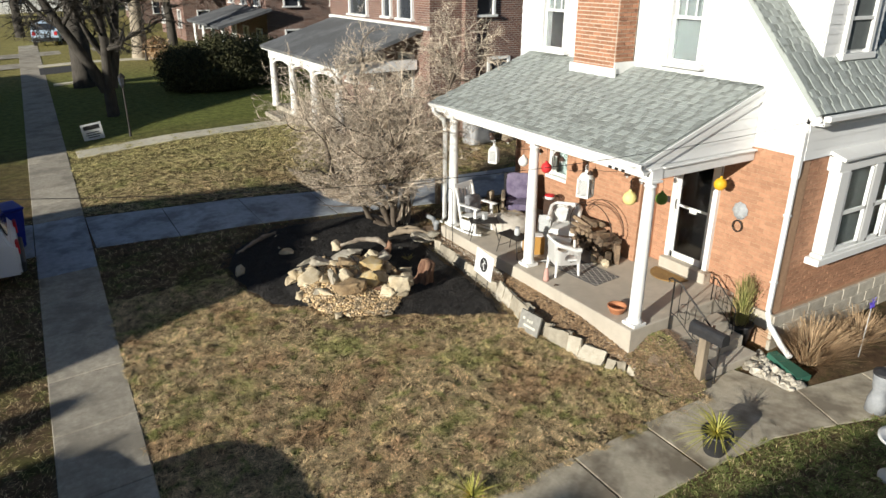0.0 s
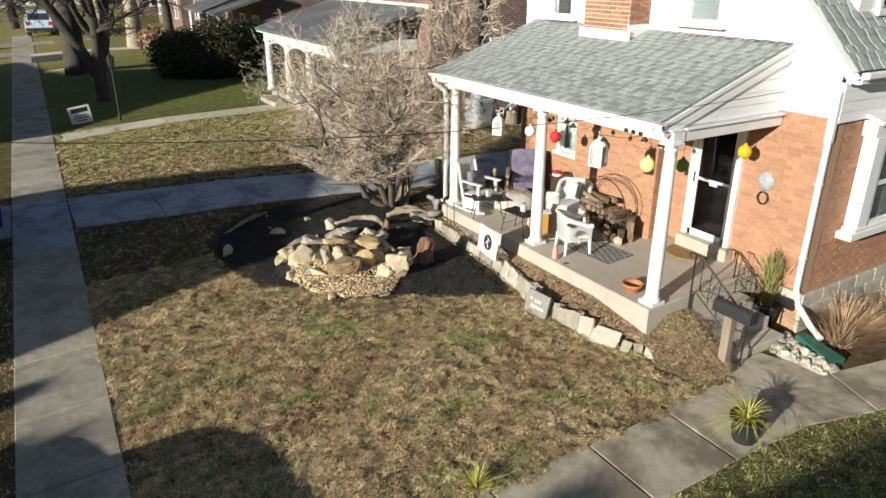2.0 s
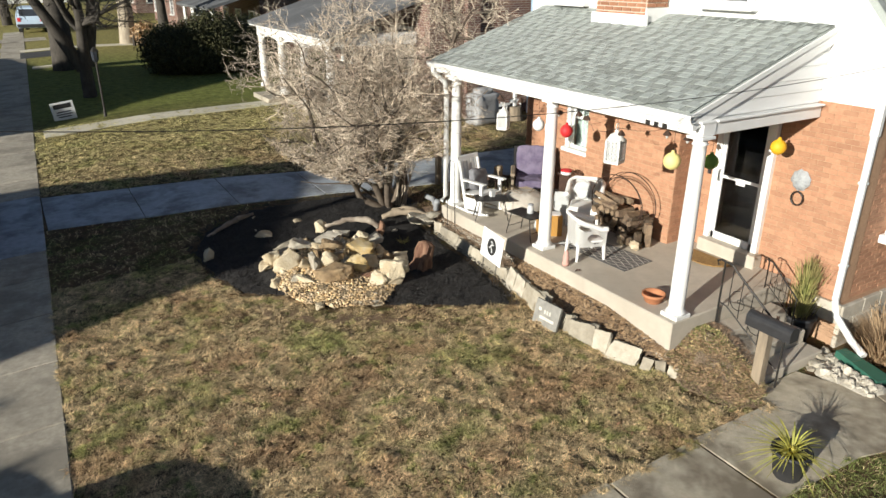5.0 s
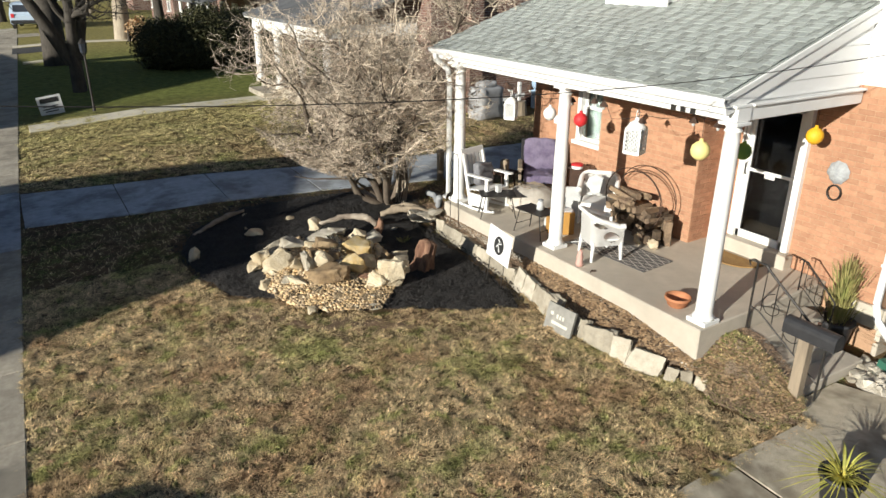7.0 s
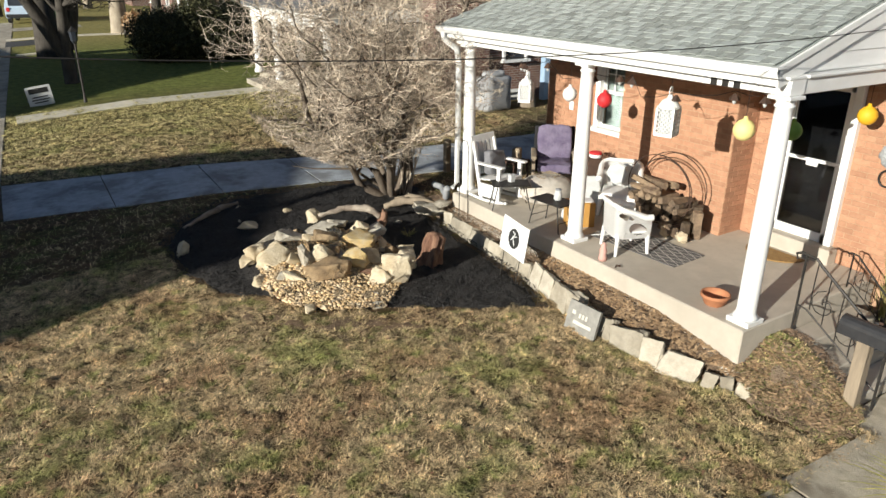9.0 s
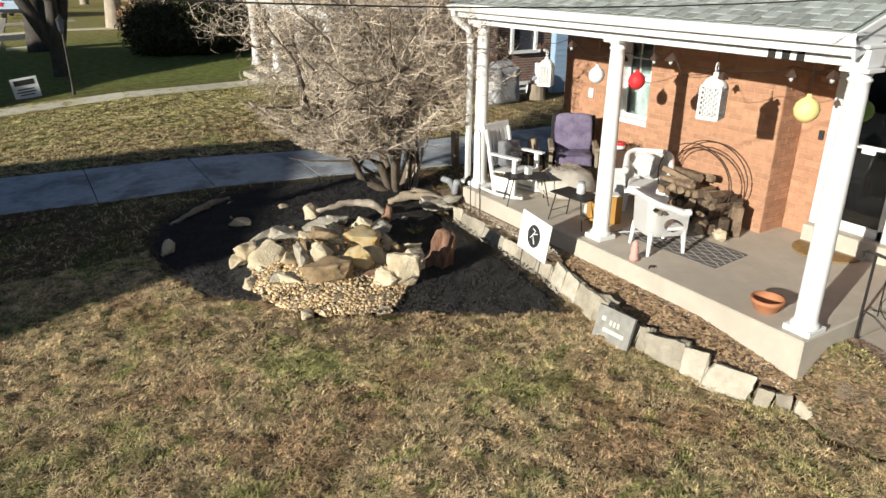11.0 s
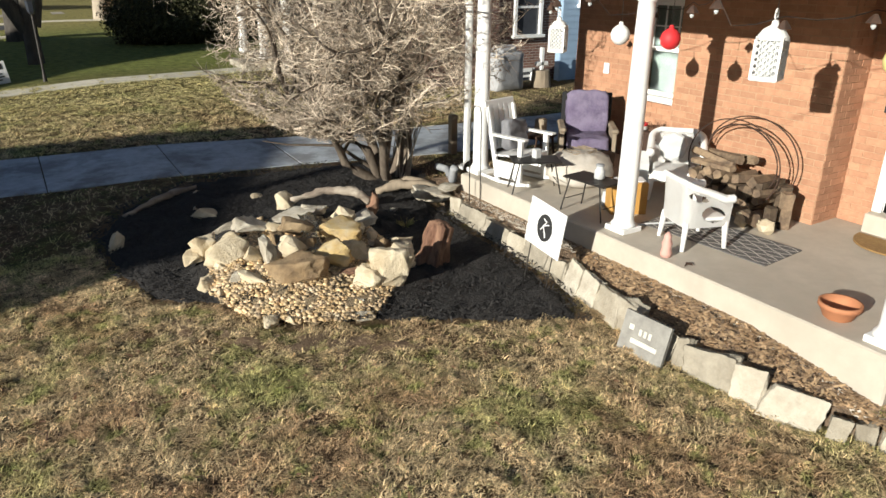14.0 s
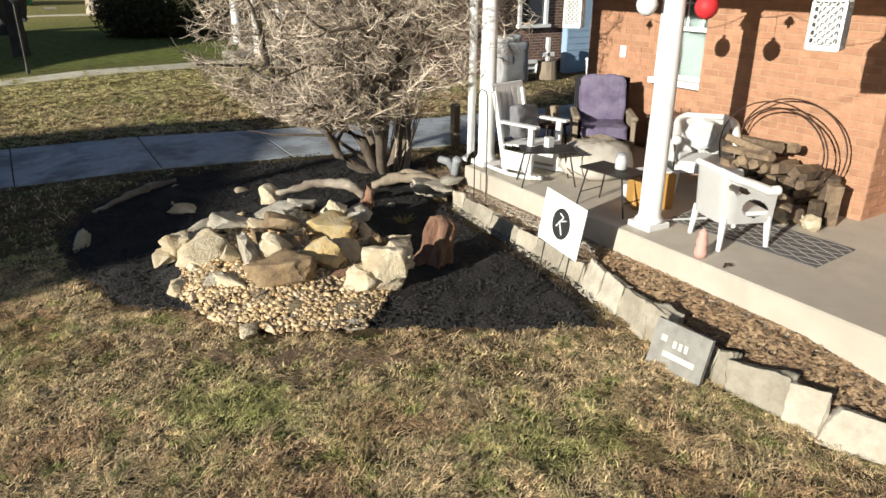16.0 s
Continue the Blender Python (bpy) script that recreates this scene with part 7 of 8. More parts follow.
for k in range(760):
    a, r_, z = RNG.uniform(0, 6.28), abs(RNG.gauss(0, 0.065)), RNG.uniform(0.35, 1.1)
    rod(bm, (r_ * math.cos(a), r_ * math.sin(a), z), (r_ * 1.5 * math.cos(a) + RNG.uniform(-0.02, 0.02), r_ * 1.5 * math.sin(a), z + RNG.uniform(0.1, 0.28)), 0.008, 0.002, 3)
part("foliage", bm, JUNI, tp, "upright green juniper shoots")
for k, (x, y, s) in enumerate([(1.98, -0.98, 0.22), (2.2, -0.86, 0.24), (2.08, -1.16, 0.2), (2.4, -0.82, 0.22), (2.32, -1.02, 0.2), (1.9, -1.16, 0.2), (2.52, -0.98, 0.2), (2.16, -1.02, 0.16), (1.86, -0.99, 0.14)]):
    single("gutter_stone", rock(600 + k, (s * 0.55, s * 0.45, s * 0.3), 14), STONEG, "grey field stone below the rain pipe", "stone", pose(x, y, ground_z(x, y) + s * 0.16, 0, 0, k * 50), "stones below the rain pipe")
pick = random.Random(77)
sheet("white_grit", [(1.75, -1.1), (1.8, -1.85), (2.3, -1.9), (2.5, -0.85), (2.0, -0.8)], lambda x, y: 0.05, STONEP, "pale grit between the white stones", "gravel", 0.05, 0.08)
for k in range(60):
    u, w = pick.random(), pick.random()
    x, y, s = 1.84 + 0.06 * u + 0.34 * w, -1.2 - 0.58 * u + 0.02 * w, pick.uniform(0.08, 0.17)
    single("white_stone", rock(640 + k % 12, (s * 0.6, s * 0.5, s * 0.42), 12), STONEP, "rough white stone beside the splash block", "stone", pose(x, y, ground_z(x, y) + s * 0.2 + 0.03 * (k % 3), k * 31, 0, k * 50), "white stones by the splash block")
sp = single("splash_block", prism(bmesh.new(), [(-0.12, -0.36), (0.16, -0.36), (0.1, 0.36), (-0.08, 0.36)], 0.0, 0.1), GREEN_P, "green plastic splash block below the rain pipe", "splash block", pose(2.34, -1.39, ground_z(2.34, -1.4) + 0.06, 6, 0, -13))
bl = thing("garden_light", pose(2.55, -2.75, ground_z(2.5, -2.75) + 0.02), "grey tapered garden light with a black cap", "garden light")
part("body", lathe(bmesh.new(), [(0.15, 0), (0.14, 0.2), (0.1, 0.36), (0.12, 0.42), (0.14, 0.6), (0.15, 0.64)], 20), PLUM, bl, smooth=True)
part("cap", lathe(bmesh.new(), [(0.155, 0.64), (0.15, 0.68), (0.08, 0.72), (0.01, 0.73)], 20), BLACK, bl, "black cap")
bb = thing("bird_bath", pose(1.2, -3.7, ground_z(1.2, -3.7)), "weathered white bird bath on the lawn", "bird bath")
part("pedestal", lathe(bmesh.new(), [(0.17, 0), (0.17, 0.05), (0.1, 0.12), (0.07, 0.3), (0.08, 0.45), (0.12, 0.52)], 20), WHITE, bb, smooth=True)
part("bowl", lathe(bmesh.new(), [(0.1, 0.52), (0.2, 0.56), (0.29, 0.62), (0.29, 0.65), (0.24, 0.63), (0.01, 0.58)], 24), WHITE, bb, smooth=True)
so2 = thing("pinwheel_ornament", pose(3.9, -1.75, ground_z(3.9, -1.75)), "small violet pinwheel on a thin stake", "ornament")
part("stake", rod(bmesh.new(), (0, 0, 0), (0, 0, 1.05), 0.006, n=5), CURTAIN, so2)
bm = bmesh.new()
for k in range(6):
    a = k * math.pi / 3
    box(bm, (0.06 * math.cos(a), -0.01, 1.05 + 0.06 * math.sin(a)), (0.09, 0.008, 0.035), Euler((0.4, -a, 0)).to_matrix())
part("vanes", bm, paper("violet_paint", (0.12, 0.08, 0.5)), so2, "violet vanes")


# ---- trees ----
def grow(seed, base, stems, plan, centre, radii, pull=0.12, droop=0.0):
    """Branches as lines of points with radii, level by level, kept inside an egg-shaped crown."""
    r = random.Random(seed)
    out = [[] for _ in plan]

    def inside(p):
        return sum(((p[i] - centre[i]) / radii[i]) ** 2 for i in range(3)) < 1.0

    def branch(p, d, level, scale):
        ln, rad, segs, kids, wild = plan[level]
        ln *= scale * r.uniform(0.7, 1.2)
        rad *= scale ** 0.5
        pts, rs = [p.copy()], [rad]
        for k in range(segs):
            d = (d + Vector((r.gauss(0, wild), r.gauss(0, wild), r.gauss(0, wild) + pull * (0.6 if level < 2 else 0.1) - droop * level * 0.1))).normalized()
            q = pts[-1] + d * (ln / segs)
            if level and not inside(q):
                if k or level > 2:
                    break
                d = (d + (Vector(centre) - q).normalized() * 0.5).normalized()
                q = pts[-1] + d * (ln / segs) * 0.6
            pts.append(q)
            rs.append(rad * (1 - 0.7 * (k + 1) / segs))
        if len(pts) < 2:
            return
        out[level].append((pts, rs))
        if level + 1 < len(plan):
            for _ in range(kids):
                t = r.uniform(0.2 if level else 0.34, 1.0) * (len(pts) - 1)
                i = min(int(t), len(pts) - 2)
                s = pts[i].lerp(pts[i + 1], t - i)
                dd = (pts[i + 1] - pts[i]).normalized()
                side = Vector((r.gauss(0, 1), r.gauss(0, 1), r.gauss(0, 0.7))).normalized()
                branch(s, (dd * 0.55 + side * 0.8).normalized(), level + 1, 1.0 - 0.25 * t / segs)

    for b, d, s in stems:
        branch(Vector(base) + Vector(b), Vector(d).normalized(), 0, s)
    return out


def tubes(lines, n):
    """All lines as thin tubes in one set of vertices and faces."""
    v, f = [], []
    for pts, rs in lines:
        k0 = len(v)
        for i, p in enumerate(pts):
            d = (pts[min(i + 1, len(pts) - 1)] - pts[max(i - 1, 0)]).normalized()
            u = d.orthogonal().normalized()
            w = d.cross(u)
            for q in range(n):
                a = 2 * math.pi * q / n
                v.append(p + (u * math.cos(a) + w * math.sin(a)) * rs[i])
        for i in range(len(pts) - 1):
            for q in range(n):
                a, b = k0 + i * n + q, k0 + i * n + (q + 1) % n
                f.append((a, b, b + n, a + n))
    return v, f


def bare_tree(name, levels, label, trunk_mat, twig_mat, split=2, n0=7):
    t = thing(name, Matrix(), label, "tree")
    for k, line in enumerate(levels[0]):
        v, f = tubes([line], n0)
        raw("trunk", v, f, trunk_mat, t, smooth=True)
    for line in levels[1]:
        v, f = tubes([line], 5)
        raw("limb", v, f, trunk_mat, t, smooth=True)
    v, f = [], []
    for lv in levels[2:]:
        a, b = tubes(lv, 3)
        f += [tuple(len(v) + i for i in q) for q in b]
        v += a
    raw("crown", v, f, twig_mat, t)
    return t


R = random.Random(21)
stems = []
for k, (dx, dy, dz, s) in enumerate([(-0.62, -0.1, 1.0, 1.0), (-0.25, 0.25, 1.4, 1.15), (0.05, -0.3, 1.6, 1.2), (0.38, 0.1, 1.4, 1.15), (0.75, -0.2, 1.1, 1.0), (-0.9, 0.35, 0.75, 0.95), (-0.5, -0.65, 0.9, 0.9)]):
    stems.append(((R.uniform(-0.12, 0.12), R.uniform(-0.1, 0.1), -0.1), (dx, dy, dz), s))
lv = grow(5, (-0.24, 7.6, 0.05), stems, [(3.5, 0.085, 10, 13, 0.2), (2.1, 0.032, 8, 10, 0.24), (1.0, 0.0095, 5, 9, 0.28), (0.42, 0.0056, 3, 3, 0.3), (0.2, 0.0042, 2, 0, 0.3)], (-0.4, 7.55, 3.6), (3.15, 2.5, 3.0))
# a low bare limb on the street side
lv[1].append(([Vector((-0.45, 7.6, 0.2)), Vector((-0.75, 7.6, 0.42)), Vector((-1.0, 7.65, 0.62)), Vector((-1.35, 7.7, 0.66)), Vector((-1.75, 7.75, 0.7)), Vector((-2.1, 7.85, 0.78))], [0.035, 0.03, 0.026, 0.02, 0.014, 0.006]))
bare_tree("flowering_tree", lv, "leafless many-stemmed tree with dense pale twigs", BARK, TWIG)
# young shoots beside the trunk
shoots = thing("sucker_shoots", Matrix(), "pale upright shoots at the foot of the tree", "shoots")
for k in range(30):
    a = RNG.uniform(0, 6.28)
    p = Vector((0.0 + 0.13 * math.cos(a), 7.5 + 0.13 * math.sin(a), 0.05))
    d = Vector((RNG.uniform(-0.05, 0.5), RNG.uniform(-0.25, 0.25), 1.0)).normalized()
    part("shoot", pipe(bmesh.new(), [p, p + d * 0.4, p + d * 0.75 + Vector((RNG.uniform(-0.08, 0.1), 0, 0.05)), p + d * RNG.uniform(0.9, 1.25) + Vector((RNG.uniform(-0.12, 0.16), 0, 0.1))], [0.014, 0.011, 0.008, 0.002], 4), TWIG, shoots)

lv = grow(9, (-4.25, 24.6, 0.2), [((0, 0, -0.3), (0.04, 0, 1.5), 1.0), ((-0.08, 0, 1.1), (-0.6, 0.1, 1.2), 0.85), ((0.1, 0, 1.2), (0.32, 0.2, 1.4), 0.8)], [(7.0, 0.27, 8, 9, 0.08), (4.2, 0.1, 6, 8, 0.18), (2.2, 0.036, 5, 6, 0.24), (1.1, 0.016, 4, 3, 0.3), (0.5, 0.01, 2, 0, 0.3)], (-3.6, 24.8, 7.6), (7.5, 6.0, 5.0), 0.16, 0.05)
bare_tree("street_tree", lv, "dark leafless tree with forked trunk on the next lawn", BARK2, BARK2)


def plain_tree(seed, x, y, r0, h, label, material, crown=4.5):
    z = ground_z(x, y)
    lv = grow(seed, (x, y, z), [((0, 0, -0.3), (0.03, 0.02, 1), 1.0)], [(h, r0, 7, 12, 0.04), (h * 0.5, r0 * 0.3, 6, 7, 0.16), (h * 0.25, r0 * 0.1, 4, 6, 0.22), (h * 0.12, 0.02, 3, 0, 0.3)], (x, y, z + h * 0.75), (crown, crown, h * 0.5))
    return bare_tree("street_tree", lv, label, material, material)


plain_tree(31, -0.05, 42.8, 0.56, 11, "tall pale-barked tree far down the street", PALEBARK)
plain_tree(35, -4.4, 33.0, 0.58, 11, "stout dark tree behind the forked one", BARK2)
plain_tree(32, 3.5, 50.0, 0.4, 10, "leafless tree behind the far lawn", BARK2)
plain_tree(33, -6.0, 62.0, 0.4, 10, "leafless tree far down the street", BARK2)
plain_tree(34, 1.0, 68.0, 0.4, 11, "leafless tree far down the street", PALEBARK)


def leafy(name, x, y, parts_, label, material, n, size, category="shrub", trunk=True, group=""):
    """An evergreen of many small leaf clumps spread through several lobes (dx, dy, z, rx, ry, rz)."""
    t = thing(name, Matrix.Translation((x, y, ground_z(x, y))), label, category, group)
    if trunk:
        part("trunk", rod(bmesh.new(), (0, 0, -0.1), (0, 0, max(p[2] for p in parts_)), 0.12, 0.03, 7), BARK2, t)
    v, f = [], []
    for dx, dy, z, rx, ry, rz in parts_:
        m = int(n * rx * rz)
        for _ in range(m):
            d = Vector((RNG.gauss(0, 1), RNG.gauss(0, 1), RNG.gauss(0, 1))).normalized() * (RNG.random() ** 0.3) * RNG.uniform(0.75, 1.05)
            c = Vector((dx + d.x * rx, dy + d.y * ry, max(0.03, z + d.z * rz)))
            u = Vector((RNG.gauss(0, 1), RNG.gauss(0, 1), RNG.gauss(0, 1))).normalized()
            w = u.orthogonal().normalized()
            s = size * RNG.uniform(0.5, 1.4)
            k = len(v)
            v += [c - u * s, c + w * s * 0.5, c + u * s, c - w * s * 0.5]
            f.append((k, k + 1, k + 2, k + 3))
    raw("crown", v, f, material, t)
    return t


leafy("evergreen_shrub", 1.4, 29.2, [(-1.6, 0, 1.0, 1.5, 1.6, 1.3), (0.3, 0, 1.3, 1.8, 1.8, 1.5), (2.2, 0.3, 1.2, 1.8, 1.8, 1.4), (0.0, -0.9, 0.7, 2.4, 1.0, 0.8)], "large dark evergreen shrub on the far lawn", EVER, 7000, 0.06)
leafy("tan_shrub", 0.1, 41.4, [(0.7, 0, 0.7, 0.9, 0.9, 0.8)], "tan dried shrub beside the far tree", STRAW, 900, 0.12)
leafy("low_hedge", 1.2, 13.2, [(0, 0, 0.35, 0.9, 0.5, 0.4), (1.2, 0.2, 0.3, 0.8, 0.5, 0.35)], "low brown leafless hedge before the next house", TWIG, 900, 0.08)

# ---- the house next door ----
nb = thing("neighbour_house", Matrix(), "dark red brick house with a white-columned porch", "house")
NX, NY = 4.8, 14.3


def flat_window(parent, c, w, h, face, frame_w=0.09):
    """A sash window on a far wall; face is 'x' or 'y', the way the wall looks."""
    def b(dx, dz, sx, sz, out, d):
        return ((c[0] - out, c[1] + dx, c[2] + dz), (d, sx, sz)) if face == "x" else ((c[0] + dx, c[1] - out, c[2] + dz), (sx, d, sz))
    win = part("window", boxes(b(-w / 2, 0, frame_w, h + frame_w, 0.02, 0.1), b(w / 2, 0, frame_w, h + frame_w, 0.02, 0.1), b(0, h / 2, w, frame_w, 0.02, 0.1)), WHITE, parent, "white-framed sash window")
    part("window_sill", boxes(b(0, -h / 2 - 0.03, w + 0.2, 0.08, 0.06, 0.18)), WHITE, win)
    part("sash_rail", boxes(b(0, 0, w, 0.06, 0.0, 0.06)), WHITE, win)
    part("pane", boxes(b(0, 0, w, h, -0.02, 0.02)), GLASSD, win)


GLASSD = mat("dark_window_glass", (0.03, 0.035, 0.045), (0.05, 0.055, 0.065), 1.5, 0.12, 0.0, spec=0.7)
for c, q in (((NX + 0.1, 18.5, 3.4), (0.2, 8.4, 7.4)), ((8.4, NY + 0.1, 3.4), (7.0, 0.2, 7.4)), ((11.8, 18.5, 3.4), (0.2, 8.4, 7.4)), ((8.4, 22.6, 3.4), (7.0, 0.2, 7.4)), ((6.35, NY - 0.1, 3.4), (0.5, 0.2, 7.4))):
    part("wall", boxes((c, q)), NBRICK, nb, "dark red brick wall")
part("roof", box(bmesh.new(), (8.3, 18.5, 7.3), (8.0, 9.2, 0.4)), ROOFN, nb)
part("trim_band", boxes(((NX - 0.04, 18.5, 4.05), (0.1, 8.4, 0.12))), WHITE, nb)
for y, z, w, h in ((15.9, 2.35, 1.0, 1.4), (18.2, 2.2, 1.0, 1.4), (20.6, 2.2, 1.0, 1.4), (15.9, 5.0, 1.0, 1.4), (17.3, 5.0, 0.6, 1.4), (19.8, 5.0, 1.6, 1.5)):
    flat_window(nb, (NX - 0.02, y, z), w, h, "x")
for x, z, w, h in ((7.7, 2.2, 0.9, 1.5), (7.0, 5.1, 0.85, 1.3), (10.0, 5.1, 0.9, 1.3), (7.6, 0.3, 0.7, 0.35)):
    flat_window(nb, (x, NY - 0.02, z), w, h, "y")
part("porch_slab", boxes(((3.3, 18.5, 0.35), (3.0, 7.0, 0.5))), CONC, nb)
PR_ROT = Euler((0, -0.3, 0)).to_matrix()
nroof = part("porch_roof", box(bmesh.new(), (3.15, 18.5, 3.48), (3.6, 7.6, 0.12), PR_ROT), ROOFN, nb, "dark shingled porch roof")
part("porch_fascia", boxes(((1.5, 18.5, 2.93), (0.08, 7.6, 0.16))), WHITE, nroof)
part("porch_beam", boxes(((1.75, 18.5, 2.72), (0.2, 7.0, 0.3)), ((3.2, 15.1, 2.8), (3.0, 0.2, 0.35))), WHITE, nb)
for y in (15.2, 17.4, 19.6, 21.8):
    part("porch_column", lathe(bmesh.new(), [(0.18, 0), (0.18, 0.1), (0.14, 0.14), (0.13, 1.9), (0.17, 1.95), (0.17, 2.05)], 14, (1.75, y, 0.58)), WHITE, nb, smooth=True)
for y0, y1 in ((15.2, 17.4), (17.4, 19.6), (19.6, 21.8)):
    part("arch_bracket", pipe(bmesh.new(), [(1.75, (y0 + y1) / 2 + (y1 - y0) / 2 * math.cos(t), 2.2 + 0.35 * math.sin(t)) for t in [math.pi * k / 12 for k in range(13)]], 0.05, 6), WHITE, nb)
part("entry_step", boxes(((1.5, 20.6, 0.25), (0.7, 1.8, 0.35))), CONC, nb)
blue = thing("blue_annexe", Matrix(), "pale blue clapboard annexe behind the brick house", "house")
part("wall", boxes(((10.9, NY - 0.35, 2.6), (4.6, 0.2, 5.6))), BLUES, blue)
for k in range(26):
    part("clapboard", box(bmesh.new(), (10.9, NY - 0.47, 0.35 + 0.17 * k), (4.6, 0.02, 0.18), Euler((-0.08, 0, 0)).to_matrix()), BLUES, blue)
flat_window(blue, (9.6, NY - 0.5, 2.9), 0.8, 1.3, "y")

# ---- houses further on ----
def far_house(name, x0, x1, y0, y1, h, label, roof_h=2.2, brick=True):
    hs = thing(name, Matrix.Translation((0, 0, ground_z((x0 + x1) / 2, y0))), label, "house", "houses along the street")
    part("wall", boxes((((x0 + x1) / 2, (y0 + y1) / 2, h / 2 - 0.2), (x1 - x0, y1 - y0, h + 0.4))), NBRICK if brick else SIDING, hs)
    bm = bmesh.new()
    ym = (y0 + y1) / 2
    c = [(x0 - 0.4, y0 - 0.4, h), (x1 + 0.4, y0 - 0.4, h), (x1 + 0.4, y1 + 0.4, h), (x0 - 0.4, y1 + 0.4, h), (x0 - 0.4, ym, h + roof_h), (x1 + 0.4, ym, h + roof_h)]
    vs = [bm.verts.new(p) for p in c]
    for q in ((0, 1, 5, 4), (2, 3, 4, 5), (0, 4, 3), (1, 2, 5), (3, 2, 1, 0)):
        bm.faces.new([vs[i] for i in q])
    part("roof", bm, ROOFN, hs)
    for y in (y0 + 1.4, (y0 + y1) / 2, y1 - 1.4):
        for z in (1.6, 4.2):
            if z + 0.8 < h:
                flat_window(hs, (x0 - 0.02, y, z), 0.9, 1.3, "x")
    for x in (x0 + 1.5, (x0 + x1) / 2 + 0.6):
        for z in (1.6, 4.2):
            if z + 0.8 < h:
                flat_window(hs, (x, y0 - 0.02, z), 0.9, 1.3, "y")
    return hs


fh = far_house("brick_house", 5.5, 13, 33.5, 41.5, 6.4, "dark brick house behind the evergreen shrub")
part("porch_roof", box(bmesh.new(), (4.1, 36.5, 2.95), (3.2, 7.2, 0.14), Euler((0, -0.28, 0)).to_matrix()), ROOFN, fh)
for y in (33.3, 35.4, 37.5, 39.6):
    part("porch_column", rod(bmesh.new(), (2.9, y, 0.0), (2.9, y, 2.55), 0.1, n=8), WHITE, fh)
far_house("brick_house", 5.0, 13, 52, 61, 6.2, "brick house further down the street")
far_house("brick_house", 5.0, 13, 70, 80, 6.2, "brick house at the end of the street")
far_house("white_house", -12, 2, 92, 102, 6.0, "pale house closing the street", brick=False)
far_house("brick_house", 6, 15, -22, -11, 6.4, "brick house on the other side of the front path")

# across the street, unseen: added to throw the long shadows over lawn and pavement
op = thing("opposite_house", Matrix(), "unseen brick gabled house added across the street to cast shadow", "house", "houses along the street")
part("wall", slab_yz(bmesh.new(), [(-0.05, -0.9), (7.6, -0.9), (7.6, 5.0), (4.6, 6.8), (-0.05, 5.8)], -33, -25), NBRICK, op)
part("roof", slab_yz(bmesh.new(), [(-0.15, 5.75), (4.6, 6.8), (7.75, 4.9), (7.75, 5.1), (4.6, 7.0), (-0.15, 5.95)], -33.3, -24.8), ROOFN, op)
for y in (2.0, 5.8):
    for z in (1.2, 3.9):
        flat_window(op, (-24.9, y, z), 1.0, 1.4, "x")
op2 = thing("opposite_house", Matrix(), "unseen wide brick house added across the street to cast shadow", "house", "houses along the street")
part("wall", slab_yz(bmesh.new(), [(-22, -0.9), (-10.05, -0.9), (-10.05, 6.4), (-14.5, 9.8), (-22, 6.4)], -34, -25.5), NBRICK, op2)
part("roof", slab_yz(bmesh.new(), [(-22.2, 6.3), (-14.5, 9.8), (-9.98, 6.3), (-9.98, 6.5), (-14.5, 10.0), (-22.2, 6.5)], -34.3, -25.2), ROOFN, op2)
# unseen crowns added, lobes set so that their shadows fit lawn and path
leafy("evergreen_tree", -22.0, -3.2, [(0, -0.3, 1.8, 1.6, 1.9, 1.9), (0, 1.45, 3.3, 0.9, 0.58, 1.0), (0, 1.45, 1.8, 0.9, 0.62, 1.4), (0, -0.2, 3.7, 1.2, 0.68, 1.05), (0, -1.2, 3.7, 1.2, 0.9, 1.15), (0, -2.1, 3.7, 1.2, 0.9, 1.15)], "unseen dense evergreen added across the street to cast shadow", EVER, 5000, 0.2, "tree", group="trees across the street")
leafy("evergreen_tree", -22.4, -7.2, [(0, 0, 2.0, 1.5, 1.3, 2.0), (0, -0.35, 3.9, 1.1, 0.75, 1.0), (0, -0.4, 5.05, 0.9, 0.5, 0.9)], "unseen dense evergreen added across the street to cast shadow", EVER, 5000, 0.2, "tree", group="trees across the street")

# unseen slim crown, added only for the narrow shadow on the pavement
leafy("young_evergreen", -22.2, -0.3, [(0, 0, 1.5, 0.5, 0.42, 1.2), (0, 0, 3.15, 0.42, 0.42, 1.2)], "unseen slim evergreen added across the street to cast shadow", EVER, 5000, 0.14, "tree", group="trees across the street")
# unseen block, its outline fitted to the shade on the next lawn
op3 = thing("opposite_house", Matrix(), "unseen gabled brick house added further along the street to cast shadow", "house", "houses along the street")
part("wall", slab_yz(bmesh.new(), [(14.4, -0.8), (34.0, -0.8), (34.0, 5.2), (27.5, 5.6), (21.5, 9.4), (14.4, 5.2)], -33, -25), NBRICK, op3)
part("roof", slab_yz(bmesh.new(), [(14.2, 5.1), (21.5, 9.4), (27.5, 5.6), (34.2, 5.2), (34.2, 5.4), (27.5, 5.8), (21.5, 9.6), (14.2, 5.3)], -33.3, -24.8), ROOFN, op3)

# ---- things along the pavement and the next lawn ----
ys_ = thing("yard_sign", pose(-5.39, 20.85, ground_z(-5.39, 20.85) - 0.2, 0, -7, 4), "white yard sign with dark print on wire stakes", "sign")
part("board", box(bmesh.new(), (0, 0, 0.5), (0.7, 0.02, 0.6), bev=0.004), SIGNW, ys_)
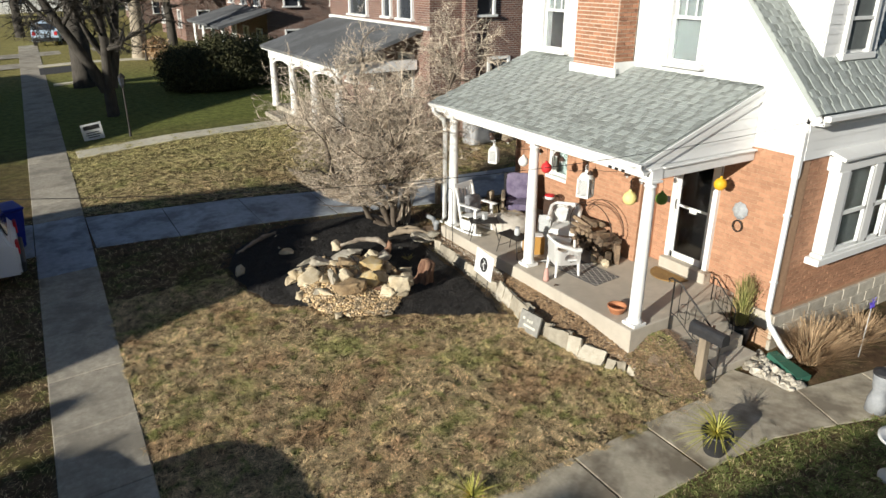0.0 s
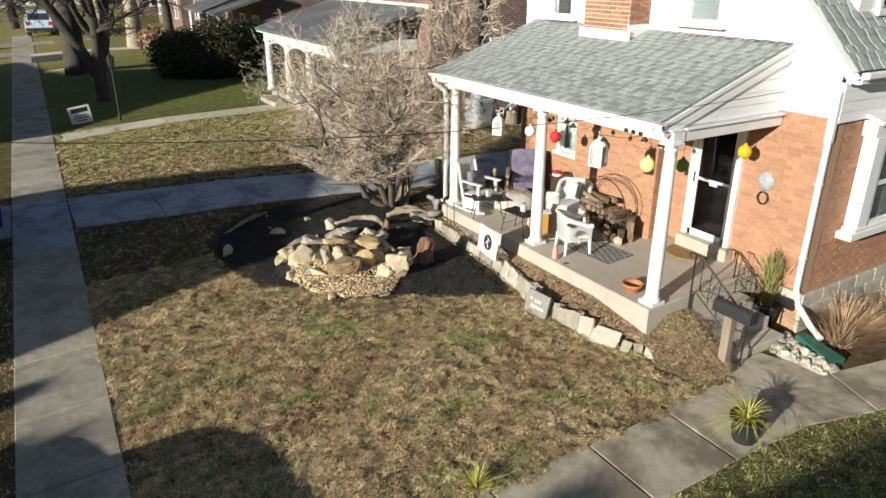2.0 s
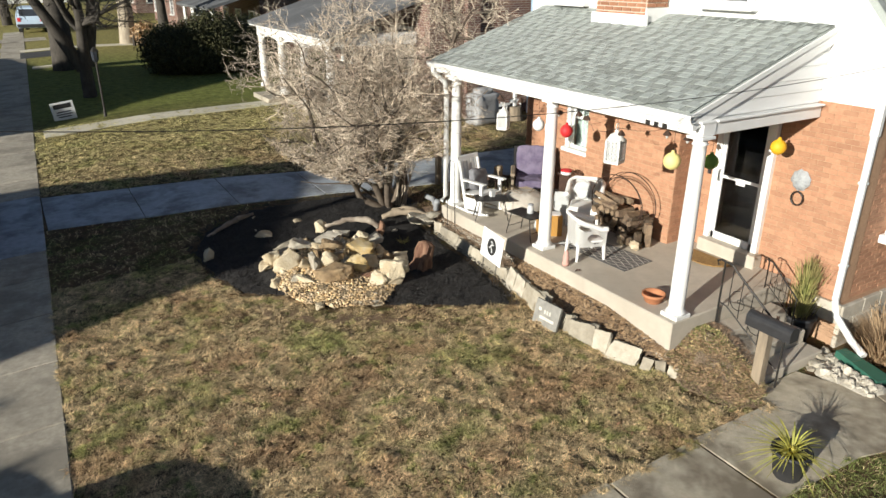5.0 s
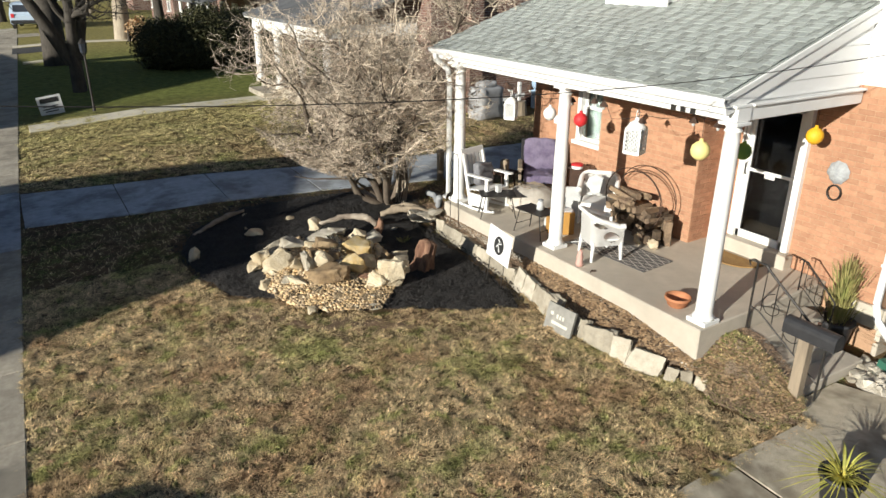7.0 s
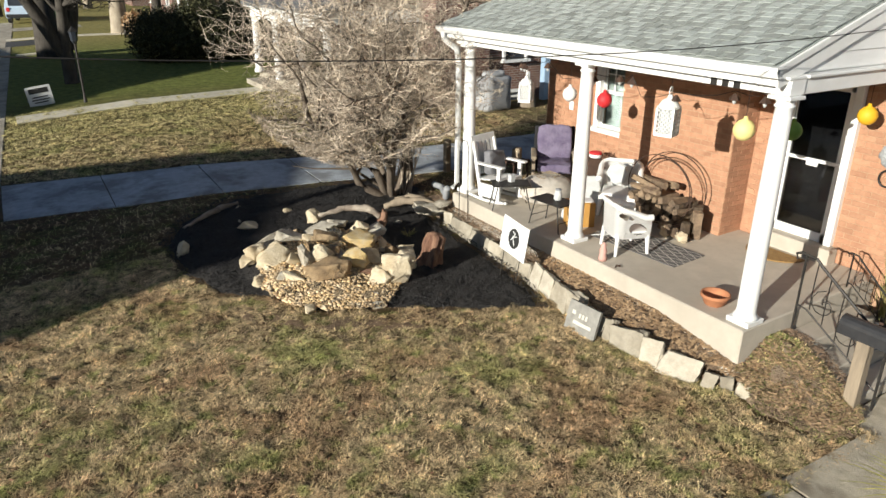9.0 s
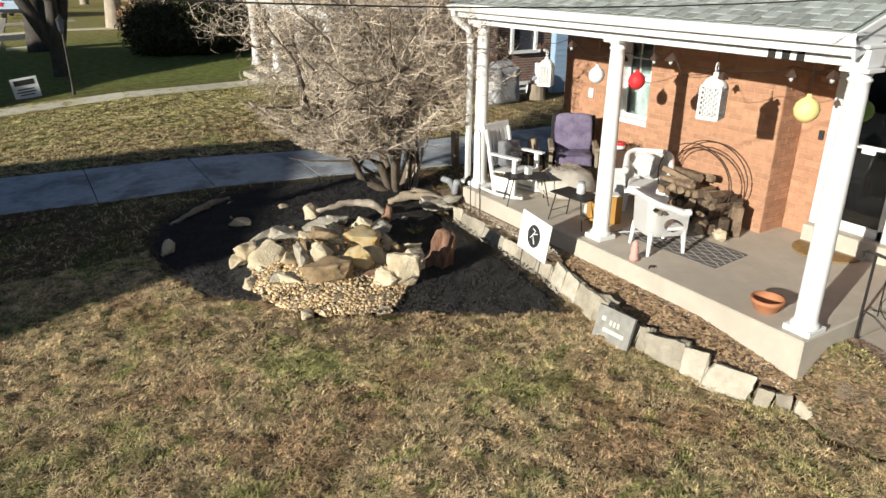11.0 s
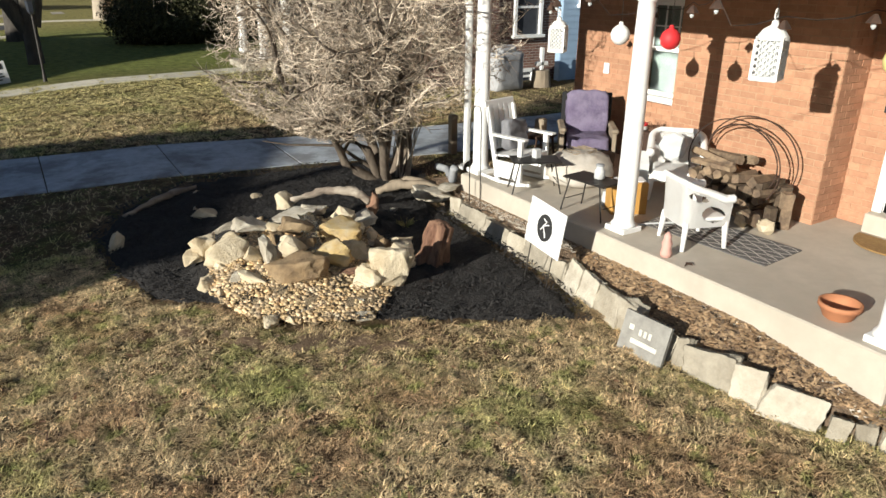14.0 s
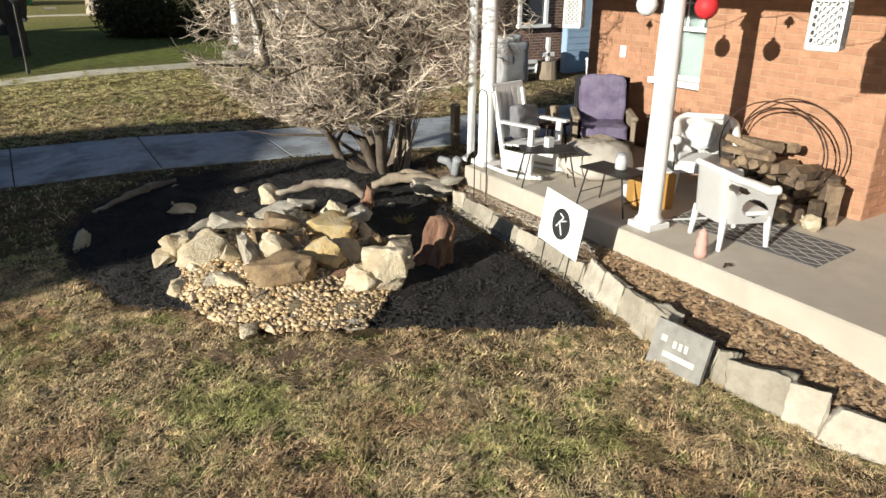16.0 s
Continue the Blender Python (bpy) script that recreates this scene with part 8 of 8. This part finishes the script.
for z, w, hgt in ((0.66, 0.54, 0.15), (0.47, 0.44, 0.03), (0.39, 0.5, 0.03), (0.31, 0.38, 0.03)):
    part("printed_bar", boxes(((0, -0.0125, z), (w, 0.004, hgt))), SIGNK, ys_)
for x in (-0.25, 0.25):
    part("stake", rod(bmesh.new(), (x, 0.015, -0.1), (x, 0.015, 0.4), 0.008, n=5), IRON, ys_)
lp2 = thing("lamp_post", pose(-4.25, 20.5, ground_z(-4.25, 20.5)), "black garden lamp post with a glass lantern", "lamp post")
part("post", lathe(bmesh.new(), [(0.06, -0.05), (0.05, 0.1), (0.035, 0.3), (0.032, 1.75), (0.05, 1.78)], 10), IRON, lp2)
part("lantern", lathe(bmesh.new(), [(0.05, 1.78), (0.1, 1.85), (0.12, 2.1), (0.13, 2.12)], 6), GLASSD, lp2, "dark glass lantern")
part("cap", lathe(bmesh.new(), [(0.14, 2.12), (0.06, 2.22), (0.01, 2.28)], 6), IRON, lp2)
gr = thing("covered_grill", pose(6.2, 13.3, ground_z(6.2, 13.3), 0, 0, 8), "barbecue grill under a grey cloth cover", "grill")
bm = boxes(((0, 0, 0.5), (1.0, 0.6, 1.0)), ((0, 0, 1.06), (0.6, 0.45, 0.2)), bev=0.06)
bmesh.ops.subdivide_edges(bm, edges=bm.edges[:], cuts=4, use_grid_fill=True)
for v in bm.verts:
    v.co += Vector((0.05 * noise.noise(v.co * 5), 0.06 * noise.noise(v.co * 6 + Vector((4, 0, 0))), 0.03 * noise.noise(v.co * 4)))
part("cover", bm, COVER, gr, smooth=True)
od = thing("garden_ornament", pose(7.5, 13.3, ground_z(7.5, 13.3)), "white post ornament on a grey stump", "ornament")
part("stump", lathe(bmesh.new(), [(0.3, 0), (0.26, 0.3), (0.24, 0.45)], 14), WOODP, od)
part("ornament_post", boxes(((0, 0, 0.75), (0.12, 0.1, 0.6)), ((0, 0, 0.62), (0.42, 0.1, 0.12)), bev=0.02), WHITE, od)
wc = single("white_tub", lathe(bmesh.new(), [(0.2, 0), (0.24, 0.45), (0.26, 0.46), (0.24, 0.5)], 16), SIGNW, "white plastic tub before the blue annexe", "tub", pose(8.9, 13.0, ground_z(8.9, 13)))
wp = single("fence_post", box(bmesh.new(), (0, 0, 0.3), (0.13, 0.13, 0.75), bev=0.015), WOODP, "short weathered wooden post beside the driveway", "post", pose(1.6, 8.5, ground_z(1, 8) + 0.05))


def wheelie_bin(m, material, label):
    b = thing("wheelie_bin", m, label, "bin", "household bins")
    bm = bmesh.new()
    lo = [bm.verts.new(p) for p in ((-0.22, -0.25, 0.06), (0.22, -0.25, 0.06), (0.22, 0.25, 0.06), (-0.22, 0.25, 0.06))]
    hi = [bm.verts.new(p) for p in ((-0.29, -0.34, 0.98), (0.29, -0.34, 0.98), (0.29, 0.34, 0.98), (-0.29, 0.34, 0.98))]
    bm.faces.new(lo[::-1])
    bm.faces.new(hi)
    for k in range(4):
        bm.faces.new((lo[k], lo[(k + 1) % 4], hi[(k + 1) % 4], hi[k]))
    bmesh.ops.bevel(bm, geom=bm.edges[:], offset=0.03, segments=2, affect="EDGES")
    part("body", bm, material, b)
    part("lid", box(bmesh.new(), (0, 0, 1.01), (0.62, 0.74, 0.06), bev=0.025), material, b)
    part("handle", rod(bmesh.new(), (-0.26, 0.4, 0.95), (0.26, 0.4, 0.95), 0.02), material, b)
    for x in (-0.24, 0.24):
        part("wheel", rod(bmesh.new(), (x - 0.03, 0.24, 0.1), (x + 0.03, 0.24, 0.1), 0.1, n=14), BLACK, b)


wheelie_bin(pose(-8.35, 11.0, ground_z(-8.3, 11.0) + 0.03, 0, 0, 15), BLUEP, "blue plastic recycling bin beside the driveway apron")
wheelie_bin(pose(-2.9, 52.5, ground_z(-2.9, 52.5), 0, 0, 10), mat("green_bin_plastic", (0.02, 0.12, 0.05), (0.018, 0.1, 0.04), 4, 0.5, 0.0), "green plastic bin far down the street")


def car(m, paint, label, l=4.5, w=1.8, h=1.72, boxy=False):
    c = thing("parked_car", m, label, "car", "parked cars")
    side = [(-l / 2, 0.35), (-l / 2, 0.95), (-l / 2 + 0.12, 1.05), (-l / 2 + 0.34, h - 0.08), (-l / 2 + 0.6, h), (l * 0.12, h), (l * 0.27, 1.08), (l / 2 - 0.12, 0.95), (l / 2, 0.7), (l / 2, 0.35)]
    if boxy:
        side = [(-l / 2, 0.35), (-l / 2, 1.0), (-l / 2 + 0.06, 1.1), (-l / 2 + 0.15, h - 0.08), (-l / 2 + 0.35, h), (0.2, h), (0.95, h - 0.16), (1.2, 1.28), (l / 2 - 0.3, 1.2), (l / 2 - 0.05, 1.02), (l / 2, 0.8), (l / 2, 0.35)]
    bm = bmesh.new()
    a = [bm.verts.new((x, -w / 2 * (1.0 if z < 1.1 else 0.88), z)) for x, z in side]
    b = [bm.verts.new((x, w / 2 * (1.0 if z < 1.1 else 0.88), z)) for x, z in side]
    k = len(side)
    bm.faces.new(a)
    bm.faces.new(b[::-1])
    for i in range(k):
        bm.faces.new((a[i], b[i], b[(i + 1) % k], a[(i + 1) % k]))
    bmesh.ops.recalc_face_normals(bm, faces=bm.faces)
    bmesh.ops.bevel(bm, geom=bm.edges[:], offset=0.045, segments=2, affect="EDGES")
    part("body", bm, paint, c)
    for s in (-1, 1):
        for x0, x1 in ((-l / 2 + 0.42, -l / 2 + 1.35), (-l / 2 + 1.45, -0.05), (0.05, l * 0.2)):
            f = s * (w / 2 * 0.95 + 0.012)
            g = s * (w / 2 * 0.89 + 0.012)
            bm = bmesh.new()
            q = [(x0, f, 1.1), (x1, f, 1.1), (x1 - (0.1 if x1 > 0.5 else 0.0), g, h - 0.14), (x0 + (0.12 if x0 < -1.5 else 0.0), g, h - 0.14)]
            lo = [bm.verts.new(p) for p in q]
            hi = [bm.verts.new((p[0], p[1] - s * 0.03, p[2])) for p in q]
            bm.faces.new(lo)
            bm.faces.new(hi[::-1])
            for i in range(4):
                bm.faces.new((lo[i], lo[(i + 1) % 4], hi[(i + 1) % 4], hi[i]))
            bmesh.ops.recalc_face_normals(bm, faces=bm.faces)
            part("side_window", bm, GLASSD, c, "dark side glass with black seal")
    part("rear_window", box(bmesh.new(), (-l / 2 + 0.2, 0, 1.36), (0.03, w * 0.72, 0.46), Euler((0, 0.32, 0)).to_matrix(), bev=0.008), GLASSD, c)
    part("windscreen", box(bmesh.new(), (1.09, 0, 1.46) if boxy else (l * 0.21, 0, 1.42), (0.03, w * 0.74, 0.36 if boxy else 0.62), Euler((0, -0.66 if boxy else -0.72, 0)).to_matrix(), bev=0.008), GLASSD, c)
    for x in (-l / 2 + 0.85, l / 2 - 0.85):
        for y in (-1, 1):
            wh = part("wheel", rod(bmesh.new(), (x, y * (w / 2 - 0.22), 0.33), (x, y * (w / 2 + 0.01), 0.33), 0.33, n=22), BLACK, c)
            part("rim", rod(bmesh.new(), (x, y * (w / 2 - 0.02), 0.33), (x, y * (w / 2 + 0.02), 0.33), 0.2, n=14), PLUM, wh)
    for y in (-0.7, 0.7):
        part("tail_light", box(bmesh.new(), (-l / 2 - 0.0, y, 0.9), (0.06, 0.2, 0.26), bev=0.01), P_RED, c)
        part("headlight", box(bmesh.new(), (l / 2 - 0.03, y, 0.78), (0.08, 0.34, 0.16), bev=0.02), CURTAIN, c)
    part("bumper", box(bmesh.new(), (-l / 2 - 0.02, 0, 0.5), (0.12, w * 0.95, 0.22), bev=0.03), BLACK, c)


car(pose(-11.5, -0.6, ground_z(-11.4, -0.6) + 0.012, 0, 0, 90), PLUM, "grey boxy car parked along the kerb", 4.7, 1.85, 1.8, True)
car(pose(-10.45, 9.45, ground_z(-9.2, 9.4) - 0.02, 0, 0, 180), CARW, "white hatchback parked across the driveway apron")
car(pose(-4.3, 55.0, ground_z(-4.3, 55), 0, 0, 80), paper("pale_blue_car_paint", (0.5, 0.62, 0.75)), "pale blue car parked far down the street")
for y0, x1 in ((42.0, 1.5), (47.0, -1.5)):
    bm = bmesh.new()
    vs = [bm.verts.new((x, y, ground_z(x, y) + 0.02)) for x, y in ((-10, y0), (x1, y0 + 1.2), (x1, y0 + 3.2), (-10, y0 + 2.4))]
    bm.faces.new(vs)
    tagged(part("far_driveway", bm, CONC), "pale concrete driveway further down the street", "driveway", kind="structure")

# overhead cable and its poles
cable_at = lambda x: Vector((x, 1.0 - (x + 8) / 6, 3.547 + 0.0527 * x + 0.01 * x * x))
single("overhead_cable", pipe(bmesh.new(), [cable_at(-19.5 + 22.2 * k / 36) for k in range(37)], 0.0045, 5), IRON, "thin black service cable from the street to the house", "cable")
up_ = thing("utility_pole", pose(-19.5, cable_at(-19.5).y, ground_z(-19.5, 3)), "grey wooden utility pole that carries the cable", "pole")
part("shaft", rod(bmesh.new(), (0, 0, -0.3), (0, 0, 7.6), 0.13, 0.1, 12), WOODP, up_)
part("cross_arm", boxes(((0, 0, 7.1), (0.1, 1.6, 0.12)), bev=0.01), WOODP, up_)
hk2 = thing("cable_bracket", pose(2.66, cable_at(2.66).y + 0.02, cable_at(2.7).z), "small iron cable bracket at the eaves", "bracket")
part("plate", box(bmesh.new(), (0.05, 0.03, 0), (0.05, 0.05, 0.12), bev=0.006), IRON, hk2)
